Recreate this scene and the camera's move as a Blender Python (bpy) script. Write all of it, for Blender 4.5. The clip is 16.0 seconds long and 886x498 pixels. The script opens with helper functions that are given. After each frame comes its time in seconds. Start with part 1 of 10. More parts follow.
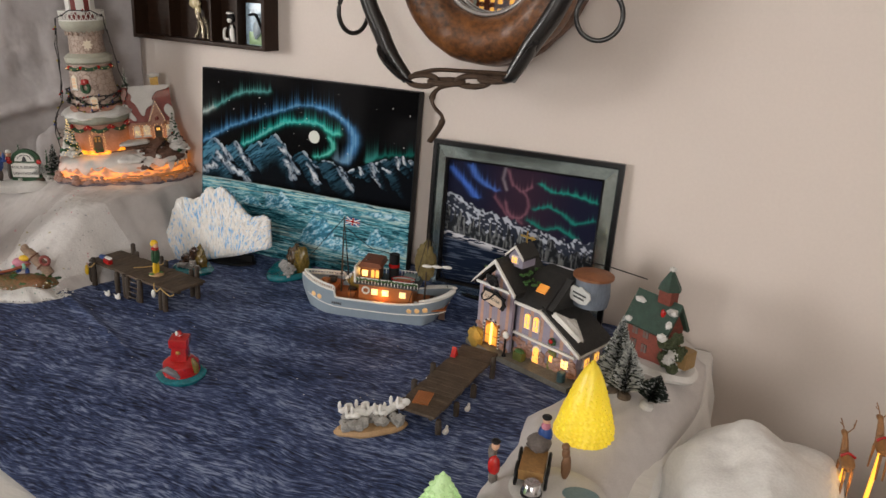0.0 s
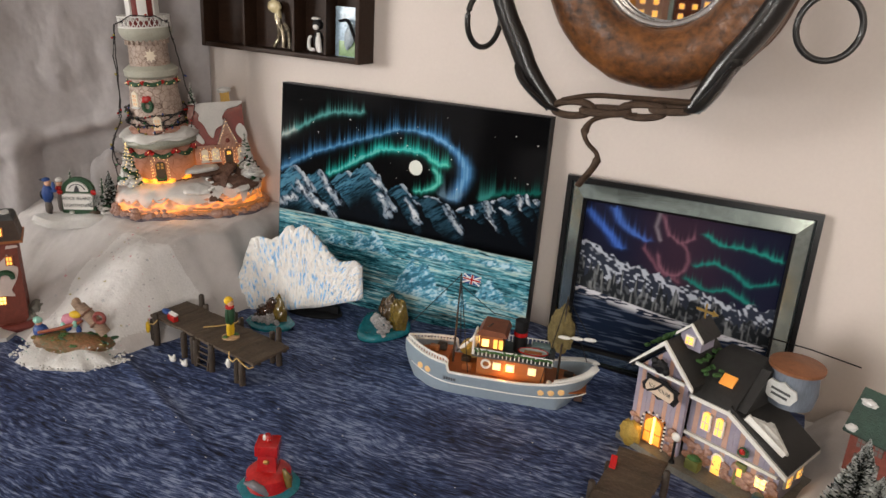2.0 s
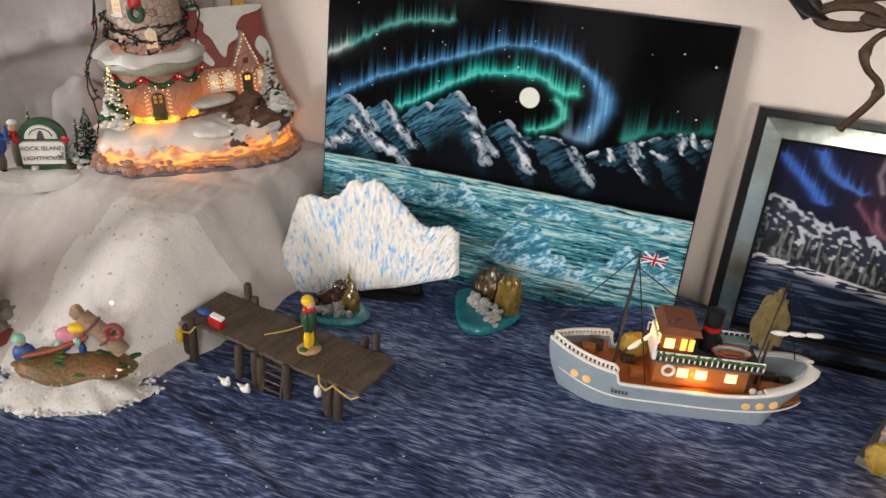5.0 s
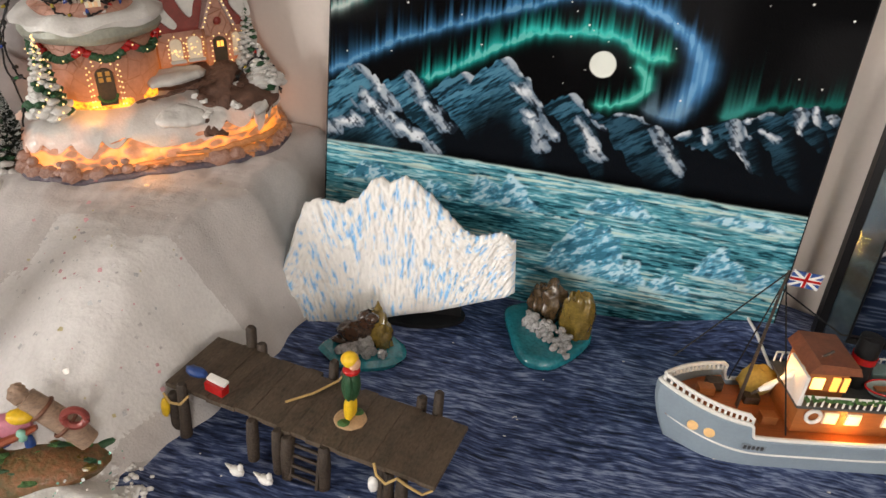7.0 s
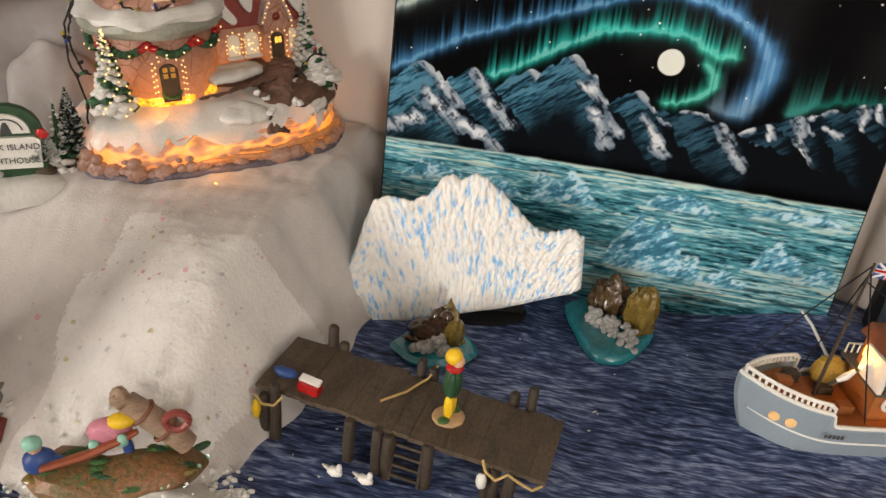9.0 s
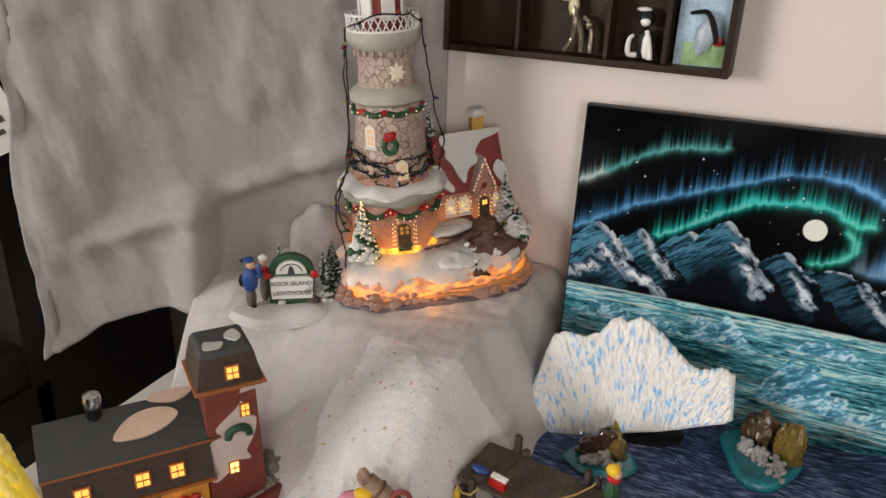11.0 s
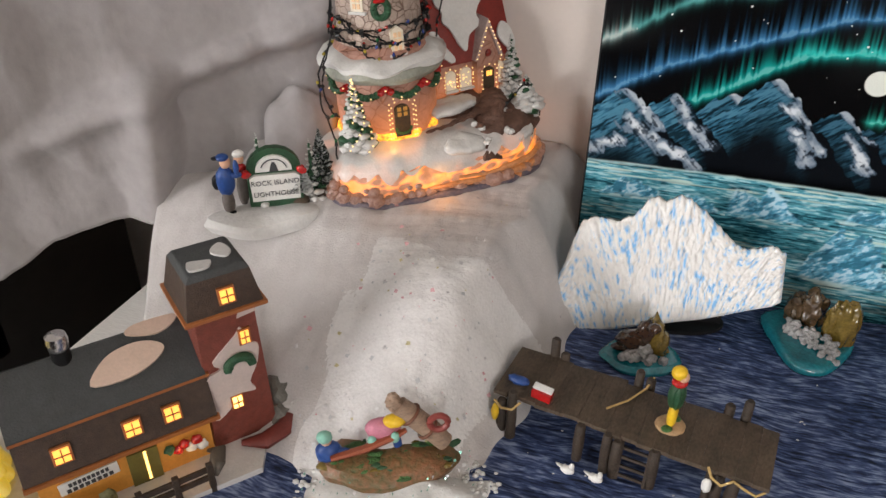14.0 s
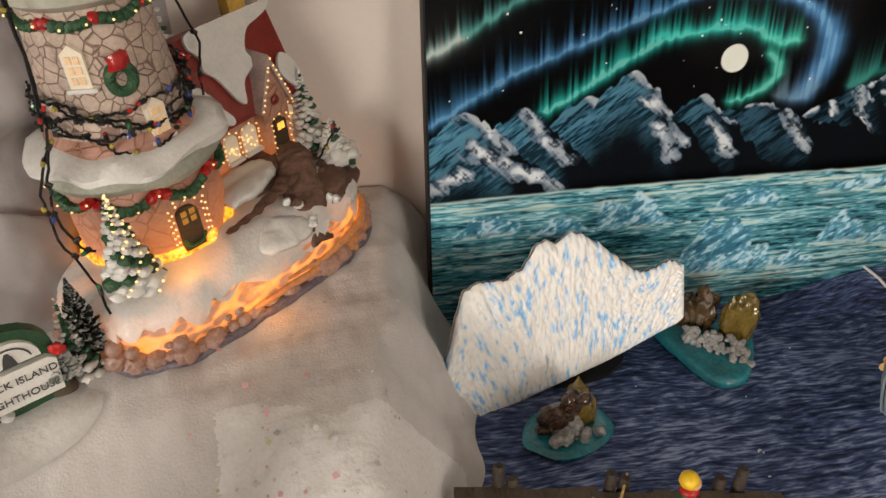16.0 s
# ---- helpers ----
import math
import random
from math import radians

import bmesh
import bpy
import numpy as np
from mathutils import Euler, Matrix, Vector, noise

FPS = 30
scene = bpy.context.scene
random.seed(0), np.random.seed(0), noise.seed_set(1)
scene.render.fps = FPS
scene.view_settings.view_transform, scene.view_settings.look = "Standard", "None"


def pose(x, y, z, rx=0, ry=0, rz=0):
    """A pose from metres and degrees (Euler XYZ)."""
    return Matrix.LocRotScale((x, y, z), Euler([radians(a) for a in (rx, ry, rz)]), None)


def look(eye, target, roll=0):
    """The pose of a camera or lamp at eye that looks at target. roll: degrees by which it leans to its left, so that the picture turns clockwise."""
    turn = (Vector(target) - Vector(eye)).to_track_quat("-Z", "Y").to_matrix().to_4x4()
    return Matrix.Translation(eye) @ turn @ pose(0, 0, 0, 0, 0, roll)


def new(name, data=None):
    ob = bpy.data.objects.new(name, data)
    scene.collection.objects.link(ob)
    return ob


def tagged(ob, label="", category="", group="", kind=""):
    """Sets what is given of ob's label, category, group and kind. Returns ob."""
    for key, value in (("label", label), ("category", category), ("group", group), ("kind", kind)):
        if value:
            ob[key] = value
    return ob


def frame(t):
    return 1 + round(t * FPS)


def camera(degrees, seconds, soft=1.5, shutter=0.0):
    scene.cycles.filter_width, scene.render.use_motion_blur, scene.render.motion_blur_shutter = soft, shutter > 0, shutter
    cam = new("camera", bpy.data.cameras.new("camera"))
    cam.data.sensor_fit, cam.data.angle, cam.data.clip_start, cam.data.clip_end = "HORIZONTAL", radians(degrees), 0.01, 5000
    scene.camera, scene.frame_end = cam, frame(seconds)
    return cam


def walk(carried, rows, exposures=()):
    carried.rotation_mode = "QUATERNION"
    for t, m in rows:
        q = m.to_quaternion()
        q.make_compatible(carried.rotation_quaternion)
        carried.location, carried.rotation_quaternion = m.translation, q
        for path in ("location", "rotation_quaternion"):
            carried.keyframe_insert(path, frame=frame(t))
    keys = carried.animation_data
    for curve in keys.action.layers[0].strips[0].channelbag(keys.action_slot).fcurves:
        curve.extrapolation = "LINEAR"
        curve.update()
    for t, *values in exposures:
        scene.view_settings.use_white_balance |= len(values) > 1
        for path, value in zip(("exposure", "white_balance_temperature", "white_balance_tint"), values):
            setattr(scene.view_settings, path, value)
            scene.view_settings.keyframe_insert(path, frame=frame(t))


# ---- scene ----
cam = camera(61.0, 16.0)
PATH = [
    (0, (-0.023, 0.173, 0.581), (-0.696, 1.938, -0.077), 3.7),
    (0.5, (-0.068, 0.156, 0.581), (-0.759, 1.918, -0.065), 3.9),
    (1, (-0.107, 0.167, 0.577), (-0.833, 1.914, -0.073), 4.0),
    (1.5, (-0.164, 0.225, 0.572), (-0.917, 1.956, -0.089), 3.7),
    (2, (-0.264, 0.377, 0.582), (-1.032, 2.094, -0.096), 3.5),
    (2.5, (-0.383, 0.423, 0.573), (-1.155, 2.128, -0.134), 2.6),
    (3, (-0.465, 0.419, 0.556), (-1.102, 2.159, -0.198), 2.6),
    (3.5, (-0.513, 0.421, 0.543), (-1.106, 2.154, -0.261), 2.7),
    (3.7, (-0.532, 0.43, 0.535), (-1.117, 2.164, -0.273), 2.7),
    (5.8, (-0.678, 0.67, 0.506), (-1.159, 2.371, -0.43), 5.3),
    (6, (-0.677, 0.688, 0.493), (-1.195, 2.379, -0.44), 4.8),
    (6.5, (-0.753, 0.741, 0.474), (-1.217, 2.428, -0.495), 4.8),
    (7, (-0.831, 0.753, 0.47), (-1.14, 2.462, -0.521), 5.1),
    (7.5, (-0.878, 0.748, 0.467), (-1.098, 2.461, -0.542), 5.6),
    (8, (-0.914, 0.749, 0.459), (-1.073, 2.467, -0.553), 6.3),
    (8.5, (-0.93, 0.744, 0.454), (-1.09, 2.467, -0.549), 6.5),
    (9, (-0.937, 0.731, 0.459), (-1.144, 2.46, -0.526), 6.3),
    (9.5, (-0.94, 0.688, 0.503), (-1.315, 2.437, -0.392), 4.6),
    (9.7, (-0.936, 0.669, 0.518), (-1.387, 2.433, -0.308), 4.0),
    (11.8, (-0.88, 0.536, 0.591), (-1.702, 2.182, -0.192), 2.5),
    (12, (-0.868, 0.522, 0.585), (-1.729, 2.13, -0.234), 2.5),
    (12.5, (-0.827, 0.494, 0.563), (-1.771, 2.012, -0.334), 1.9),
    (13, (-0.867, 0.535, 0.551), (-1.769, 2.033, -0.42), 1.3),
    (13.5, (-0.966, 0.605, 0.537), (-1.659, 2.183, -0.478), 0.8),
    (14, (-1.018, 0.664, 0.529), (-1.535, 2.284, -0.523), 0.5),
    (14.5, (-1.06, 0.821, 0.516), (-1.414, 2.461, -0.572), 0.0),
    (15, (-1.092, 0.945, 0.488), (-1.259, 2.584, -0.645), 1.1),
    (15.5, (-1.142, 0.947, 0.507), (-1.092, 2.585, -0.64), 0.6),
    (16, (-1.187, 0.895, 0.52), (-0.925, 2.517, -0.62), -0.3),
]
LIGHT = [(0, -0.42, 6500, 10), (0.5, -0.43, 6500, 10), (1, -0.39, 6500, 10), (2, -0.18, 6500, 10), (2.5, -0.12, 6750, 10), (3.5, 0.0, 6700, 10), (6, 0.02, 6500, 10), (7, 0.0, 6600, 10), (8, -0.02, 6850, 10), (9, -0.04, 7050, 10),
         (9.5, -0.22, 7050, 10), (12, -0.16, 6050, 10), (12.5, -0.10, 5950, 10), (13, -0.22, 6350, 10), (14, -0.06, 6250, 10), (14.5, 0.0, 6800, 10), (15, -0.12, 6850, 10), (15.5, -0.24, 7050, 10), (16, -0.20, 7050, 10)]
walk(cam, [(t, look(eye, target, roll)) for t, eye, target, roll in PATH], LIGHT)

# ---- world, daylight and added fill lamps ----
WALL_SLOPE = -0.065
WALL_TURN = math.degrees(math.atan(WALL_SLOPE))


def wall_y(x):
    """The wall's face; it runs a little askew to the paintings."""
    return 1.530 + WALL_SLOPE * (x + 0.6)


world = bpy.data.worlds.new("sky")
scene.world = world
world.use_nodes = True
wn = world.node_tree
sky = wn.nodes.new("ShaderNodeTexSky")
sky.sky_type = "NISHITA"
sky.sun_disc = False
sky.sun_elevation, sky.sun_rotation = radians(28), radians(200)
wn.links.new(sky.outputs[0], wn.nodes["Background"].inputs[0])
wn.nodes["Background"].inputs[1].default_value = 0.08


def area_lamp(name, m, sx, sy, watts, color):
    d = bpy.data.lights.new(name, "AREA")
    d.shape, d.size, d.size_y, d.energy, d.color = "RECTANGLE", sx, sy, watts, color
    ob = new(name, d)
    ob.matrix_world = m
    return ob


def glow(name, at, watts, color=(1.0, 0.42, 0.10), r=0.006):
    d = bpy.data.lights.new(name, "POINT")
    d.energy, d.color, d.shadow_soft_size = watts, color, r
    ob = new(name, d)
    ob.location = at
    return ob


area_lamp("window_daylight", look((-4.7, -2.60, 1.00), (-0.3, 1.3, 0.20)), 2.2, 1.15, 178, (1.0, 0.955, 0.905))
# Frontal fill added to lift the wall and the mound's face.
area_lamp("small_window_daylight", look((0.55, -2.60, 0.95), (-0.1, 1.5, 0.35)), 0.9, 1.0, 60, (1.0, 0.955, 0.91))
# Weak warm fill added overhead to lighten the right; it has no fixture.
area_lamp("ceiling_lamp_light", look((0.1, 0.0, 1.60), (0.0, 0.6, 0.0)), 0.40, 0.40, 3, (1.0, 0.82, 0.64))

# ---- materials ----


def rgb(c):
    return (c[0], c[1], c[2], 1.0)


def mat(name, base, rough=0.55, metal=0.0, var=0.18, scale=60.0, bump=0.12, fine=6.0, emit=None, power=0.0, coat=0.0, dark=None, streak=(1, 1, 1), spec=0.5):
    """A plain surface with a broad and a fine variation of colour and relief."""
    m = bpy.data.materials.new(name)
    m.use_nodes = True
    t = m.node_tree
    b = t.nodes["Principled BSDF"]
    co = t.nodes.new("ShaderNodeTexCoord")
    mp = t.nodes.new("ShaderNodeMapping")
    mp.inputs["Scale"].default_value = streak
    t.links.new(co.outputs["Object"], mp.inputs[0])
    n1 = t.nodes.new("ShaderNodeTexNoise")
    n1.inputs["Scale"].default_value = scale
    n1.inputs["Detail"].default_value = 5
    n2 = t.nodes.new("ShaderNodeTexNoise")
    n2.inputs["Scale"].default_value = scale * fine
    n2.inputs["Detail"].default_value = 3
    for n in (n1, n2):
        t.links.new(mp.outputs[0], n.inputs["Vector"])
    add = t.nodes.new("ShaderNodeMath")
    add.operation = "ADD"
    t.links.new(n1.outputs[0], add.inputs[0])
    t.links.new(n2.outputs[0], add.inputs[1])
    ramp = t.nodes.new("ShaderNodeMapRange")
    ramp.inputs[1].default_value, ramp.inputs[2].default_value = 0.65, 1.35
    t.links.new(add.outputs[0], ramp.inputs[0])
    mix = t.nodes.new("ShaderNodeMix")
    mix.data_type = "RGBA"
    low = dark if dark else tuple(c * (1 - var) for c in base)
    high = base if dark else tuple(min(1, c * (1 + var * 0.6)) for c in base)
    mix.inputs["A"].default_value, mix.inputs["B"].default_value = rgb(low), rgb(high)
    t.links.new(ramp.outputs[0], mix.inputs["Factor"])
    t.links.new(mix.outputs["Result"], b.inputs["Base Color"])
    b.inputs["Roughness"].default_value, b.inputs["Metallic"].default_value = rough, metal
    b.inputs["Coat Weight"].default_value = coat
    b.inputs["Specular IOR Level"].default_value = spec
    if bump:
        bp = t.nodes.new("ShaderNodeBump")
        bp.inputs["Strength"].default_value = bump
        bp.inputs["Distance"].default_value = 0.002
        t.links.new(add.outputs[0], bp.inputs["Height"])
        t.links.new(bp.outputs[0], b.inputs["Normal"])
    if emit:
        b.inputs["Emission Color"].default_value = rgb(emit)
        b.inputs["Emission Strength"].default_value = power
    return m


def voronoi_mat(name, base, joint, scale, rough=0.6, width=0.05, emit=None, power=0.0):
    """Rubble stone: cells with darker joints."""
    m = mat(name, base, rough, scale=scale * 0.6, var=0.3)
    t = m.node_tree
    b = t.nodes["Principled BSDF"]
    src = b.inputs["Base Color"].links[0].from_socket
    co = [n for n in t.nodes if n.type == "TEX_COORD"][0]
    v = t.nodes.new("ShaderNodeTexVoronoi")
    v.feature = "DISTANCE_TO_EDGE"
    v.inputs["Scale"].default_value = scale
    t.links.new(co.outputs["Object"], v.inputs["Vector"])
    r = t.nodes.new("ShaderNodeMapRange")
    r.inputs[1].default_value, r.inputs[2].default_value = width * 0.4, width
    t.links.new(v.outputs["Distance"], r.inputs[0])
    mix = t.nodes.new("ShaderNodeMix")
    mix.data_type = "RGBA"
    mix.inputs["A"].default_value = rgb(joint)
    t.links.new(r.outputs[0], mix.inputs["Factor"])
    t.links.new(src, mix.inputs["B"])
    t.links.new(mix.outputs["Result"], b.inputs["Base Color"])
    bp = t.nodes.new("ShaderNodeBump")
    bp.inputs["Strength"].default_value, bp.inputs["Distance"].default_value = 0.7, 0.002
    t.links.new(r.outputs[0], bp.inputs["Height"])
    t.links.new(bp.outputs[0], b.inputs["Normal"])
    if emit:
        b.inputs["Emission Color"].default_value = rgb(emit)
        b.inputs["Emission Strength"].default_value = power
    return m


def pigment(name, rough=0.45, bump=0.2, scale=500, coat=0.0):
    """Paint whose colour is laid on the mesh point by point."""
    m = bpy.data.materials.new(name)
    m.use_nodes = True
    t = m.node_tree
    b = t.nodes["Principled BSDF"]
    a = t.nodes.new("ShaderNodeVertexColor")
    a.layer_name = "paint"
    t.links.new(a.outputs[0], b.inputs["Base Color"])
    b.inputs["Roughness"].default_value = rough
    b.inputs["Coat Weight"].default_value = coat
    b.inputs["Specular IOR Level"].default_value = 0.015
    co = t.nodes.new("ShaderNodeTexCoord")
    n = t.nodes.new("ShaderNodeTexNoise")
    n.inputs["Scale"].default_value = scale
    t.links.new(co.outputs["Object"], n.inputs["Vector"])
    bp = t.nodes.new("ShaderNodeBump")
    bp.inputs["Strength"].default_value, bp.inputs["Distance"].default_value = bump, 0.001
    t.links.new(n.outputs[0], bp.inputs["Height"])
    t.links.new(bp.outputs[0], b.inputs["Normal"])
    return m


def sea_material():
    m = bpy.data.materials.new("sea_cloth")
    m.use_nodes = True
    t = m.node_tree
    b = t.nodes["Principled BSDF"]
    co = t.nodes.new("ShaderNodeTexCoord")
    warp = t.nodes.new("ShaderNodeTexNoise")
    warp.inputs["Scale"].default_value = 9
    t.links.new(co.outputs["Object"], warp.inputs["Vector"])
    sc = t.nodes.new("ShaderNodeVectorMath")
    sc.operation = "SCALE"
    sc.inputs["Scale"].default_value = 0.035
    t.links.new(warp.outputs["Color"], sc.inputs[0])
    ad = t.nodes.new("ShaderNodeVectorMath")
    ad.operation = "ADD"
    t.links.new(co.outputs["Object"], ad.inputs[0])
    t.links.new(sc.outputs[0], ad.inputs[1])
    layers = []
    for sx, sy, d in ((34, 170, 4), (70, 420, 3), (5, 16, 2)):
        mp = t.nodes.new("ShaderNodeMapping")
        mp.inputs["Scale"].default_value = (sx, sy, 1)
        mp.inputs["Rotation"].default_value = (0, 0, radians(-7))
        t.links.new(ad.outputs[0], mp.inputs[0])
        n = t.nodes.new("ShaderNodeTexNoise")
        n.inputs["Scale"].default_value = 1
        n.inputs["Detail"].default_value = d
        t.links.new(mp.outputs[0], n.inputs["Vector"])
        layers.append(n)
    s1 = t.nodes.new("ShaderNodeMath")
    s1.operation = "ADD"
    t.links.new(layers[0].outputs[0], s1.inputs[0])
    t.links.new(layers[1].outputs[0], s1.inputs[1])
    s2 = t.nodes.new("ShaderNodeMath")
    s2.operation = "MULTIPLY_ADD"
    s2.inputs[1].default_value = 0.5
    t.links.new(layers[2].outputs[0], s2.inputs[0])
    t.links.new(s1.outputs[0], s2.inputs[2])
    r = t.nodes.new("ShaderNodeValToRGB")
    r.color_ramp.elements[0].position, r.color_ramp.elements[0].color = 0.405, (0.005, 0.008, 0.021, 1)
    r.color_ramp.elements[1].position, r.color_ramp.elements[1].color = 0.635, (0.26, 0.32, 0.48, 1)
    e = r.color_ramp.elements.new(0.485)
    e.color = (0.022, 0.038, 0.105, 1)
    e = r.color_ramp.elements.new(0.545)
    e.color = (0.064, 0.094, 0.205, 1)
    hv = t.nodes.new("ShaderNodeMath")
    hv.operation = "MULTIPLY"
    hv.inputs[1].default_value = 0.42
    t.links.new(s2.outputs[0], hv.inputs[0])
    t.links.new(hv.outputs[0], r.inputs[0])
    t.links.new(r.outputs[0], b.inputs["Base Color"])
    b.inputs["Roughness"].default_value = 0.62
    b.inputs["Specular IOR Level"].default_value = 0.25
    bp = t.nodes.new("ShaderNodeBump")
    bp.inputs["Strength"].default_value, bp.inputs["Distance"].default_value = 0.5, 0.0015
    t.links.new(s1.outputs[0], bp.inputs["Height"])
    t.links.new(bp.outputs[0], b.inputs["Normal"])
    return m


def felt_material(name, base, scale=55):
    m = mat(name, base, 0.95, var=0.10, scale=scale, bump=0.35, fine=9, spec=0.1)
    m.node_tree.nodes["Principled BSDF"].inputs["Sheen Weight"].default_value = 0.25
    return m


SEA = sea_material()
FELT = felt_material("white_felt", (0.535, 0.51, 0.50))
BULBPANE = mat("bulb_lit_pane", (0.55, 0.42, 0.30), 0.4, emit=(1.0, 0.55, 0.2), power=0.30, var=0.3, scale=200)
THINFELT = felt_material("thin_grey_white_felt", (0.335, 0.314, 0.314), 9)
BRIGHTFELT = felt_material("bright_white_batting", (0.68, 0.668, 0.66), 35)
BATTING = felt_material("white_batting", (0.66, 0.655, 0.64), 30)
LACE = mat("white_lace_cloth", (0.72, 0.71, 0.69), 0.9, var=0.06, scale=18, bump=0.35, fine=5, streak=(1, 4, 1))
WALL = mat("pink_beige_wall_paint", (0.665, 0.595, 0.545), 0.6, var=0.035, scale=3, bump=0.06, fine=60)
CEIL = mat("white_ceiling_paint", (0.78, 0.76, 0.72), 0.8, var=0.04, scale=4)
CARPET = mat("dark_brown_floor_boards", (0.035, 0.020, 0.013), 0.6, var=0.35, scale=8, streak=(1, 12, 1))
DARKWOOD = mat("dark_stained_wood", (0.030, 0.015, 0.009), 0.5, var=0.4, scale=30, streak=(1, 6, 6), bump=0.1, spec=0.2)
BLACKLAC = mat("black_piano_lacquer", (0.011, 0.009, 0.0075), 0.35, var=0.3, scale=10, bump=0.02, spec=0.2)
BLACK = mat("black_paint", (0.009, 0.009, 0.010), 0.5, var=0.3, scale=80, spec=0.25)
BLACKGLOSS = mat("glossy_black_frame", (0.008, 0.008, 0.009), 0.28, var=0.2, scale=50, bump=0.03, spec=0.25)
BANDGLOSS = mat("polished_gunmetal_bevel", (0.44, 0.54, 0.55), 0.16, metal=0.95, var=0.3, scale=18, bump=0.05)
LEATHERBR = mat("worn_brown_leather", (0.25, 0.095, 0.026), 0.38, var=0.6, scale=13, bump=0.5, fine=9, dark=(0.028, 0.012, 0.006), coat=0.12)
LEATHERBK = mat("black_hames_iron", (0.014, 0.013, 0.013), 0.30, var=0.4, scale=40, bump=0.25, coat=0.2)
RUST = mat("rusty_brown_iron", (0.075, 0.045, 0.028), 0.6, metal=0.3, var=0.5, scale=90, bump=0.5)
MIRROR = mat("mirror_glass", (0.9, 0.92, 0.92), 0.02, metal=1.0, var=0.01, bump=0)
PIER = mat("weathered_brown_planks", (0.086, 0.061, 0.040), 0.7, var=0.55, scale=34, bump=0.35, fine=7, streak=(2.2, 1, 1))
PILE = mat("dark_wood_piles", (0.044, 0.030, 0.020), 0.65, var=0.5, scale=80, bump=0.5)
ROPE = mat("straw_rope", (0.50, 0.34, 0.13), 0.8, var=0.3, scale=300)
WHITE = mat("white_gloss_paint", (0.74, 0.73, 0.70), 0.35, var=0.08, scale=80)
SNOW = mat("painted_snow", (0.60, 0.59, 0.57), 0.42, var=0.1, scale=60, bump=0.2)
HULL = mat("pale_blue_hull_paint", (0.25, 0.31, 0.36), 0.35, var=0.08, scale=60, bump=0.05)
DECK = mat("orange_brown_deck", (0.34, 0.105, 0.028), 0.5, var=0.3, scale=70, streak=(1, 8, 1))
CABIN = mat("varnished_cabin_wood", (0.36, 0.125, 0.035), 0.45, var=0.25, scale=60, streak=(1, 1, 9))
SAIL = mat("olive_canvas_bag", (0.15, 0.115, 0.042), 0.85, var=0.35, scale=60, bump=0.5)
GREEN = mat("dark_green_paint", (0.018, 0.075, 0.030), 0.5, var=0.4, scale=120, bump=0.4)
GREENBR = mat("leaf_green_paint", (0.055, 0.15, 0.035), 0.6, var=0.6, scale=200, bump=0.8)
RED = mat("glossy_red_resin", (0.42, 0.012, 0.012), 0.22, var=0.3, scale=50, bump=0.25, coat=0.4)
REDROOF = mat("dark_red_glazed_roof", (0.20, 0.022, 0.016), 0.3, var=0.3, scale=90, coat=0.3)
TEAL = mat("teal_resin_water", (0.012, 0.17, 0.21), 0.16, var=0.45, scale=50, bump=0.3, coat=0.5)
ROCKBR = mat("wet_brown_rock", (0.080, 0.048, 0.020), 0.2, var=0.6, scale=60, bump=0.6, coat=0.5)
SEALBR = mat("glossy_dark_brown_resin", (0.045, 0.022, 0.012), 0.15, var=0.4, scale=60, coat=0.6)
OLIVE = mat("olive_brown_resin", (0.16, 0.11, 0.022), 0.2, var=0.5, scale=60, coat=0.5)
FOAM = mat("pale_resin_foam", (0.42, 0.42, 0.42), 0.25, var=0.45, scale=180, bump=1.0, coat=0.4)
GREYROCK = mat("grey_rock", (0.17, 0.165, 0.145), 0.6, var=0.4, scale=70, bump=0.6)
TAN = mat("tan_sand", (0.45, 0.29, 0.15), 0.6, var=0.3, scale=120)
SLATE = mat("slate_grey_roof", (0.055, 0.060, 0.062), 0.6, var=0.25, scale=90, bump=0.3)
SHINGLE = mat("black_shingle_roof", (0.018, 0.018, 0.018), 0.55, var=0.5, scale=160, bump=0.5)
BROWNROOF = mat("brown_mansard_shingles", (0.060, 0.036, 0.024), 0.6, var=0.45, scale=160, bump=0.5)
BRICK = mat("red_brick_paint", (0.20, 0.045, 0.028), 0.6, var=0.35, scale=150, bump=0.5)
LILAC = mat("lilac_clapboard", (0.28, 0.26, 0.34), 0.55, var=0.12, scale=90)
PEACH = mat("peach_clapboard", (0.47, 0.29, 0.23), 0.55, var=0.15, scale=90)
# Weak emission stands in for lamplight coming through the ochre walls.
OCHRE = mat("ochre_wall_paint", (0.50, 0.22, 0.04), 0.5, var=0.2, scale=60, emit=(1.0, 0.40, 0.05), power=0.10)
STONE = voronoi_mat("tower_rubble_stone", (0.46, 0.36, 0.30), (0.22, 0.14, 0.11), 105, 0.5, 0.05)
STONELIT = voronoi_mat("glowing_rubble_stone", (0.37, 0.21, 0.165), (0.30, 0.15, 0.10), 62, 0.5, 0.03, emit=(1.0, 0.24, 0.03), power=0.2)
def emission_by_height(m, z0, z1, e0, e1):
    """Emission that changes with height, in place of a lamp behind thin ceramic."""
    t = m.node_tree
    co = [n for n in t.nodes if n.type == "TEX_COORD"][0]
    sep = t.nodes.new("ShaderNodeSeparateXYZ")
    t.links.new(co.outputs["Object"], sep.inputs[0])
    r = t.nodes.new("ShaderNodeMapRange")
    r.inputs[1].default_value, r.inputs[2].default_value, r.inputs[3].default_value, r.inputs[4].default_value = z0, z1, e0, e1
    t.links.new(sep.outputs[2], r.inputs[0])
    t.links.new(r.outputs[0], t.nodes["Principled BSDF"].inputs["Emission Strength"])


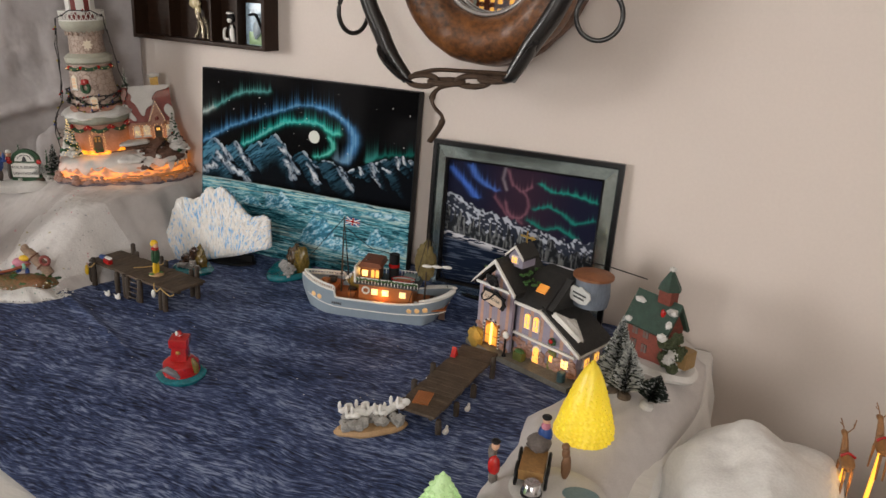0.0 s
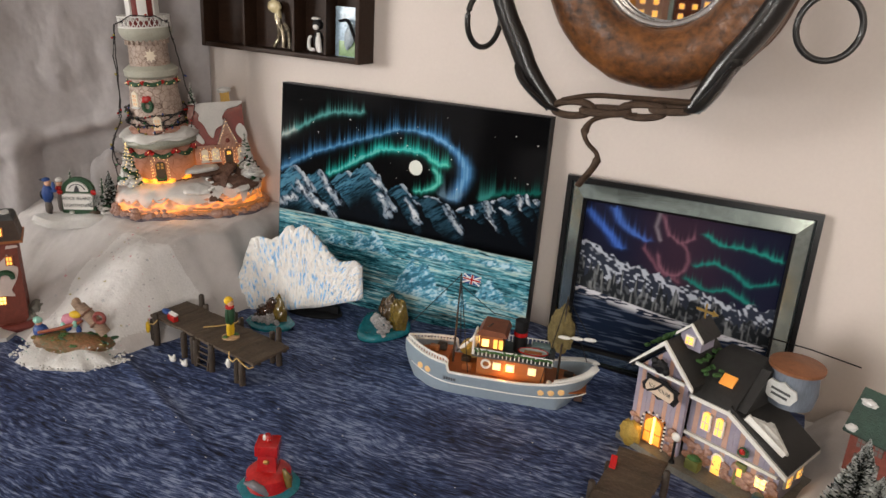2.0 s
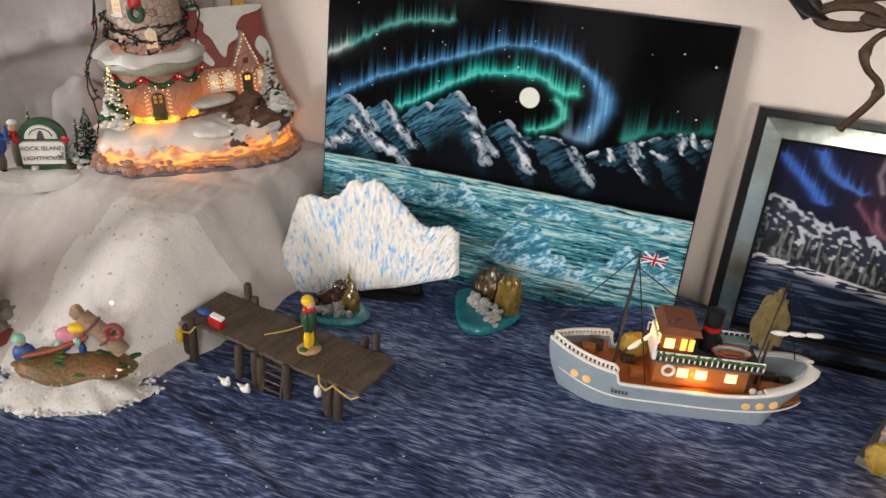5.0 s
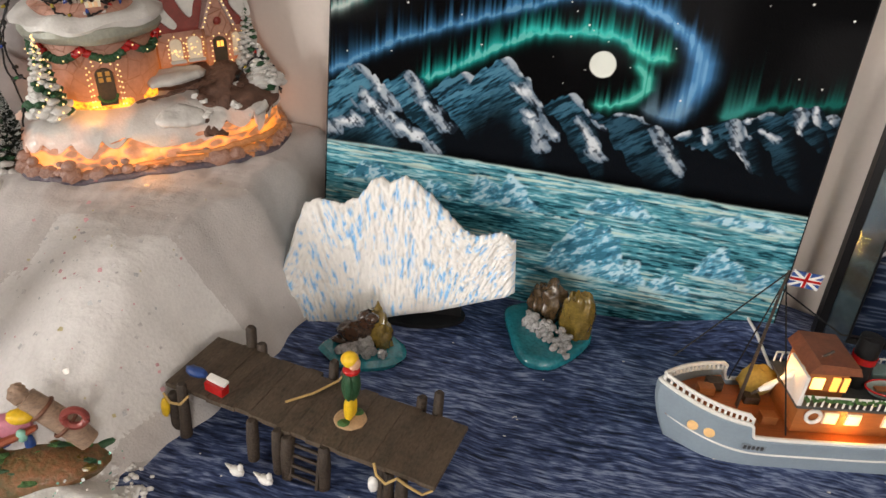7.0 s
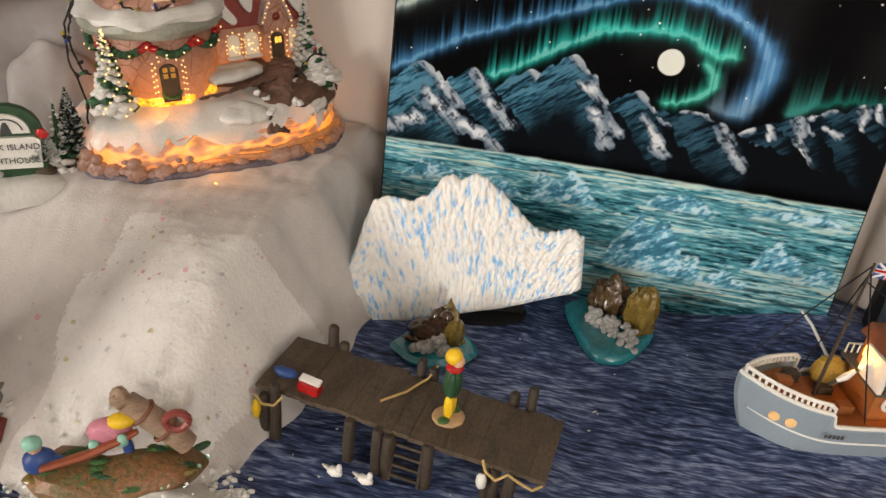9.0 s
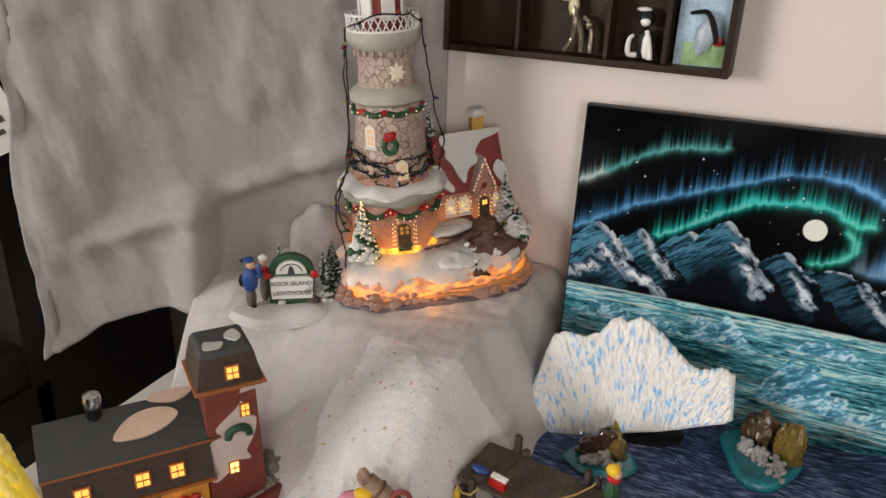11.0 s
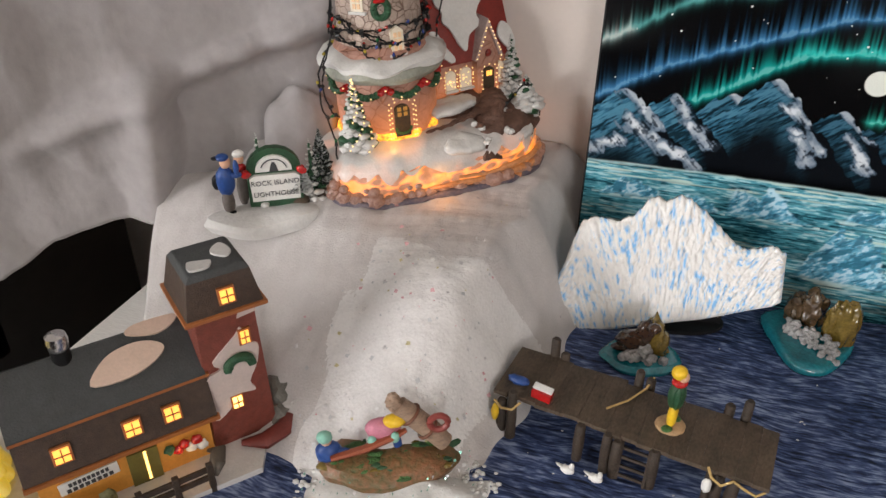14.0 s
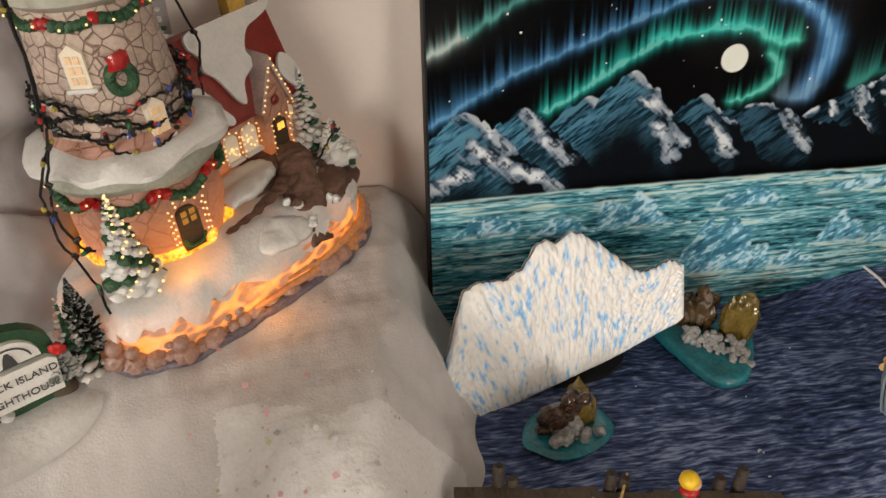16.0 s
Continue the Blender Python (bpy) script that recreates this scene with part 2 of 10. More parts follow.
emission_by_height(STONELIT, 0.062, 0.120, 0.50, 0.03)
# Emissive strip in place of light escaping round the drum's foot.
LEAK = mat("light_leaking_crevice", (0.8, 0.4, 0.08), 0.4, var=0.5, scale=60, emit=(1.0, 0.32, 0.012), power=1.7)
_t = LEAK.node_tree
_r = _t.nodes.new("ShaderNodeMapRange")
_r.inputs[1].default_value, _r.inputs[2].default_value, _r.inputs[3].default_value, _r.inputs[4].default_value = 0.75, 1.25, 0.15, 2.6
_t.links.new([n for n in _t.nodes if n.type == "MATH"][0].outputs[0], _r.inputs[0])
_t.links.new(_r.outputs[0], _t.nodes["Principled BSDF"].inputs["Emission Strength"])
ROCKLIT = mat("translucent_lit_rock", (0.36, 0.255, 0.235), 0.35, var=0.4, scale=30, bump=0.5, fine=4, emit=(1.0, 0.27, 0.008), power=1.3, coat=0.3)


def emission_in_joints(m, z0, z1):
    """Emission by height and in the stone joints, in place of a lamp behind."""
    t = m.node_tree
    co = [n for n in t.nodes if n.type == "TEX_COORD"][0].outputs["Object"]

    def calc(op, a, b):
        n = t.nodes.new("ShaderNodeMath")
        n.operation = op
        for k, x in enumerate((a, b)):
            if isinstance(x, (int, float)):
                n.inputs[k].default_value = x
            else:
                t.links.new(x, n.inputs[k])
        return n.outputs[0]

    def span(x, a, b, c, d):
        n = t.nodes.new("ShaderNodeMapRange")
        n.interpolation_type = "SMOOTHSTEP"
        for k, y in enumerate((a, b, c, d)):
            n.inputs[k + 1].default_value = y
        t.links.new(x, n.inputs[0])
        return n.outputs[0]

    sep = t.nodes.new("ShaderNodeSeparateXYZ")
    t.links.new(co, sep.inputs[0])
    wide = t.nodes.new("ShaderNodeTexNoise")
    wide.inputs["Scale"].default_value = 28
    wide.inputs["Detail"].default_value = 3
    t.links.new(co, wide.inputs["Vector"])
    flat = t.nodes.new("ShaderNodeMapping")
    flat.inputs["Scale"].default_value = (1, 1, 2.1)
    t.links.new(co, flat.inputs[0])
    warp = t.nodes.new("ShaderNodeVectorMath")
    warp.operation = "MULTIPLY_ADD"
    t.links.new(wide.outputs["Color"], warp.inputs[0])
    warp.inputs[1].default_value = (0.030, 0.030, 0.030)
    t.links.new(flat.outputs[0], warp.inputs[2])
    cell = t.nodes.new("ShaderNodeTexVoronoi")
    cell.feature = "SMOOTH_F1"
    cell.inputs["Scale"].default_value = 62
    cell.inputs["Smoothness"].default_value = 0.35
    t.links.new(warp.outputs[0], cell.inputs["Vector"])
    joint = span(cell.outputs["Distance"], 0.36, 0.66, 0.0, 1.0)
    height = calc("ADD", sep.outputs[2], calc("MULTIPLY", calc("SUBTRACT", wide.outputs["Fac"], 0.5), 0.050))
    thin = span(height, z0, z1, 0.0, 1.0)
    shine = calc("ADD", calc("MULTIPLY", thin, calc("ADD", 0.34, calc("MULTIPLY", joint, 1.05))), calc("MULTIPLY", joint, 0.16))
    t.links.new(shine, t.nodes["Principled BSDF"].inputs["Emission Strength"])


emission_in_joints(ROCKLIT, 0.010, 0.034)
# Faint orange emission puts lamplight into the pebbles and the ice house facing.
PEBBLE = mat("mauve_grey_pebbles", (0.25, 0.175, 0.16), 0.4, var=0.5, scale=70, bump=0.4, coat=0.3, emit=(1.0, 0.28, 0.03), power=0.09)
PATH_STONE = mat("brown_path_bark", (0.14, 0.070, 0.047), 0.6, var=0.5, scale=160, bump=0.8)
WINDOW = mat("lit_window", (0.8, 0.5, 0.15), 0.3, emit=(1.0, 0.44, 0.06), power=1.5, var=0.3, scale=220)
WINDOWHOT = mat("bright_lit_window", (0.9, 0.7, 0.3), 0.3, emit=(1.0, 0.58, 0.15), power=3.0, var=0.2, scale=200)
BULB = mat("tiny_lit_bulbs", (0.9, 0.8, 0.5), 0.2, emit=(1.0, 0.60, 0.22), power=1.1, var=0.1)
PALEWIN = mat("pale_shutter", (0.62, 0.58, 0.50), 0.4, var=0.1, emit=(1.0, 0.7, 0.4), power=0.15)
YELLOW = mat("yellow_paint", (0.75, 0.48, 0.02), 0.4, var=0.2)
BLUE = mat("blue_paint", (0.016, 0.060, 0.24), 0.45, var=0.25)
SKIN = mat("painted_figure_flesh", (0.62, 0.36, 0.24), 0.5, var=0.1)
PINK = mat("pink_paint", (0.52, 0.19, 0.26), 0.5, var=0.2)
GREYCLOTH = mat("grey_brown_paint", (0.13, 0.11, 0.10), 0.6, var=0.3)
LTGREEN = mat("pale_green_wax", (0.42, 0.56, 0.30), 0.4, var=0.2, emit=(0.5, 0.9, 0.35), power=0.3)
COPPER = mat("copper_brown_lid", (0.27, 0.105, 0.045), 0.5, metal=0.2, var=0.3, scale=90)
BARREL = mat("blue_grey_barrel", (0.15, 0.18, 0.23), 0.6, var=0.3, scale=80, streak=(1, 1, 0.2))
STEEL = mat("bright_steel", (0.7, 0.7, 0.72), 0.2, metal=1.0, var=0.1)
BRISTLE = mat("black_green_bristles", (0.016, 0.026, 0.020), 0.7, var=0.5, scale=300)
FROST = mat("frosted_bristle_tips", (0.55, 0.57, 0.56), 0.7, var=0.2, scale=300)
PAPER = mat("white_paper", (0.70, 0.70, 0.68), 0.7, var=0.06, scale=40)
INK = mat("dark_print", (0.05, 0.05, 0.055), 0.6, var=0.2)
IVORY = mat("ivory_keys", (0.62, 0.58, 0.50), 0.3, var=0.06)
PAINT = pigment("oil_paint")
BERGPAINT = pigment("thick_iceberg_paint", 0.5, 0.5, 220, 0.0)
CLEAR = mat("window_glass", (0.9, 0.95, 1.0), 0.0, var=0.01, bump=0)
CLEAR.node_tree.nodes["Principled BSDF"].inputs["Transmission Weight"].default_value = 1.0
FLAKE = mat("iridescent_flakes", (0.85, 0.80, 0.82), 0.12, metal=0.15, var=0.5, scale=25, bump=0)
GOLD = mat("brass", (0.55, 0.36, 0.10), 0.3, metal=0.8, var=0.2)

# ---- mesh building ----


def spline(pts, n=6):
    """A smooth line through the given points."""
    p = [Vector(v) for v in pts]
    p = [p[0] * 2 - p[1]] + p + [p[-1] * 2 - p[-2]]
    out = []
    for a, b, c, d in zip(p, p[1:], p[2:], p[3:]):
        for i in range(n):
            t = i / n
            out.append(0.5 * (2 * b + (c - a) * t + (2 * a - 5 * b + 4 * c - d) * t * t + (3 * b - a - 3 * c + d) * t ** 3))
    return out + [p[-2]]


def rounded(outline, n=4):
    """The same closed outline with its corners rounded."""
    k = len(outline)
    p = [Vector((x, y, 0)) for x, y in outline]
    out = []
    for i in range(k):
        a, b, c, d = p[i - 1], p[i], p[(i + 1) % k], p[(i + 2) % k]
        for j in range(n):
            t = j / n
            q = 0.5 * (2 * b + (c - a) * t + (2 * a - 5 * b + 4 * c - d) * t * t + (3 * b - a - 3 * c + d) * t ** 3)
            out.append((q.x, q.y))
    return out


def swell(rs, n=6):
    return [rs[i] + (rs[i + 1] - rs[i]) * j / n for i in range(len(rs) - 1) for j in range(n)] + [rs[-1]]


class Mesh:
    """Gathers shaped pieces into one mesh; k is the material slot of a piece."""

    def __init__(self):
        self.bm = bmesh.new()

    def done(self, verts, k, m=None):
        if m is not None:
            bmesh.ops.transform(self.bm, matrix=m, verts=verts)
        for f in {f for v in verts for f in v.link_faces}:
            f.material_index = k
        return self

    def box(self, c, s, k=0, bev=0.0, m=None, taper=None):
        r = bmesh.ops.create_cube(self.bm, size=1.0)
        vs = r["verts"]
        for v in vs:
            q = v.co
            tx = ty = 1.0
            if taper and q.z > 0:
                tx, ty = taper
            v.co = Vector((c[0] + q.x * s[0] * tx, c[1] + q.y * s[1] * ty, c[2] + q.z * s[2]))
        if bev:
            es = list({e for v in vs for e in v.link_edges})
            r = bmesh.ops.bevel(self.bm, geom=es, offset=bev, segments=2, profile=0.7, affect="EDGES")
            vs = list({v for f in r["faces"] for v in f.verts} | {v for v in vs if v.is_valid})
        return self.done(vs, k, m)

    def lathe(self, prof, c=(0, 0, 0), seg=24, k=0, wob=0.0, freq=20.0, m=None, squash=1.0):
        rings, vs = [], []
        for r, z in prof:
            ring = []
            for i in range(seg):
                a = 2 * math.pi * i / seg
                p = Vector((r * math.cos(a), r * math.sin(a) * squash, z))
                if wob:
                    p += noise.noise_vector((p + Vector(c)) * freq) * wob
                ring.append(self.bm.verts.new(p + Vector(c)))
            rings.append(ring)
            vs += ring
        for a, b in zip(rings, rings[1:]):
            for i in range(seg):
                self.bm.faces.new((a[i], a[(i + 1) % seg], b[(i + 1) % seg], b[i]))
        self.bm.faces.new(list(reversed(rings[0])))
        self.bm.faces.new(rings[-1])
        return self.done(vs, k, m)

    def cyl(self, p0, p1, r0, r1=None, seg=10, k=0):
        p0, p1 = Vector(p0), Vector(p1)
        q = (p1 - p0).to_track_quat("Z", "Y").to_matrix().to_4x4()
        return self.lathe([(r0, 0), (r0 if r1 is None else r1, (p1 - p0).length)], seg=seg, k=k, m=Matrix.Translation(p0) @ q)

    def tube(self, pts, r, seg=8, k=0, closed=False, flat=1.0):
        pts = [Vector(p) for p in pts]
        n = len(pts)
        rings, vs = [], []
        up = Vector((0.13, 0.21, 1)).normalized()
        for i, p in enumerate(pts):
            a, b = (pts[i - 1], pts[(i + 1) % n]) if closed else (pts[max(0, i - 1)], pts[min(n - 1, i + 1)])
            d = (b - a).normalized()
            x = d.cross(up)
            if x.length < 0.05:
                x = d.cross(Vector((1, 0.1, 0)))
            x.normalize()
            y = d.cross(x)
            rr = r[i] if isinstance(r, (list, tuple)) else r
            ring = [self.bm.verts.new(p + x * (math.cos(2 * math.pi * j / seg) * rr) + y * (math.sin(2 * math.pi * j / seg) * rr * flat)) for j in range(seg)]
            rings.append(ring)
            vs += ring
        pairs = list(zip(rings, rings[1:])) + ([(rings[-1], rings[0])] if closed else [])
        for a, b in pairs:
            for j in range(seg):
                self.bm.faces.new((a[j], a[(j + 1) % seg], b[(j + 1) % seg], b[j]))
        if not closed:
            self.bm.faces.new(list(reversed(rings[0])))
            self.bm.faces.new(rings[-1])
        return self.done(vs, k)

    def blob(self, c, s, k=0, sub=3, wob=0.25, freq=3.0, m=None, flat=None):
        r = bmesh.ops.create_icosphere(self.bm, subdivisions=sub, radius=1.0)
        vs = r["verts"]
        for v in vs:
            q = v.co.normalized()
            d = 1 + wob * noise.noise(q * freq + Vector(c) * 37)
            z = q.z * d
            if flat is not None:
                z = max(z, flat)
            v.co = Vector((c[0] + q.x * d * s[0], c[1] + q.y * d * s[1], c[2] + z * s[2]))
        return self.done(vs, k, m)

    def prism(self, outline, d0, d1, k=0, plane="xz", m=None):
        """An outline of points pulled from d0 to d1 across its plane."""
        def place(a, b, d):
            return {"xz": (a, d, b), "xy": (a, b, d), "yz": (d, a, b)}[plane]
        lo = [self.bm.verts.new(place(a, b, d0)) for a, b in outline]
        hi = [self.bm.verts.new(place(a, b, d1)) for a, b in outline]
        n = len(outline)
        self.bm.faces.new(lo)
        self.bm.faces.new(list(reversed(hi)))
        for i in range(n):
            self.bm.faces.new((lo[i], hi[i], hi[(i + 1) % n], lo[(i + 1) % n]))
        return self.done(lo + hi, k, m)

    def quad(self, a, b, c, d, k=0):
        vs = [self.bm.verts.new(p) for p in (a, b, c, d)]
        self.bm.faces.new(vs)
        return self.done(vs, k)

    def mesh(self, name, mats, angle=40):
        bmesh.ops.recalc_face_normals(self.bm, faces=self.bm.faces)
        me = bpy.data.meshes.new(name)
        self.bm.to_mesh(me)
        self.bm.free()
        for mt in mats if isinstance(mats, (list, tuple)) else (mats,):
            me.materials.append(mt)
        me.polygons.foreach_set("use_smooth", [True] * len(me.polygons))
        me.set_sharp_from_angle(angle=radians(angle))
        return me


def part(name, mesh, mats, parent, label="", angle=40):
    ob = new(name, mesh.mesh(name, mats, angle))
    ob.parent = parent
    if label:
        ob["label"] = label
    return ob


def thing(name, label, category, m, group="", kind=""):
    ob = new(name)
    ob.empty_display_size = 0.02
    ob.matrix_world = m
    return tagged(ob, label, category, group, kind)


def solid(name, mesh, mats, label, category, m=None, group="", kind="", angle=40):
    """A thing, or a piece of the setting, that is one mesh."""
    ob = new(name, mesh.mesh(name, mats, angle))
    if m is not None:
        ob.matrix_world = m
    return tagged(ob, label, category, group, kind)


def grid_mesh(name, nx, ny, place, material, color=None, closed_thickness=0.0):
    """A sheet of nx by ny cells; place(u, v) arrays give its points, color(u, v) its pigment."""
    u, v = np.meshgrid(np.linspace(0, 1, nx + 1), np.linspace(0, 1, ny + 1))
    u, v = u.ravel(), v.ravel()
    pts = place(u, v)
    i = (np.arange(ny)[:, None] * (nx + 1) + np.arange(nx)[None, :]).ravel()
    faces = np.stack([i, i + 1, i + nx + 2, i + nx + 1], 1)
    me = bpy.data.meshes.new(name)
    me.from_pydata(pts.tolist(), [], faces.tolist())
    me.materials.append(material)
    if color is not None:
        at = me.color_attributes.new("paint", "FLOAT_COLOR", "POINT")
        c = np.ones((len(u), 4), dtype=np.float32)
        c[:, :3] = np.clip(color(u, v), 0, 1)
        at.data.foreach_set("color", c.ravel())
    me.polygons.foreach_set("use_smooth", [True] * len(me.polygons))
    return me


def smooth(a, b, x):
    t = np.clip((x - a) / (b - a), 0, 1)
    return t * t * (3 - 2 * t)


def waves(x, y, seed, n=6, base=1.0):
    """A soft random field in about -1..1 from a few sine waves of growing frequency."""
    rs = np.random.RandomState(seed)
    out = np.zeros_like(x)
    tot = 0.0
    for j in range(n):
        f = base * 1.55 ** j
        for _ in range(3):
            a = rs.uniform(0, 2 * math.pi)
            out = out + np.sin((x * math.cos(a) + y * math.sin(a)) * f * 2 * math.pi + rs.uniform(0, 6.28)) / (1.35 ** j)
            tot += 1 / (1.35 ** j)
    return out / tot * 2.2


def grain(u, v, fx, fy, seed):
    """Smooth value noise on a lattice of fx by fy cells, 0..1."""
    rs = np.random.RandomState(seed)
    lat = rs.rand(int(fy) + 3, int(fx) + 3)
    x, y = u * fx, v * fy
    i, j = np.floor(x).astype(int), np.floor(y).astype(int)
    a, b = x - i, y - j
    i, j = i % (int(fx) + 1), j % (int(fy) + 1)
    a, b = a * a * (3 - 2 * a), b * b * (3 - 2 * b)
    return (lat[j, i] * (1 - a) + lat[j, i + 1] * a) * (1 - b) + (lat[j + 1, i] * (1 - a) + lat[j + 1, i + 1] * a) * b


def blend(c, d, w):
    w = w[:, None]
    return c * (1 - w) + np.array(d)[None, :] * w

# ---- the room ----
FLOOR_Z, CEIL_Z = -0.76, 1.68
X0, X1, Y0 = -6.2, 1.7, -2.7


def wall(name, c, s, label):
    return solid(name, Mesh().box(c, s), WALL, label, "wall", kind="structure")


mid_z, high = (FLOOR_Z + CEIL_Z) / 2, CEIL_Z - FLOOR_Z
WALL_Y = wall_y(X0)
solid("wall_north", Mesh().box((0, 0.06, 0), (X1 - X0 + 0.1, 0.12, high)), WALL, "smooth pink-beige painted wall behind the village", "wall", pose((X0 + X1) / 2, wall_y((X0 + X1) / 2), mid_z, 0, 0, WALL_TURN), kind="structure")
wall("wall_west", (X0 - 0.06, (Y0 + WALL_Y) / 2, mid_z), (0.12, WALL_Y - Y0 + 0.24, high), "plain pink-beige painted side wall")
wall("wall_east", (X1 + 0.06, (Y0 + WALL_Y) / 2, mid_z), (0.12, WALL_Y - Y0 + 0.24, high), "plain pink-beige painted side wall")
ws = Mesh()
WX0, WX1, WZ0, WZ1 = -5.9, -3.5, 0.36, 1.62
# Opening for the second window, which is added and out of view.
VX0, VX1 = 0.05, 1.05
for a, b in ((X0, WX0), (WX1, VX0), (VX1, X1)):
    ws.box(((a + b) / 2, Y0 - 0.06, mid_z), (b - a, 0.12, high))
for a, b in ((WX0, WX1), (VX0, VX1)):
    ws.box(((a + b) / 2, Y0 - 0.06, (FLOOR_Z + WZ0) / 2), (b - a, 0.12, WZ0 - FLOOR_Z))
    ws.box(((a + b) / 2, Y0 - 0.06, (WZ1 + CEIL_Z) / 2), (b - a, 0.12, CEIL_Z - WZ1))
solid("wall_south", ws, WALL, "pink-beige painted wall with two window openings", "wall", kind="structure")
solid("floor", Mesh().box(((X0 + X1) / 2, (Y0 + WALL_Y) / 2, FLOOR_Z - 0.05), (X1 - X0, WALL_Y - Y0, 0.1)), CARPET, "brown wooden floor boards", "floor", kind="structure")
solid("ceiling", Mesh().box(((X0 + X1) / 2, (Y0 + WALL_Y) / 2, CEIL_Z + 0.05), (X1 - X0, WALL_Y - Y0, 0.1)), CEIL, "plain white ceiling", "ceiling", kind="structure")


def daylight_window(name, x0, x1):
    win = thing(name, "unseen white framed window for daylight", "window", pose((x0 + x1) / 2, Y0 - 0.06, WZ0), kind="structure")
    ww, wh = x1 - x0, WZ1 - WZ0
    for x in (-ww / 2 + 0.03, 0, ww / 2 - 0.03):
        part("window_frame", Mesh().box((x, 0, wh / 2), (0.05, 0.06, wh - 0.004), bev=0.004), WHITE, win)
    for z in (0.03, wh - 0.03):
        part("window_frame", Mesh().box((0, 0.002, z), (ww - 0.01, 0.06, 0.05), bev=0.004), WHITE, win)
    for x in (-ww / 4, ww / 4):
        p = part("pane", Mesh().box((x, 0, wh / 2), (ww / 2 - 0.05, 0.006, wh - 0.1)), CLEAR, win)
        p.visible_shadow = False


daylight_window("window_1", WX0, WX1)
# Unseen window added to go with the frontal fill.
daylight_window("window_2", VX0, VX1)

# ---- table, cloths and felt snow ----
table = thing("table", "sturdy table under the cloths", "table", pose(-0.8, 1.0, FLOOR_Z))
OUTLINE = [(-1.60, 1.50), (-1.61, 0.90), (-1.40, 0.765), (-0.95, 0.56), (-0.12, 0.40), (-0.05, 0.60), (-0.045, 1.05), (0.0, 1.28), (0.0, 1.50)]
part("tabletop", Mesh().prism([(x + 0.8, y - 1.0) for x, y in OUTLINE], -FLOOR_Z - 0.04, -FLOOR_Z - 0.008, plane="xy"), DARKWOOD, table)
for x, y in ((-1.5, 1.42), (-1.5, 0.92), (-0.1, 1.42), (-0.1, 0.6)):
    part("leg", Mesh().lathe([(0.022, 0), (0.03, 0.1), (0.026, 0.6), (0.036, -FLOOR_Z - 0.042)], (x + 0.8, y - 1.0, 0), 12), DARKWOOD, table)

lace = Mesh()
ring = []
for (ax, ay), (bx, by) in zip(OUTLINE, OUTLINE[1:] + OUTLINE[:1]):
    for i in range(14):
        ring.append((ax + (bx - ax) * i / 14, ay + (by - ay) * i / 14))
cx, cy = -0.8, 1.05
rows = []
for depth, out in ((-0.004, 0.0), (-0.012, 0.006), (-0.06, 0.012), (-0.2, 0.016), (-0.34, 0.022)):
    r = []
    for i, (x, y) in enumerate(ring):
        d = Vector((x - cx, y - cy)).normalized() * (out + 0.010 * (depth < -0.03) * math.sin(i * 0.9))
        r.append(lace.bm.verts.new((x + d.x, min(y + d.y, wall_y(x + d.x) - 0.01), depth)))
    rows.append(r)
for a, b in zip(rows, rows[1:]):
    for i in range(len(ring)):
        lace.bm.faces.new((a[i], a[(i + 1) % len(ring)], b[(i + 1) % len(ring)], b[i]))
lace.bm.faces.new(rows[0])
solid("tablecloth", lace, LACE, "white lace tablecloth hanging over the table", "tablecloth")

FX = [-1.46, -1.396, -1.31, -0.972, -0.775, -0.5, -0.12]
FY = [0.935, 0.899, 0.847, 0.739, 0.697, 0.63, 0.56]


def sea_place(u, v):
    x = -1.46 + u * 1.30
    f = np.interp(x, FX, FY)
    y = f + v * (wall_y(x) - 0.005 - f)
    z = 0.0012 + 0.0016 * waves(x, y, 4, 4, 3.0) * (0.3 + 0.7 * smooth(-0.9, -1.3, x))
    z = z + 0.030 * np.exp(-((x + 0.60) / 0.10) ** 2) * smooth(1.43, 1.475, y)
    z = z + 0.010 * np.exp(-((x + 1.30) / 0.07) ** 2 - ((y - 0.985) / 0.035) ** 2)
    ridge = np.exp(-((y - 1.06 + 0.45 * (x + 1.0)) / 0.008) ** 2) * smooth(-0.80, -0.95, x) * smooth(-1.25, -1.15, x)
    return np.stack([x, y, z + 0.004 * ridge], 1)


sea = new("sea_cloth", grid_mesh("sea_cloth", 220, 160, sea_place, SEA))
tagged(sea, "dark blue cloth printed with streaky rippling water", "cloth", kind="stuff")


def mound_height(x, y):
    yb = np.interp(x, [-1.56, -1.40, -1.30, -1.20, -1.12, -1.07], [1.085, 1.075, 1.045, 1.025, 1.06, 1.14])
    xb = np.interp(y, [1.02, 1.10, 1.25, 1.37, 1.55], [-1.125, -1.105, -1.092, -1.072, -1.060])
    top = 0.134 - 0.004 * smooth(1.36, 1.22, y)
    h = top * smooth(0.0, 0.085, xb - x + 0.01 * waves(x, y, 8, 3, 5)) * smooth(0.0, 0.26, y - yb + 0.009 * waves(x, y * 0.2, 9, 4, 5))
    h = h + 0.0035 * waves(x, y * 0.5, 11, 5, 5) * smooth(0.0, 0.03, h) + 0.0012 * waves(x, y, 12, 4, 25) * smooth(0, 0.02, h)
    return h - 0.006 * (1 - smooth(0.0, 0.012, h))


def mound_place(u, v):
    y = 0.97 + v * (wall_y(-1.055 - 0.44 * (1 - u)) - 0.004 - 0.97)
    left = -1.50 - 0.10 * smooth(1.05, 1.35, y)
    x = left + u * (-1.055 - left)
    z = mound_height(x, y)
    z = z - 0.10 * smooth(0.05, 0.0, u)
    return np.stack([x, y, z], 1)


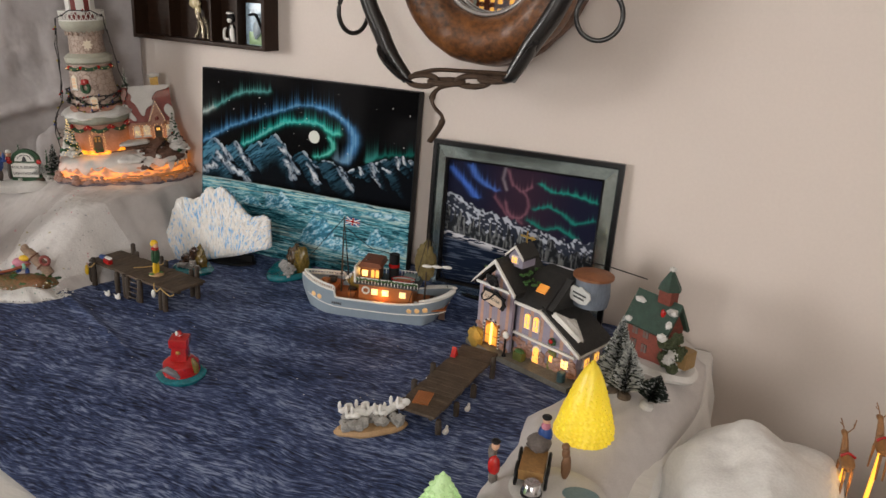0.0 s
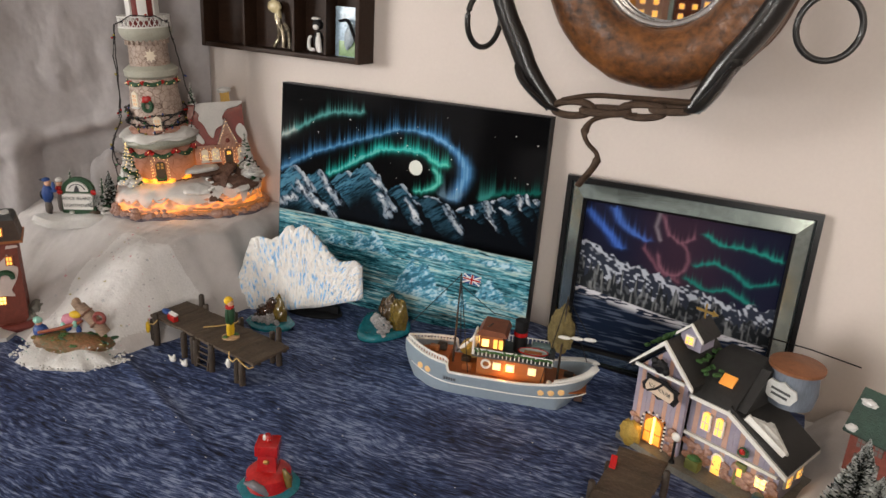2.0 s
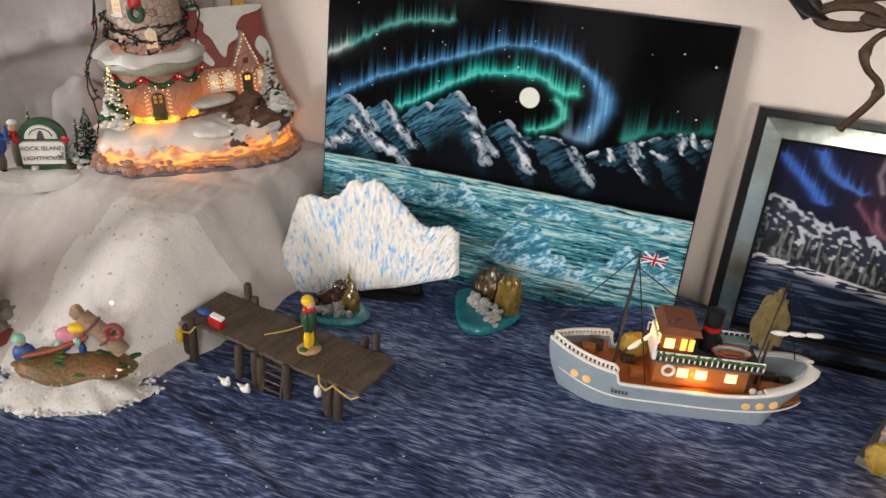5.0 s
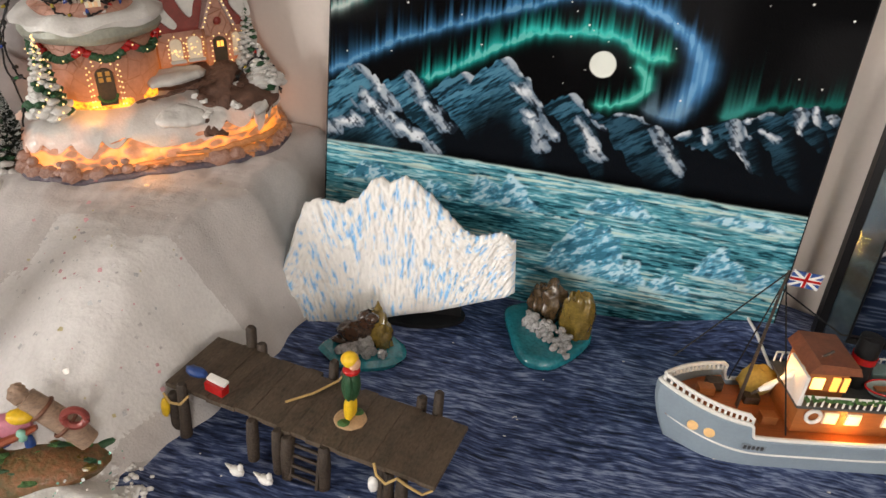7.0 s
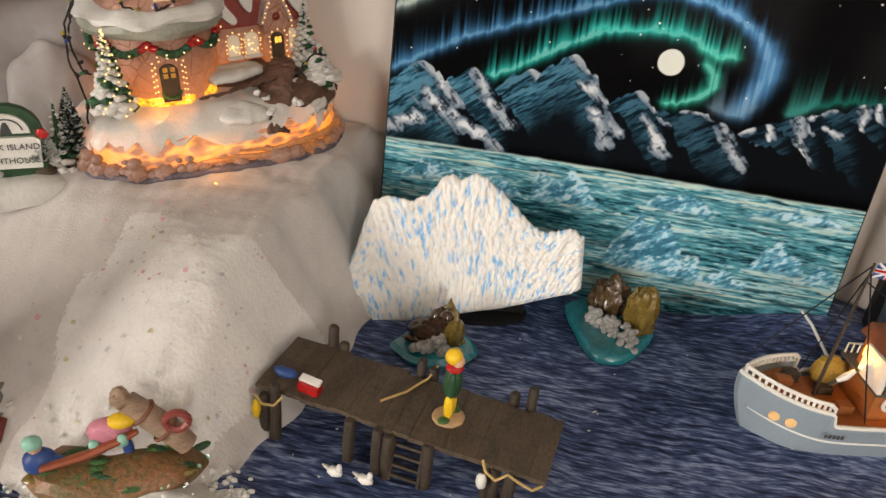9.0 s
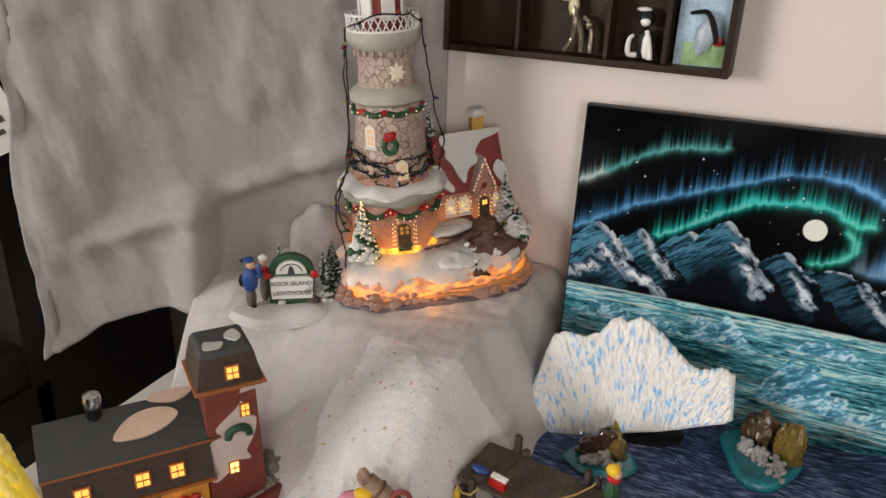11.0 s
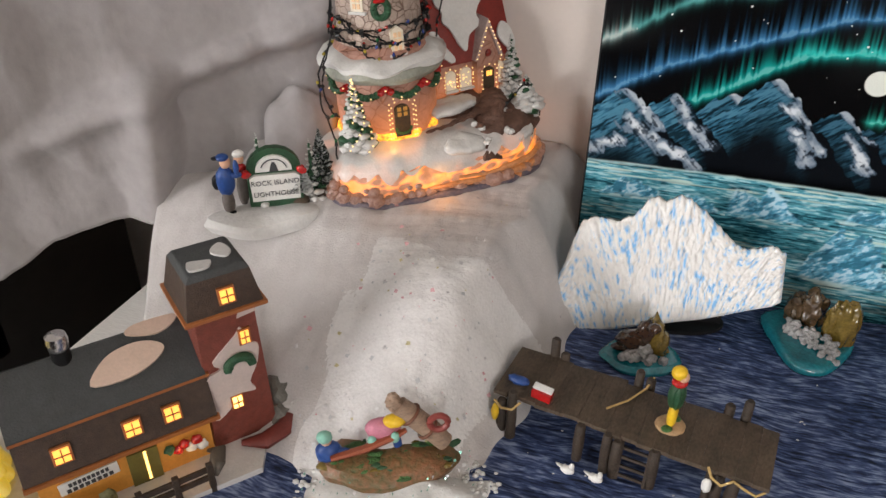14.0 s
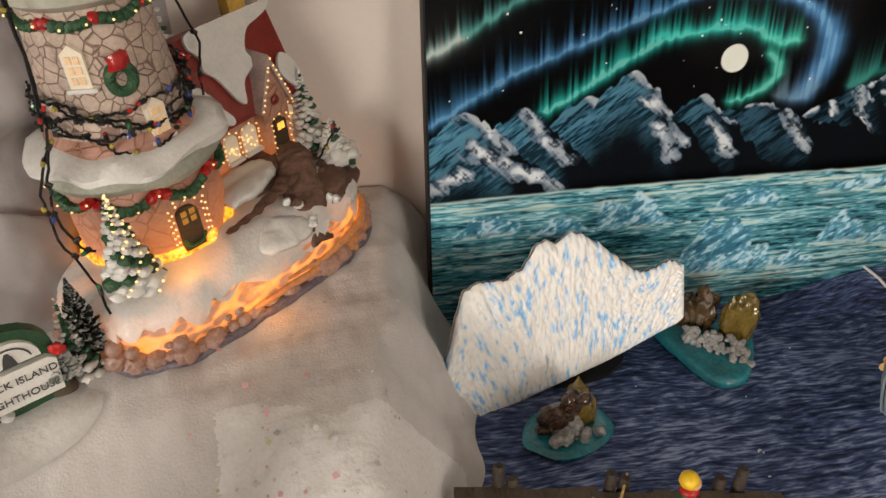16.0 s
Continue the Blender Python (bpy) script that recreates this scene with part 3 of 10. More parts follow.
mound = new("snow_mound", grid_mesh("snow_mound", 150, 150, mound_place, FELT))
tagged(mound, "soft white felt snow draped over a raised block", "felt snow", kind="stuff")


def on_mound(x, y):
    return float(mound_height(np.array([x]), np.array([y]))[0])


def batting_place(u, v):
    """A thicker, brighter sheet over the steep face of the mound; its pallor also stands in for frontal light."""
    y = 1.035 + v * (0.262 + 0.012 * waves(u, u * 0, 21, 3, 1.0)) + 0.006 * np.sin(u * 9)
    x = -1.330 + 0.02 * v + u * (0.200 + 0.03 * v) + 0.012 * waves(u, v, 17, 3, 1.2)
    e = np.minimum(np.minimum(u, 1 - u) * 0.16, np.minimum(v, 1 - v) * 0.24)
    fold = 0.0022 * (1 + np.sin((u * 4 + 2.0 * v + 0.5 * waves(u, v, 19, 3, 1.0)) * 6.28)) * smooth(0.0, 0.05, e)
    z = mound_height(x, y) + 0.0034 * smooth(0.0, 0.060, e) - 0.0014 + 0.4 * fold
    return np.stack([x, y, z], 1)


bsheet = new("batting_sheet", grid_mesh("batting_sheet", 70, 80, batting_place, BRIGHTFELT))
tagged(bsheet, "brighter fluffy white batting laid over the mound face", "batting", kind="stuff")


def drape_place(u, v):
    s = 0.066 + u * (0.534 - 0.03 * v)
    low = np.interp(s, [0, 0.30, 0.37, 0.45, 0.52, 0.60], [0.10, 0.10, 0.092, 0.085, 0.07, 0.015])
    z = low + v * (1.25 - low)
    out = 0.014 * waves(s * 3, z * 1.6, 21, 5, 1.2) + 0.0042 * waves(s + 0.6 * z, z - 0.5 * s, 23, 4, 5) + 0.0011 * waves(s, z, 25, 5, 22)
    out = out + 0.022 * np.exp(-((z - 0.235 - 0.32 * (0.40 - s)) / 0.016) ** 2) * smooth(0.12, 0.22, s) * smooth(0.56, 0.46, s) - 0.016 * np.exp(-((z - 0.205 - 0.32 * (0.40 - s)) / 0.02) ** 2) * smooth(0.12, 0.22, s) * smooth(0.40, 0.34, s)
    out = out + 0.040 * np.exp(-((s - 0.400 + 0.10 * (z - 0.1)) / 0.024) ** 2) * smooth(0.30, 0.20, z)
    out = out + 0.006 * np.sin((s * 9 + z * 5))
    out = out * smooth(0.066, 0.16, s)
    edge = 0.006 * np.sin(z * 34 + 2 * np.sin(z * 15)) * (u > 0.97)
    x = -1.262 - 0.8 * s + 0.6 * out - edge
    y = 1.554 - 0.6 * s + 0.04 * smooth(0.22, 0.066, s) - 0.8 * np.maximum(out, -0.005 + 0.0 * out)
    return np.stack([x, np.minimum(y, wall_y(x) - 0.003), z], 1)


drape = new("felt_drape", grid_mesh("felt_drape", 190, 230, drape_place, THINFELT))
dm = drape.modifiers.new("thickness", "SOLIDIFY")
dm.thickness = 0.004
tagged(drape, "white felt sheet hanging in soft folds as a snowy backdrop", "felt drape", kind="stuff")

puff = thing("batting_puff", "soft white batting puff against the drape", "batting", pose(-1.440, 1.390, 0.120, 0, 0, 35))
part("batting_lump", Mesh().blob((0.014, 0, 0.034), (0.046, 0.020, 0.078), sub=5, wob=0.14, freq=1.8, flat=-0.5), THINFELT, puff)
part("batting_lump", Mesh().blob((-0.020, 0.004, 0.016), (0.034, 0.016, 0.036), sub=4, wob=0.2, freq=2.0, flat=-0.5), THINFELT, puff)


def right_edge(y):
    return np.interp(y, [0.75, 0.90, 1.02, 1.11, 1.22, 1.30, 1.55], [-0.26, -0.247, -0.235, -0.236, -0.195, -0.17, -0.15])


def right_height(x, y):
    d = x - right_edge(y) + 0.008 * waves(x, y, 31, 4, 6)
    h = 0.022 * smooth(0, 0.035, d) + 0.030 * smooth(0.0, 0.12, d) * smooth(0.98, 1.24, y)
    return h + 0.0016 * waves(x, y, 33, 5, 9) * smooth(0, 0.02, d) - 0.006 * (1 - smooth(0.0, 0.01, d))


def right_place(u, v):
    y = 0.62 + v * (wall_y(-0.28 + u * 0.305) - 0.005 - 0.62)
    x = -0.28 + u * (0.305 - 0.055 * smooth(1.30, 1.0, y))
    z = right_height(x, y)
    fall = smooth(0.90, 1.0, u)
    round_off = 0.040 * smooth(0.62, 0.92, u) ** 2 + 0.035 * smooth(0.86, 1.0, v) * smooth(0.5, 0.8, u)
    return np.stack([x - 0.018 * fall, y, z - 0.30 * fall - round_off], 1)


rsnow = new("snow_bank", grid_mesh("snow_bank", 90, 160, right_place, FELT))
tagged(rsnow, "white felt snow bank along the shore", "felt snow", kind="stuff")


def on_right(x, y):
    return float(right_height(np.array([x]), np.array([y]))[0])


side = thing("side_table", "low side table carrying more snow", "table", pose(0.42, 0.85, FLOOR_Z))
part("tabletop", Mesh().box((0, 0, 0.60), (0.76, 0.80, 0.03), bev=0.004), DARKWOOD, side)
for x in (-0.33, 0.33):
    for y in (-0.35, 0.35):
        part("leg", Mesh().box((x, y, 0.292), (0.045, 0.045, 0.584), bev=0.004), DARKWOOD, side)
heap = thing("snow_batting", "fluffy white batting heaped as snow", "batting", pose(0.064, 1.085, -0.112))
for c_, e_, w_, f_ in (((0.012, 0.0, 0.02), (0.130, 0.15, 0.160), 0.12, 2.3), ((0.13, -0.06, 0.01), (0.12, 0.15, 0.09), 0.10, 2.0), ((0.23, -0.10, 0.0), (0.12, 0.16, 0.11), 0.12, 2.4)):
    hump = Mesh().blob(c_, e_, sub=6, wob=w_, freq=f_, flat=-0.2 if c_[2] else 0.0)
    for v_ in hump.bm.verts:
        v_.co += noise.noise_vector(v_.co * 14) * 0.006 + noise.noise_vector(v_.co * 60) * 0.0022 + noise.noise_vector(v_.co * 170) * 0.0009
    part("batting_lump", hump, BATTING, heap, angle=180)

# ---- paintings ----


def aurora(u, v, pts, w, tall, seed, rays=90):
    """Light curtains with a crisp foot that rise in broken vertical rays from a line of points."""
    p = np.array(pts, float)
    s = np.linspace(0, len(p) - 1, 120)
    pu, pv = np.interp(s, range(len(p)), p[:, 0]), np.interp(s, range(len(p)), p[:, 1])
    fine = grain(u + 0.03 * v, v * 0.25, rays * 2.2, 4, seed)
    ray = 0.35 + 0.95 * fine + 0.35 * (grain(u, v * 0.2, rays * 0.5, 3, seed + 1) - 0.5)
    foot = 0.010 * (grain(u, v * 0, rays, 1, seed + 2) - 0.5)
    out = np.zeros_like(u)
    for a, b in zip(pu, pv):
        near = np.abs(u - a) < w * 2.6
        dv = (v - b + foot)[near]
        r = ray[near]
        g = np.where(dv > 0, np.exp(-(np.abs(dv) / (tall * (0.10 + 0.36 * r * r))) ** 1.2), np.exp(-np.abs(dv) / 0.006))
        out[near] = np.maximum(out[near], np.exp(-((u[near] - a) / w) ** 2) * g)
    return np.clip(out * (0.42 + 0.70 * ray) * 1.12, 0, 1)


def stroke(u, v, pts, w, seed):
    """A ragged dab of paint along a line: 1 on the line, 0 a width away."""
    best = np.full_like(u, 9.0)
    for (ax, ay), (bx, by) in zip(pts, pts[1:]):
        t = np.clip(((u - ax) * (bx - ax) + (v - ay) * (by - ay)) / ((bx - ax) ** 2 + (by - ay) ** 2), 0, 1)
        best = np.minimum(best, np.hypot(u - ax - t * (bx - ax), v - ay - t * (by - ay)))
    rag = 0.40 + 1.1 * grain((u + 0.6 * v) * 0.6, np.clip(v - 0.4 * u + 0.4, 0, 1.4) * 0.7, 110, 46, seed)
    return np.clip(1 - best / (w * rag), 0, 1)


def slant(u, v, k, across, along, seed):
    """Brush marks that run along a slope of k: fine across it, long along it."""
    a, b = (v - k * u) * 0.42 + 0.5, (u + v) * 0.5
    return 0.42 * grain(a, b, across, along, seed) + 0.34 * grain(a, b, across * 2.4, along * 2.2, seed + 1) + 0.24 * grain(a, b, across * 4.6, along * 5, seed + 2)


def northern_lights(u, v):
    c = np.tile(np.array([0.0022, 0.0022, 0.0026]), (len(u), 1))
    c = blend(c, (0.011, 0.011, 0.012), smooth(0.5, 0.8, grain(u, v, 6, 5, 2)) * 0.7)
    au = [
        ([(0.0, 0.595), (0.062, 0.638), (0.14, 0.698), (0.21, 0.733), (0.275, 0.770), (0.345, 0.799), (0.395, 0.824), (0.468, 0.859), (0.532, 0.872), (0.60, 0.862), (0.652, 0.842)], 0.013, 0.046, (0.055, 0.215, 0.43), 1, 0.95),
        ([(0.575, 0.868), (0.625, 0.850), (0.679, 0.822), (0.716, 0.786), (0.735, 0.745), (0.737, 0.705), (0.722, 0.655), (0.697, 0.600)], 0.020, 0.026, (0.085, 0.285, 0.58), 3, 1.0),
        ([(0.655, 0.612), (0.675, 0.600), (0.700, 0.596), (0.722, 0.628)], 0.012, 0.060, (0.16, 0.27, 0.36), 21, 0.6),
        ([(0.211, 0.612), (0.269, 0.652), (0.325, 0.700), (0.380, 0.738), (0.411, 0.762), (0.465, 0.772), (0.530, 0.781), (0.580, 0.776), (0.620, 0.752), (0.648, 0.738)], 0.013, 0.044, (0.016, 0.40, 0.36), 5, 1.05),
        ([(0.405, 0.768), (0.47, 0.778), (0.53, 0.785), (0.57, 0.782)], 0.014, 0.026, (0.04, 0.52, 0.46), 17, 0.75),
        ([(0.610, 0.752), (0.640, 0.736), (0.662, 0.742)], 0.014, 0.040, (0.05, 0.54, 0.42), 6, 1.0),
        ([(0.624, 0.712), (0.640, 0.690), (0.643, 0.660), (0.620, 0.628), (0.590, 0.610), (0.562, 0.606)], 0.011, 0.030, (0.04, 0.46, 0.36), 7, 1.0),
        ([(0.003, 0.756), (0.054, 0.791), (0.114, 0.837), (0.184, 0.884), (0.242, 0.902), (0.332, 0.916)], 0.012, 0.034, (0.09, 0.34, 0.33), 9, 0.85),
        ([(0.000, 0.756), (0.03, 0.776), (0.055, 0.793)], 0.011, 0.030, (0.50, 0.54, 0.52), 11, 0.8),
        ([(0.800, 0.620), (0.820, 0.640), (0.836, 0.655)], 0.011, 0.060, (0.04, 0.28, 0.25), 12, 0.8),
        ([(0.845, 0.650), (0.875, 0.668), (0.935, 0.676), (1.0, 0.690)], 0.014, 0.040, (0.008, 0.13, 0.11), 13, 0.8),
    ]
    for pts, w, tall, col, seed, k in au:
        a = aurora(u, v, pts, w, tall, seed, 110)
        c = blend(c, col, np.clip(a * k, 0, 1) * 0.86)
        c = blend(c, (0.48, 0.68, 0.68), np.clip(a * k - 0.80, 0, 1) * 0.8)
    rs = np.random.RandomState(3)
    for _ in range(34):
        a, b, r_ = rs.uniform(0.02, 0.98), rs.uniform(0.64, 0.99), rs.choice((0.0014, 0.0018, 0.0026))
        c = blend(c, (0.75, 0.75, 0.72), (((u - a) * 1.3) ** 2 + (v - b) ** 2 < r_ ** 2).astype(float))
    moon_edge = 0.0016 * (grain(u, v, 70, 60, 15) - 0.5)
    c = blend(c, (0.68, 0.71, 0.66), smooth(0.0345, 0.0315, np.hypot((u - 0.553) * 1.30, v - 0.709) + moon_edge))
    # mountains, far to near: summit, slope, and the lit crests that run down from it
    range_ = [
        (0.987, 0.668, 1.5, [[(0.988, 0.664), (0.977, 0.622), (0.969, 0.553)]], 0.014, 0),
        (0.954, 0.682, 1.6, [[(0.953, 0.677), (0.961, 0.632), (0.955, 0.58)]], 0.012, 0),
        (0.928, 0.674, 1.3, [[(0.928, 0.672), (0.935, 0.634), (0.933, 0.586), (0.944, 0.533), (0.960, 0.50)]], 0.015, 0),
        (0.878, 0.652, 0.75, [[(0.839, 0.621), (0.868, 0.647), (0.890, 0.654)], [(0.872, 0.60), (0.90, 0.585)]], 0.011, 0),
        (0.819, 0.624, 1.3, [[(0.820, 0.617), (0.833, 0.551), (0.862, 0.48)], [(0.842, 0.608), (0.846, 0.588)]], 0.016, 0),
        (0.766, 0.591, 1.0, [[(0.767, 0.586), (0.775, 0.546)], [(0.749, 0.519), (0.774, 0.467)], [(0.705, 0.552), (0.735, 0.570)]], 0.013, 0),
        (0.612, 0.598, 0.42, [[(0.595, 0.590), (0.635, 0.594), (0.665, 0.585)]], 0.012, 0),
        (0.678, 0.578, 1.3, [[(0.679, 0.575), (0.696, 0.536), (0.738, 0.467)]], 0.020, 0),
        (0.508, 0.630, 1.35, [[(0.509, 0.628), (0.544, 0.597), (0.571, 0.553)], [(0.526, 0.558), (0.549, 0.520), (0.578, 0.468)]], 0.021, 0.35),
        (0.290, 0.645, 1.2, [[(0.293, 0.643), (0.315, 0.609), (0.324, 0.568)], [(0.312, 0.523), (0.343, 0.485), (0.364, 0.437)]], 0.022, 0.7),
        (0.370, 0.698, 1.45, [[(0.373, 0.695), (0.410, 0.668), (0.430, 0.637)], [(0.400, 0.618), (0.446, 0.585)], [(0.428, 0.553), (0.476, 0.512)], [(0.437, 0.535), (0.462, 0.472)]], 0.025, 0.75),
        (0.171, 0.628, 1.3, [[(0.174, 0.625), (0.189, 0.599), (0.203, 0.559)], [(0.215, 0.54), (0.234, 0.522), (0.262, 0.483)]], 0.020, 0.9),
        (0.064, 0.627, 1.15, [[(0.070, 0.624), (0.105, 0.591), (0.124, 0.551), (0.146, 0.526)], [(0.079, 0.536), (0.109, 0.505), (0.163, 0.470)], [(0.163, 0.470), (0.217, 0.436), (0.241, 0.419)], [(0.0, 0.43), (0.03, 0.452), (0.06, 0.468)]], 0.027, 1.0),
    ]
    for j, (pu, pv, sl, crests, wide, blue) in enumerate(range_):
        seed = 300 + 13 * j
        jag = (grain(u, u * 0, 48, 1, seed) - 0.5) * 0.026 + (grain(u, u * 0, 150, 1, seed + 1) - 0.5) * 0.013
        d = np.sqrt((u - pu) ** 2 + 0.010 ** 2) - 0.010
        ridge = pv - d * np.where(u < pu, sl * 0.85, sl) + jag * smooth(0.0, 0.025, d)
        depth = ridge - v
        inside = smooth(0.0, 0.004, depth)
        left = slant(u, v, 1.0, 170, 26, seed + 2)
        right = 0.46 * slant(u, v, -1.5, 150, 50, seed + 4) + 0.30 * grain(u, v, 90, 70, seed + 8) + 0.24 * grain(u, v, 210, 170, seed + 9)
        lit = smooth(0.25 if blue > 0.8 else 0.19, 0.0, depth + 0.10 * (left - 0.5)) * smooth(0.055, -0.02, u - pu - 0.45 * depth)
        body = np.tile(np.array([0.0035, 0.0045, 0.0065]), (len(u), 1))
        body = blend(body, (0.012 + 0.020 * blue, 0.040 + 0.085 * blue, 0.066 + 0.135 * blue), np.clip(lit * (0.35 + 0.95 * smooth(0.36, 0.58, left)), 0, 1))
        body = blend(body, (0.030 + 0.06 * blue, 0.085 + 0.15 * blue, 0.13 + 0.20 * blue), lit * smooth(0.52, 0.64, left) * 0.85)
        body = blend(body, (0.002, 0.003, 0.004), lit * smooth(0.46, 0.36, left) * 0.6)
        for k, crest in enumerate(crests):
            dab = stroke(u, v, crest, wide * (0.98 if k < 2 else 0.85), seed + 6 + k)
            body = blend(body, (0.05, 0.085, 0.125), smooth(0.0, 0.22, dab) * smooth(0.38, 0.56, right) * 0.9)
            body = blend(body, (0.15, 0.20, 0.26), smooth(0.10, 0.50, dab + 1.5 * (right - 0.5)) * smooth(0.0, 0.15, dab) * 0.9)
            body = blend(body, (0.58, 0.62, 0.66), smooth(0.40, 1.02, dab + 1.4 * (right - 0.5)) * smooth(0.02, 0.40, dab) * (0.40 + 0.60 * smooth(0.3, 0.7, grain(u, v, 40, 34, seed + 11))))
            body = blend(body, (0.012, 0.017, 0.026), smooth(0.46, 0.36, right) * smooth(0.0, 0.2, dab) * 0.72)
        fog = smooth(0.44, 0.40, v) * (1 - 0.6 * (blue > 0.95))
        body = body * (1 - 0.85 * fog)[:, None]
        c = c * (1 - inside)[:, None] + body * inside[:, None]
    # water: thin broken strokes over dark teal
    hz = 0.400 + 0.004 * np.sin(u * 5) + 0.0025 * (grain(u, u * 0, 40, 1, 60) - 0.5)
    water = smooth(0.0, 0.003, hz - v)
    s = grain(u, v, 12, 130, 61) * 0.34 + grain(u, v, 34, 260, 62) * 0.34 + grain(u, v, 90, 400, 64) * 0.32
    near = smooth(0.34, 0.10, v)
    broad = grain(u, v, 3, 22, 63)
    s = s + 0.26 * (broad - 0.5)
    w = blend(np.tile(np.array([0.008, 0.045, 0.066]), (len(u), 1)), (0.050, 0.215, 0.270), smooth(0.27, 0.44, s))
    w = blend(w, (0.105, 0.33, 0.41), smooth(0.45, 0.59, s) * (1 - 0.35 * near))
    w = blend(w, (0.34, 0.56, 0.61), smooth(0.58, 0.71, s))
    w = blend(w, (0.56, 0.68, 0.60), smooth(0.62, 0.80, grain(u, v, 14, 230, 66)) * smooth(0.45, 0.62, broad) * 0.75)
    w = blend(w, (0.003, 0.012, 0.018), smooth(0.60, 0.76, grain(u, v, 12, 150, 67)) * (0.30 + 0.40 * near))
    floes = (
        (0.415, 0.288, 0.095, 0.088, -0.25), (0.640, 0.316, 0.080, 0.050, 0.0), (0.870, 0.338, 0.110, 0.034, 0.1), (0.105, 0.300, 0.075, 0.055, 0.1), (0.255, 0.288, 0.060, 0.036, 0.0),
        (0.625, 0.118, 0.135, 0.138, -0.20), (0.775, 0.112, 0.055, 0.058, -0.1), (0.868, 0.178, 0.062, 0.098, 0.0), (0.955, 0.168, 0.040, 0.066, 0.1), (0.22, 0.10, 0.13, 0.080, 0.0))
    for cu, foot, ew, eh, lean in floes:
        sd = int(cu * 990)
        x = (u - cu) / ew
        crag = 0.60 + 0.75 * grain(u, u * 0, 34, 1, sd) + 0.30 * (grain(u, u * 0, 110, 1, sd + 1) - 0.5)
        top = foot + eh * np.clip(1 - np.abs(x - lean) ** 1.8, 0, 1) * crag
        edge_low = foot - 0.010 + 0.016 * (grain(u, v, 60, 90, sd + 2) - 0.5)
        ins = smooth(-0.006, 0.012, top - v + 0.020 * (grain(u, v, 110, 90, sd + 12) - 0.5)) * smooth(-0.004, 0.018, v - edge_low) * smooth(1.0, 0.8, np.abs(x)) * 0.92
        st = slant(u, v, 0.85, 130, 40, sd + 3)
        st2 = 0.6 * slant(u, v, 1.6, 110, 60, sd + 6) + 0.4 * grain(u, v, 120, 100, sd + 9)
        ice = blend(np.tile(np.array([0.036, 0.155, 0.235]), (len(u), 1)), (0.085, 0.31, 0.47), smooth(0.34, 0.48, st))
        ice = blend(ice, (0.19, 0.45, 0.60), smooth(0.48, 0.58, st) * 0.9)
        ice = blend(ice, (0.46, 0.66, 0.75), smooth(0.535, 0.63, 0.5 * st + 0.5 * st2 + 0.05 * smooth(0.03, 0.0, top - v)))
        ice = blend(ice, (0.008, 0.04, 0.075), smooth(0.42, 0.32, st2) * 0.5)
        w = w * (1 - ins)[:, None] + ice * ins[:, None]
        spray = np.exp(-((v - foot + 0.006) / 0.006) ** 2) * (np.abs(x) < 1.15) * smooth(0.45, 0.65, grain(u, v, 40, 160, sd + 7))
        w = blend(w, (0.50, 0.66, 0.66), spray * 0.8)
    c = c * (1 - water)[:, None] + w * water[:, None]
    return blend(c, (0.46, 0.62, 0.60), np.exp(-((v - hz + 0.002) / 0.0030) ** 2) * (0.35 + 0.6 * grain(u, v, 30, 4, 68)))


def painting(name, w, h, color, label, m, nx, ny):
    ob = thing(name, label, "painting", m)
    part("canvas", Mesh().box((0, 0.011, h / 2), (w, 0.020, h), bev=0.0015), BLACK, ob, "black painted canvas edges")
    s = new("painted_face", grid_mesh("painted_face", nx, ny, lambda u, v: np.stack([(u - 0.5) * (w - 0.004), 0 * u, 0.002 + v * (h - 0.004)], 1), PAINT, color))
    s.parent = ob
    return ob


painting("aurora_painting", 0.508, 0.390, northern_lights, "unframed canvas of green aurora, moon, mountains and icy sea", pose(-0.851, 1.476, 0.0, -4.0, 0, 0), 780, 600)


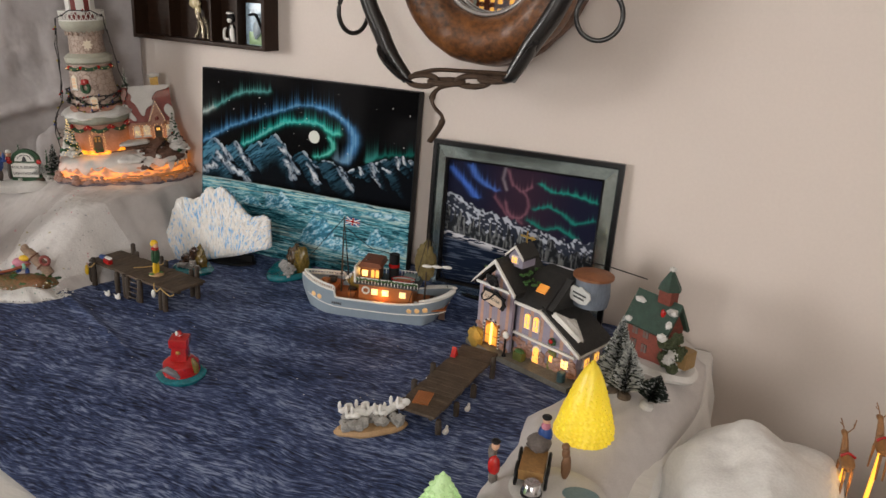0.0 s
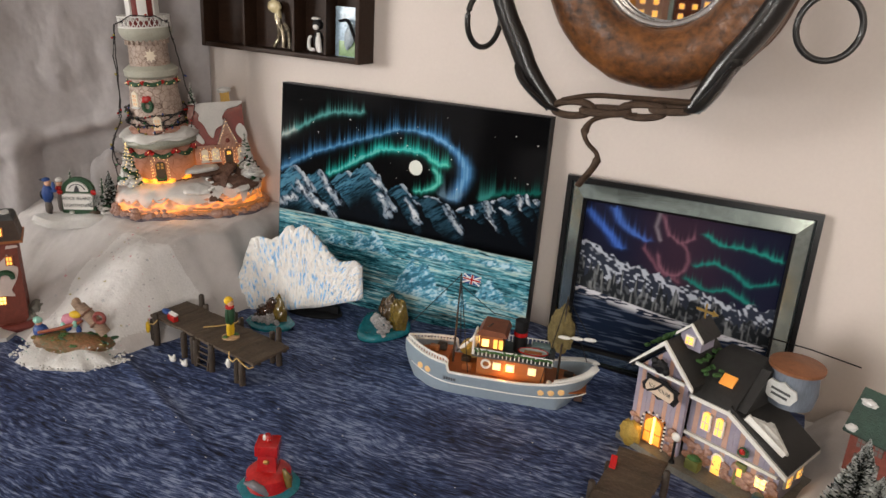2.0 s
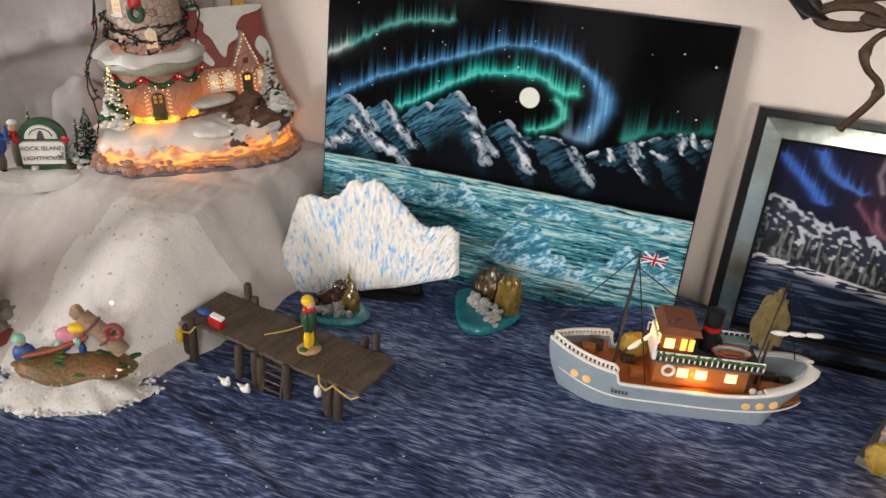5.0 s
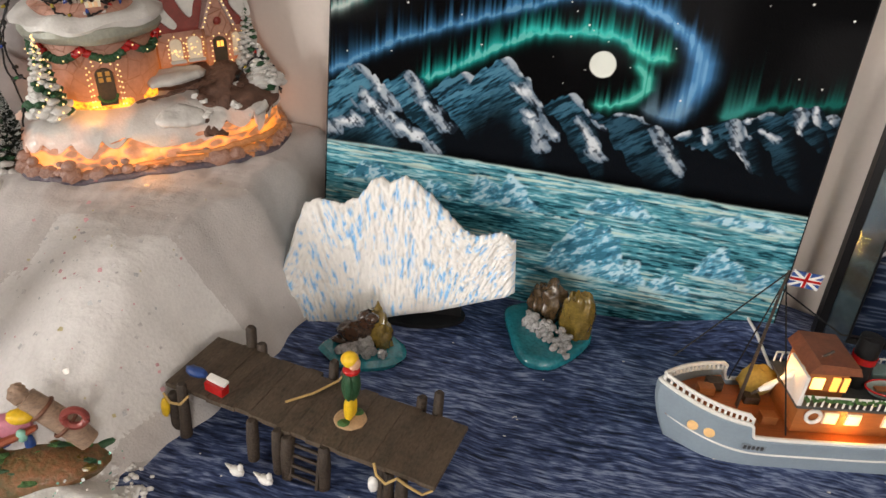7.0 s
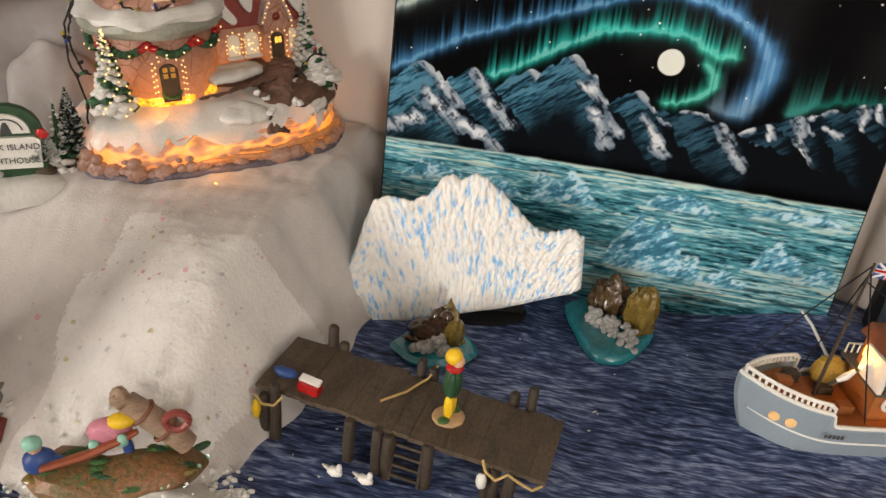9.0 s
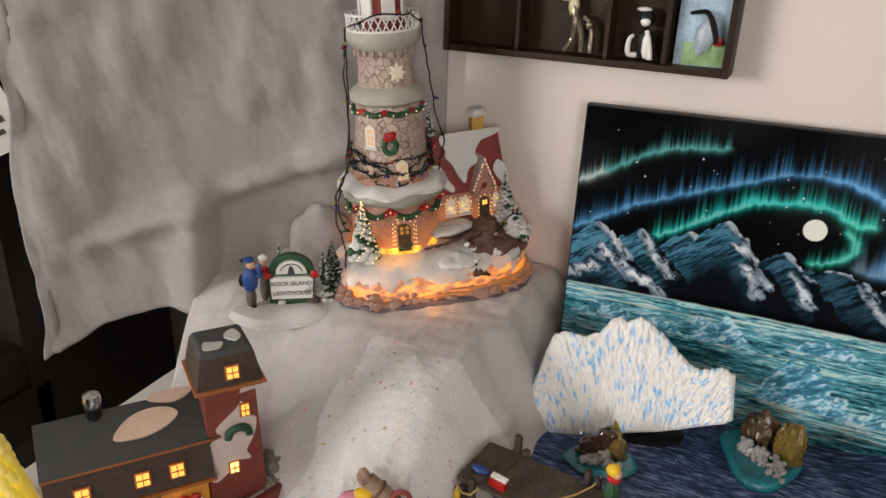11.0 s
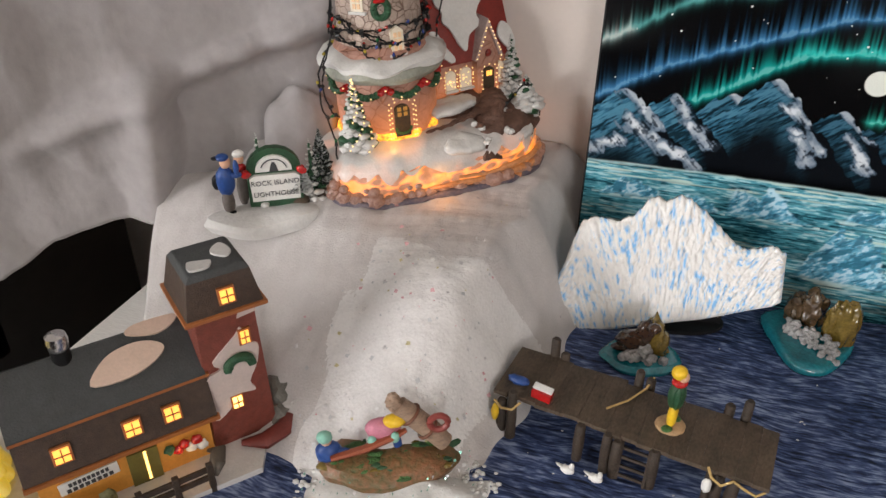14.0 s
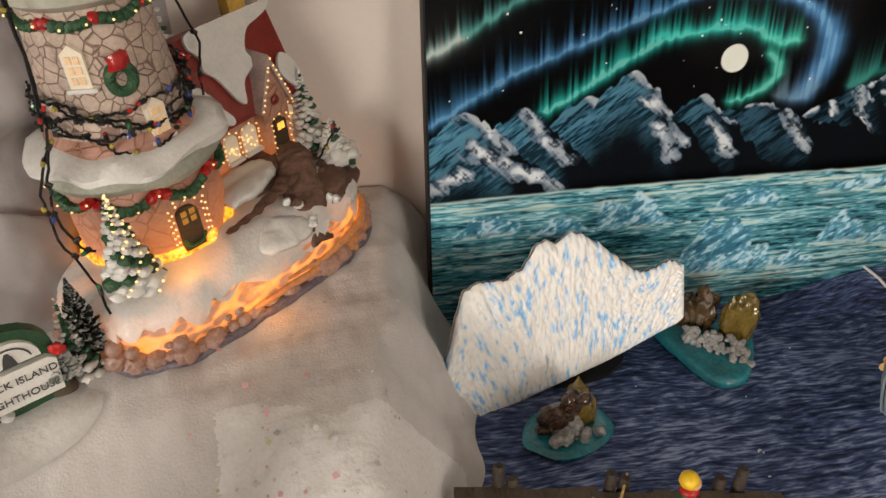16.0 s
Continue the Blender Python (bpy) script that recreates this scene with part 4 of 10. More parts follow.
def pink_lights(u, v):
    c = blend(np.tile(np.array([0.012, 0.013, 0.030]), (len(u), 1)), (0.035, 0.020, 0.035), smooth(0.2, 0.5, u) * smooth(0.9, 0.5, u))
    ring = [(0.48 + 0.075 * math.cos(a), 0.715 + 0.115 * math.sin(a)) for a in [radians(150 + 30 * i) for i in range(12)]]
    for pts, w, tall, col, seed, k in (
        ([(0.02, 0.93), (0.08, 0.86), (0.16, 0.78), (0.20, 0.72)], 0.028, 0.045, (0.05, 0.13, 0.48), 71, 0.95),
        ([(0.15, 0.97), (0.20, 0.88), (0.27, 0.82), (0.33, 0.80)], 0.026, 0.045, (0.06, 0.14, 0.46), 73, 0.9),
        ([(0.38, 0.99), (0.37, 0.90), (0.40, 0.82)], 0.010, 0.03, (0.30, 0.26, 0.30), 74, 0.5),
        (ring[1:10], 0.010, 0.040, (0.25, 0.11, 0.15), 75, 0.7),
        ([(0.40, 0.97), (0.44, 0.86), (0.50, 0.82), (0.56, 0.86)], 0.011, 0.045, (0.24, 0.11, 0.15), 76, 0.65),
        ([(0.33, 0.74), (0.42, 0.62), (0.52, 0.57)], 0.012, 0.050, (0.20, 0.085, 0.12), 77, 0.6),
        ([(0.62, 0.90), (0.70, 0.85), (0.82, 0.86), (0.97, 0.82)], 0.022, 0.035, (0.02, 0.24, 0.20), 79, 0.95),
        ([(0.60, 0.70), (0.68, 0.74), (0.78, 0.70), (0.86, 0.63), (0.97, 0.68)], 0.020, 0.035, (0.016, 0.20, 0.17), 81, 0.9),
        ([(0.57, 0.60), (0.66, 0.55), (0.76, 0.58), (0.88, 0.52)], 0.022, 0.04, (0.016, 0.19, 0.16), 82, 0.9),
    ):
        c = blend(c, col, aurora(u, v, pts, w, tall, seed, 60) * k)
    ridge = np.interp(u, [0, 0.18, 0.34, 0.5, 0.66, 0.82, 1], [0.74, 0.66, 0.62, 0.58, 0.54, 0.50, 0.52]) + (grain(u, u * 0, 40, 1, 83) - 0.5) * 0.05
    ins = smooth(0, 0.012, ridge - v)
    st = grain(u + v * 0.4, v, 55, 60, 85)
    hill = blend(np.tile(np.array([0.028, 0.034, 0.052]), (len(u), 1)), (0.42, 0.45, 0.52), smooth(0.50, 0.78, st + 0.25 * smooth(0.14, 0.02, ridge - v) - 0.1))
    c = c * (1 - ins)[:, None] + hill * ins[:, None]
    shore = np.interp(u, [0, 0.5, 1], [0.42, 0.33, 0.27])
    tree = smooth(0.0, 0.01, shore + 0.15 * (0.4 + grain(u, u * 0, 75, 1, 87)) - v)
    trees = blend(np.tile(np.array([0.018, 0.020, 0.022]), (len(u), 1)), (0.20, 0.21, 0.21), smooth(0.5, 0.9, grain(u, v, 110, 16, 89)))
    c = c * (1 - tree * 0.85)[:, None] + trees * (tree * 0.85)[:, None]
    lake = smooth(0, 0.006, shore - v)
    lk = blend(np.tile(np.array([0.010, 0.016, 0.034]), (len(u), 1)), (0.065, 0.085, 0.13), smooth(0.55, 0.85, grain(u + v, v, 10, 110, 91)))
    lk = blend(lk, (0.60, 0.60, 0.64), smooth(0.07, 0.02, shore - v) * smooth(0.35, 0.55, grain(u, v, 25, 120, 93)))
    return c * (1 - lake)[:, None] + lk * lake[:, None]


fp = thing("framed_painting", "framed painting of pink and green aurora over snowy hills", "painting", pose(-0.377, 1.468, 0.0, -3.0, 0, 0))
FW, FH, FB, FI = 0.362, 0.308, 0.008, 0.030


def frame_ring(w0, h0, w1, h1, y0, y1):
    """A mitred moulding between an outer and an inner rectangle."""
    b = Mesh()
    rows = []
    for w, h, y in ((w0, h0, 0.018), (w0, h0, y0), (w1, h1, y1), (w1, h1, 0.018)):
        rows.append([b.bm.verts.new((sx * w / 2, y, FH / 2 + sz * h / 2)) for sx, sz in ((-1, -1), (1, -1), (1, 1), (-1, 1))])
    for p, q in zip(rows, rows[1:] + rows[:1]):
        for i in range(4):
            b.bm.faces.new((p[i], p[(i + 1) % 4], q[(i + 1) % 4], q[i]))
    return b


part("outer_moulding", frame_ring(FW, FH, FW - 2 * FB, FH - 2 * FB, 0.006, 0.005), BLACKGLOSS, fp, angle=20)
part("bevel", frame_ring(FW - 2 * FB - 0.0006, FH - 2 * FB - 0.0006, FW - 2 * FI, FH - 2 * FI, 0.009, -0.001), BANDGLOSS, fp, "wide glossy bevel with pale reflections", angle=20)
part("inner_lip", frame_ring(FW - 2 * FI - 0.0006, FH - 2 * FI - 0.0006, FW - 2 * FI - 0.008, FH - 2 * FI - 0.008, -0.002, 0.002), BLACK, fp, angle=20)
pw, ph = FW - 2 * FI - 0.008, FH - 2 * FI - 0.008
face = new("painted_face", grid_mesh("painted_face", 260, 220, lambda u, v: np.stack([(u - 0.5) * pw, 0 * u + 0.012, FH / 2 + (v - 0.5) * ph], 1), PAINT, pink_lights))
face.parent = fp
part("backing", Mesh().box((0, 0.0165, FH / 2), (FW - 0.01, 0.004, FH - 0.01)), BLACK, fp)

# ---- on the wall ----


def arc(r0, r1, a0, a1, n, y=0.0, rz=1.0):
    return [(math.cos(radians(a0 + (a1 - a0) * i / n)) * (r0 + (r1 - r0) * i / n), y, math.sin(radians(a0 + (a1 - a0) * i / n)) * (r0 + (r1 - r0) * i / n) * rz) for i in range(n + 1)]


col = thing("horse_collar_mirror", "round mirror in an old brown leather horse collar with black hames", "mirror", Matrix.Translation((-0.433, 1.450, 0.628)) @ Matrix.Diagonal((0.921, 0.921, 0.921, 1)))
leather = Mesh()
leather.tube([(x, -0.085, z) for x, _, z in arc(0.128, 0.128, 0, 360, 72, rz=1.08)[:-1]], [0.041 + 0.0022 * noise.noise(Vector((i * 0.35, 2, 0))) for i in range(72)], 20, closed=True)
for v_ in leather.bm.verts:
    v_.co += noise.noise_vector(v_.co * 28) * 0.0022
part("collar", leather, LEATHERBR, col)
back = Mesh()
PADDING = mat("creased_dark_leather", (0.10, 0.042, 0.018), 0.55, var=0.5, scale=30, bump=0.8)
for y_, r_ in ((-0.048, 0.138), (-0.004, 0.132), (0.042, 0.126)):
    back = Mesh()
    back.tube([(x, y_, z) for x, _, z in arc(r_, r_, 0, 360, 60, rz=1.07)[:-1]], [0.035 + 0.003 * noise.noise(Vector((i * 0.6, 5, y_ * 90))) for i in range(60)], 14, closed=True)
    part("collar_padding", back, PADDING, col, "creased dark leather padding behind the roll")
rim = Mesh()
rim.tube([(x, -0.088, z) for x, _, z in arc(0.090, 0.090, 0, 360, 56, rz=1.05)[:-1]], 0.007, 10, closed=True)
part("rim", rim, STEEL, col, "thin polished rim round the glass")
glass = Mesh()
glass.lathe([(0.094, 0), (0.094, 0.004)], seg=64, m=pose(0, -0.062, 0, 90, 0, 0) @ Matrix.Diagonal((1, 1.05, 1, 1)))
part("mirror_glass", glass, MIRROR, col)
for sgn in (-1, 1):
    hames = Mesh()
    side_line = [(-0.127, -0.214), (-0.164, -0.172), (-0.186, -0.132), (-0.212, -0.082), (-0.230, -0.02), (-0.234, 0.08), (-0.20, 0.20), (-0.14, 0.30)] if sgn < 0 else [(0.064, -0.195), (0.096, -0.137), (0.124, -0.093), (0.143, -0.055), (0.166, 0.0), (0.176, 0.08), (0.155, 0.20), (0.10, 0.30)]
    hames.tube(spline([(x, -0.12, z) for x, z in side_line]), swell([0.013, 0.018, 0.019, 0.018, 0.017, 0.016, 0.014, 0.007]), 14, flat=0.8)
    h = part("hame", hames, LEATHERBK, col)
    (fx, fz), (gx, gz) = side_line[0], side_line[1]
    part("strap", Mesh().tube(spline([(fx - sgn * 0.010, -0.126, fz - 0.003), (fx + sgn * 0.010, -0.136, fz + 0.006), (gx + sgn * 0.008, -0.138, gz - 0.004), (gx + sgn * 0.012, -0.126, gz + 0.024)]), swell([0.006, 0.012, 0.012, 0.005]), 10, flat=0.4), LEATHERBK, h, "dark leather strap end")
    rg = Mesh()
    cxr, czr, tilt = (0.204, -0.080, radians(12)) if sgn > 0 else (-0.243, -0.103, radians(72))
    rg.tube([(cxr + 0.037 * math.cos(a) * math.cos(tilt), -0.115 + 0.037 * math.cos(a) * math.sin(tilt), czr + 0.039 * math.sin(a)) for a in [2 * math.pi * i / 40 for i in range(40)]], 0.0042, 10, closed=True)
    part("iron_ring", rg, LEATHERBK, h)
for i, (x0, z0, rx, rz_) in enumerate(((-0.096, -0.212, 0.028, 0.010), (-0.050, -0.210, 0.032, 0.010), (0.000, -0.204, 0.030, 0.009), (0.038, -0.197, 0.026, 0.008))):
    ln = Mesh()
    ln.tube([(x0 + rx * math.cos(a), -0.125 + (0.006 * math.sin(a) if i % 2 else 0.0), z0 + (0.003 if i % 2 else rz_) * math.sin(a) + 0.08 * rx * math.cos(a)) for a in [2 * math.pi * j / 28 for j in range(28)]], 0.0052, 8, closed=True)
    part("chain_link", ln, RUST, col)
part("lower_strap", Mesh().tube(spline([(-0.112, -0.122, -0.203), (-0.07, -0.128, -0.191), (-0.02, -0.128, -0.188), (0.062, -0.124, -0.186)]), swell([0.007, 0.006, 0.006, 0.008]), 10, flat=0.6), RUST, col)
hk = Mesh()
hk.tube(spline([(-0.006, -0.126, -0.209), (-0.036, -0.128, -0.214), (-0.064, -0.129, -0.224), (-0.074, -0.129, -0.242), (-0.068, -0.128, -0.257), (-0.053, -0.128, -0.271), (-0.055, -0.128, -0.288), (-0.075, -0.127, -0.320)]), swell([0.0045, 0.005, 0.0058, 0.0062, 0.006, 0.006, 0.0065, 0.007]), 10, flat=0.55)
part("hook", hk, RUST, col)
part("wall_mount", Mesh().box((0, 0.066, 0.05), (0.12, 0.028, 0.08), bev=0.004), DARKWOOD, col)

SBM = pose(-1.127, wall_y(-1.127), 0.433, 0, 0, WALL_TURN)
sb = thing("shadow_box", "dark wooden wall display box with small compartments", "display box", SBM)
bw, bh, bd = 0.364, 0.26, 0.046
part("back_panel", Mesh().box((0, -0.004, bh / 2), (bw - 0.01, 0.006, bh - 0.01)), DARKWOOD, sb)
for x in (-bw / 2 + 0.004, bw / 2 - 0.004):
    part("side_panel", Mesh().box((x, -bd / 2, bh / 2), (0.008, bd, bh), bev=0.001), DARKWOOD, sb)
for z in (0.004, bh - 0.004):
    part("end_panel", Mesh().box((0, -bd / 2 + 0.001, z), (bw - 0.0165, bd - 0.002, 0.008), bev=0.001), DARKWOOD, sb)
part("shelf", Mesh().box((0, -bd / 2 + 0.002, 0.125), (bw - 0.0165, bd - 0.008, 0.005)), DARKWOOD, sb)
for x in (-0.080, 0.036, 0.106):
    part("divider", Mesh().box((x, -bd / 2 + 0.002, 0.065), (0.005, bd - 0.008, 0.112)), DARKWOOD, sb)


def knick_knack(name, label, x, mats, blobs, tubes=()):
    """A small glazed figure on the floor of the display box."""
    b = Mesh()
    for c, e, k in blobs:
        b.blob(c, e, k, 3, 0.12)
    for line, radii, k in tubes:
        b.tube(spline(line, 4), swell(radii, 4), 8, k)
    solid(name, b, mats, label, "figurine", SBM @ pose(x, -0.021, 0.008))


PEWTER = mat("tarnished_pewter", (0.26, 0.22, 0.16), 0.25, metal=0.7, var=0.5, scale=200)
knick_knack("metal_figurine", "small tarnished metal figure with a cream top", -0.012, [PEWTER, mat("cream_porcelain", (0.55, 0.47, 0.28), 0.25, coat=0.4)],
            [((-0.010, 0, 0.074), (0.015, 0.007, 0.012), 1), ((-0.002, 0, 0.058), (0.007, 0.006, 0.014), 1), ((0.020, 0, 0.036), (0.005, 0.005, 0.006), 0)],
            [([(-0.002, 0, 0.060), (0.002, -0.002, 0.040), (0.000, 0, 0.020), (-0.010, -0.002, 0.003)], [0.006, 0.005, 0.004, 0.004], 0), ([(0.002, 0, 0.044), (0.010, 0, 0.026), (0.012, -0.002, 0.003)], [0.005, 0.004, 0.003], 0), ([(0.012, 0, 0.046), (0.022, 0, 0.034), (0.024, 0, 0.003)], [0.003, 0.003, 0.003], 0)])
knick_knack("cat_figurine", "black and white porcelain cat figurine", 0.074, [BLACK, WHITE],
            [((0.004, 0, 0.020), (0.010, 0.008, 0.019), 0), ((0.008, -0.006, 0.018), (0.006, 0.004, 0.015), 1), ((0.004, -0.002, 0.050), (0.010, 0.008, 0.010), 0), ((0.004, -0.008, 0.046), (0.006, 0.004, 0.005), 1), ((0.000, -0.002, 0.060), (0.009, 0.007, 0.003), 1)],
            [([(0.006, -0.004, 0.036), (0.012, -0.007, 0.018), (0.014, -0.008, 0.003)], [0.003, 0.003, 0.0035], 1), ([(-0.004, 0, 0.006), (-0.014, -0.003, 0.008), (-0.014, -0.004, 0.024), (-0.009, -0.004, 0.030)], [0.003, 0.0035, 0.003, 0.002], 1)])
tile = thing("picture_tile", "glazed tile of a grey bird over green grass", "tile", SBM @ pose(0.143, -0.018, 0.008))
part("tile_face", Mesh().box((0, 0, 0.042), (0.058, 0.004, 0.084), bev=0.001), mat("pale_blue_tile", (0.40, 0.55, 0.68), 0.25, var=0.4, scale=40), tile, "pale clouded blue glaze")
part("grass", Mesh().box((0.004, -0.0025, 0.014), (0.048, 0.002, 0.026), bev=0.0008), mat("pale_green_glaze", (0.26, 0.42, 0.20), 0.3, var=0.4, scale=120), tile)
bird_ = part("bird", Mesh().blob((-0.004, -0.006, 0.036), (0.010, 0.005, 0.022), 0, 3, 0.25, m=pose(0, 0, 0, 0, 14, 0)), mat("grey_blue_bird", (0.36, 0.44, 0.50), 0.35, var=0.3), tile, "grey-blue modelled bird")
part("wing", Mesh().tube(spline([(-0.014, -0.010, 0.060), (0.004, -0.012, 0.062), (0.014, -0.011, 0.044), (0.018, -0.009, 0.028)], 4), swell([0.004, 0.006, 0.006, 0.003], 4), 8, flat=0.5), BLACK, bird_, "black wing")
part("red_patch", Mesh().blob((0.020, -0.006, 0.030), (0.006, 0.003, 0.006), 0, 2, 0.3), RED, bird_)

# ---- on the felt mound ----
LH = pose(-1.264, 1.420, 0.125, 0, -4.0, 45)
lh = thing("lighthouse", "lit ceramic lighthouse with a red-roofed cottage on glowing rocks", "lighthouse", LH)
TX, TY = -0.031, 0.062


def base_outline(grow, n=64, seed=1):
    """A rounded oblong, uneven as modelled rock; its front is at negative y."""
    out = []
    for i in range(n):
        a = 2 * math.pi * i / n
        c, s_ = math.cos(a), math.sin(a)
        x = 0.008 + 0.133 * math.copysign(abs(c) ** 0.55, c)
        y = 0.034 + 0.068 * math.copysign(abs(s_) ** 0.55, s_) - 0.010 * c * (s_ < 0) * (1 - abs(c)) + 0.016 * max(0.0, c) ** 2 * (s_ < 0)
        w_ = 1 + 0.03 * noise.noise(Vector((c * 3, s_ * 3, seed)))
        out.append((0.008 + (x - 0.008) * w_ * (1 + grow), 0.034 + (y - 0.034) * w_ * (1 + grow * 1.7)))
    return out


def layered(b, rings, k=0, n=64, edge=None):
    """Closed rings of one outline stacked up, with a ragged lower edge."""
    rows_ = []
    for j, (grow, z) in enumerate(rings):
        o = base_outline(grow, n)
        rows_.append([b.bm.verts.new((x, y, z + (edge(i) * (1 if j == 0 else 0.92 if j == 1 else 0.35) if edge and j < 3 else 0))) for i, (x, y) in enumerate(o)])
    for p_, q_ in zip(rows_, rows_[1:]):
        for i in range(len(p_)):
            b.bm.faces.new((p_[i], p_[(i + 1) % len(p_)], q_[(i + 1) % len(p_)], q_[i]))
    b.bm.faces.new(list(reversed(rows_[0])))
    b.bm.faces.new(rows_[-1])
    for r_ in rows_:
        for v_ in r_:
            for f_ in v_.link_faces:
                f_.material_index = k
    return b


rk = layered(Mesh(), [(-0.02, -0.016), (0.022, -0.008), (0.030, 0.000), (0.026, 0.006), (0.016, 0.012), (0.020, 0.018), (0.012, 0.024), (0.002, 0.030), (0.004, 0.036), (-0.006, 0.042), (-0.012, 0.048), (-0.04, 0.054), (-0.08, 0.058)], n=180)
for v_ in rk.bm.verts:
    p_ = v_.co
    v_.co = p_ + noise.noise_vector(Vector((p_.x * 26, p_.y * 26, p_.z * 85))) * 0.0050 + noise.noise_vector(Vector((p_.x * 70, p_.y * 70, p_.z * 150))) * 0.0022
part("rock_base", rk, ROCKLIT, lh, "layered rocks with an emissive orange glow")
rs = random.Random(5)


def foot_z(x, y):
    """Height of the felt under a point of the base, in the lighthouse's own frame."""
    w = LH @ Vector((x, y, 0))
    return on_mound(w.x, w.y) - w.z


ol = base_outline(0.026, 200)
walked, gap = 0.0, 0.0
for i in range(84, 200):
    x, y = ol[i]
    walked += math.dist(ol[i], ol[i - 1])
    if walked < gap:
        continue
    g = rs.choice((0.0045, 0.0058, 0.0075, 0.0100))
    walked, gap = 0.0, g * rs.uniform(1.25, 1.7)
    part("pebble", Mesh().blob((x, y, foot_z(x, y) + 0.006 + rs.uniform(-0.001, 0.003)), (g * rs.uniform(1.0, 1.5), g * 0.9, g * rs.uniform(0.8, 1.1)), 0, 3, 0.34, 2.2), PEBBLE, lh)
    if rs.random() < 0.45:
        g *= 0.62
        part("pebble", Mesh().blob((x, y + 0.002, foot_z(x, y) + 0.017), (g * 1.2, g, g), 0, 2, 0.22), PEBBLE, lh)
# Orange light on the ledges is emission in their material.
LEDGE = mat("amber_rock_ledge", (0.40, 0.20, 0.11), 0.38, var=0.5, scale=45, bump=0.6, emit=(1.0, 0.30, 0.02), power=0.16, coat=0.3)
for grow, lift, r_, i0, i1 in ((0.040, 0.002, 0.0042, 150, 186), (0.034, 0.011, 0.0036, 146, 178), (0.026, 0.019, 0.0032, 150, 184), (0.030, 0.014, 0.0034, 180, 199)):
    line = base_outline(grow, 200)[i0:i1]
    b = Mesh()
    b.tube([(x, y, foot_z(x, y) + lift + 0.004 * noise.noise(Vector((x * 30, y * 30, lift * 300)))) for x, y in line], [r_ * (0.25 + 0.9 * math.sin(math.pi * (k_ + 0.5) / len(line)) ** 0.5) for k_ in range(len(line))], 9)
    part("rock_ledge", b, LEDGE, lh, "thin ledge of amber rock with a faint emissive glow")
rim_ = Mesh()
rim_.tube([(x, y, foot_z(x, y) + 0.0015 + 0.002 * noise.noise(Vector((x * 30, y * 30, 1)))) for x, y in base_outline(0.046, 160)], [0.0048 + 0.0022 * noise.noise(Vector((i * 0.33, 7, 0))) for i in range(160)], 9, closed=True)
part("base_rim", rim_, mat("mauve_grey_rim", (0.17, 0.13, 0.14), 0.4, var=0.6, scale=60, bump=0.5, dark=(0.05, 0.05, 0.09), coat=0.3), lh, "knobbly mauve-grey foot rim")

TEETH = []
qd = random.Random(14)
while sum(w_ for w_, _ in TEETH) < 1.0:
    TEETH.append((qd.uniform(0.018, 0.062), qd.choice((0.002, 0.006, 0.010, 0.015, 0.020))))


def drip(i, n=420):
    """Lower edge of the snow: rounded tongues that hang between sharp upward gaps."""
    s = i / n
    for w_, d_ in TEETH:
        if s < w_:
            return 0.017 - (0.009 + 0.85 * d_) * math.sin(math.pi * s / w_) ** 0.8
        s -= w_
    return 0.0


# Orange emission in noise patches puts the lamp's tint into the snow.
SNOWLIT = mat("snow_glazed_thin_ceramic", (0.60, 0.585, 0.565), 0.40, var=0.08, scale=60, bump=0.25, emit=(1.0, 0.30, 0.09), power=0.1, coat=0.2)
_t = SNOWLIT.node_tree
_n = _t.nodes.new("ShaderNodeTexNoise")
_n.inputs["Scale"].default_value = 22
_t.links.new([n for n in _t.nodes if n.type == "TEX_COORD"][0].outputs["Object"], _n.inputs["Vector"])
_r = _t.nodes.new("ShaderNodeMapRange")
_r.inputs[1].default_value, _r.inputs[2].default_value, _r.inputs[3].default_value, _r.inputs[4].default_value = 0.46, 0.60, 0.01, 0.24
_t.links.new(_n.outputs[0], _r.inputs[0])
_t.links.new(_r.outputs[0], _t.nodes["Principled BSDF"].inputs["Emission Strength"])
sn = layered(Mesh(), [(-0.004, 0.036), (0.012, 0.038), (0.012, 0.046), (-0.004, 0.055), (-0.06, 0.062), (-0.20, 0.068), (-0.5, 0.072)], 0, n=420, edge=drip)
for v_ in sn.bm.verts:
    v_.co += noise.noise_vector(v_.co * 34) * 0.0030 + noise.noise_vector(v_.co * 110) * 0.0008
part("snow_cover", sn, SNOWLIT, lh, "thick painted snow hanging in drips, with patches of orange emission")


def lumpy(b, c, s, k=0, wob=0.35, freq=2.6, sub=4, flat=-0.5):
    b.blob(c, s, k, sub, wob, freq, flat=flat)
    return b


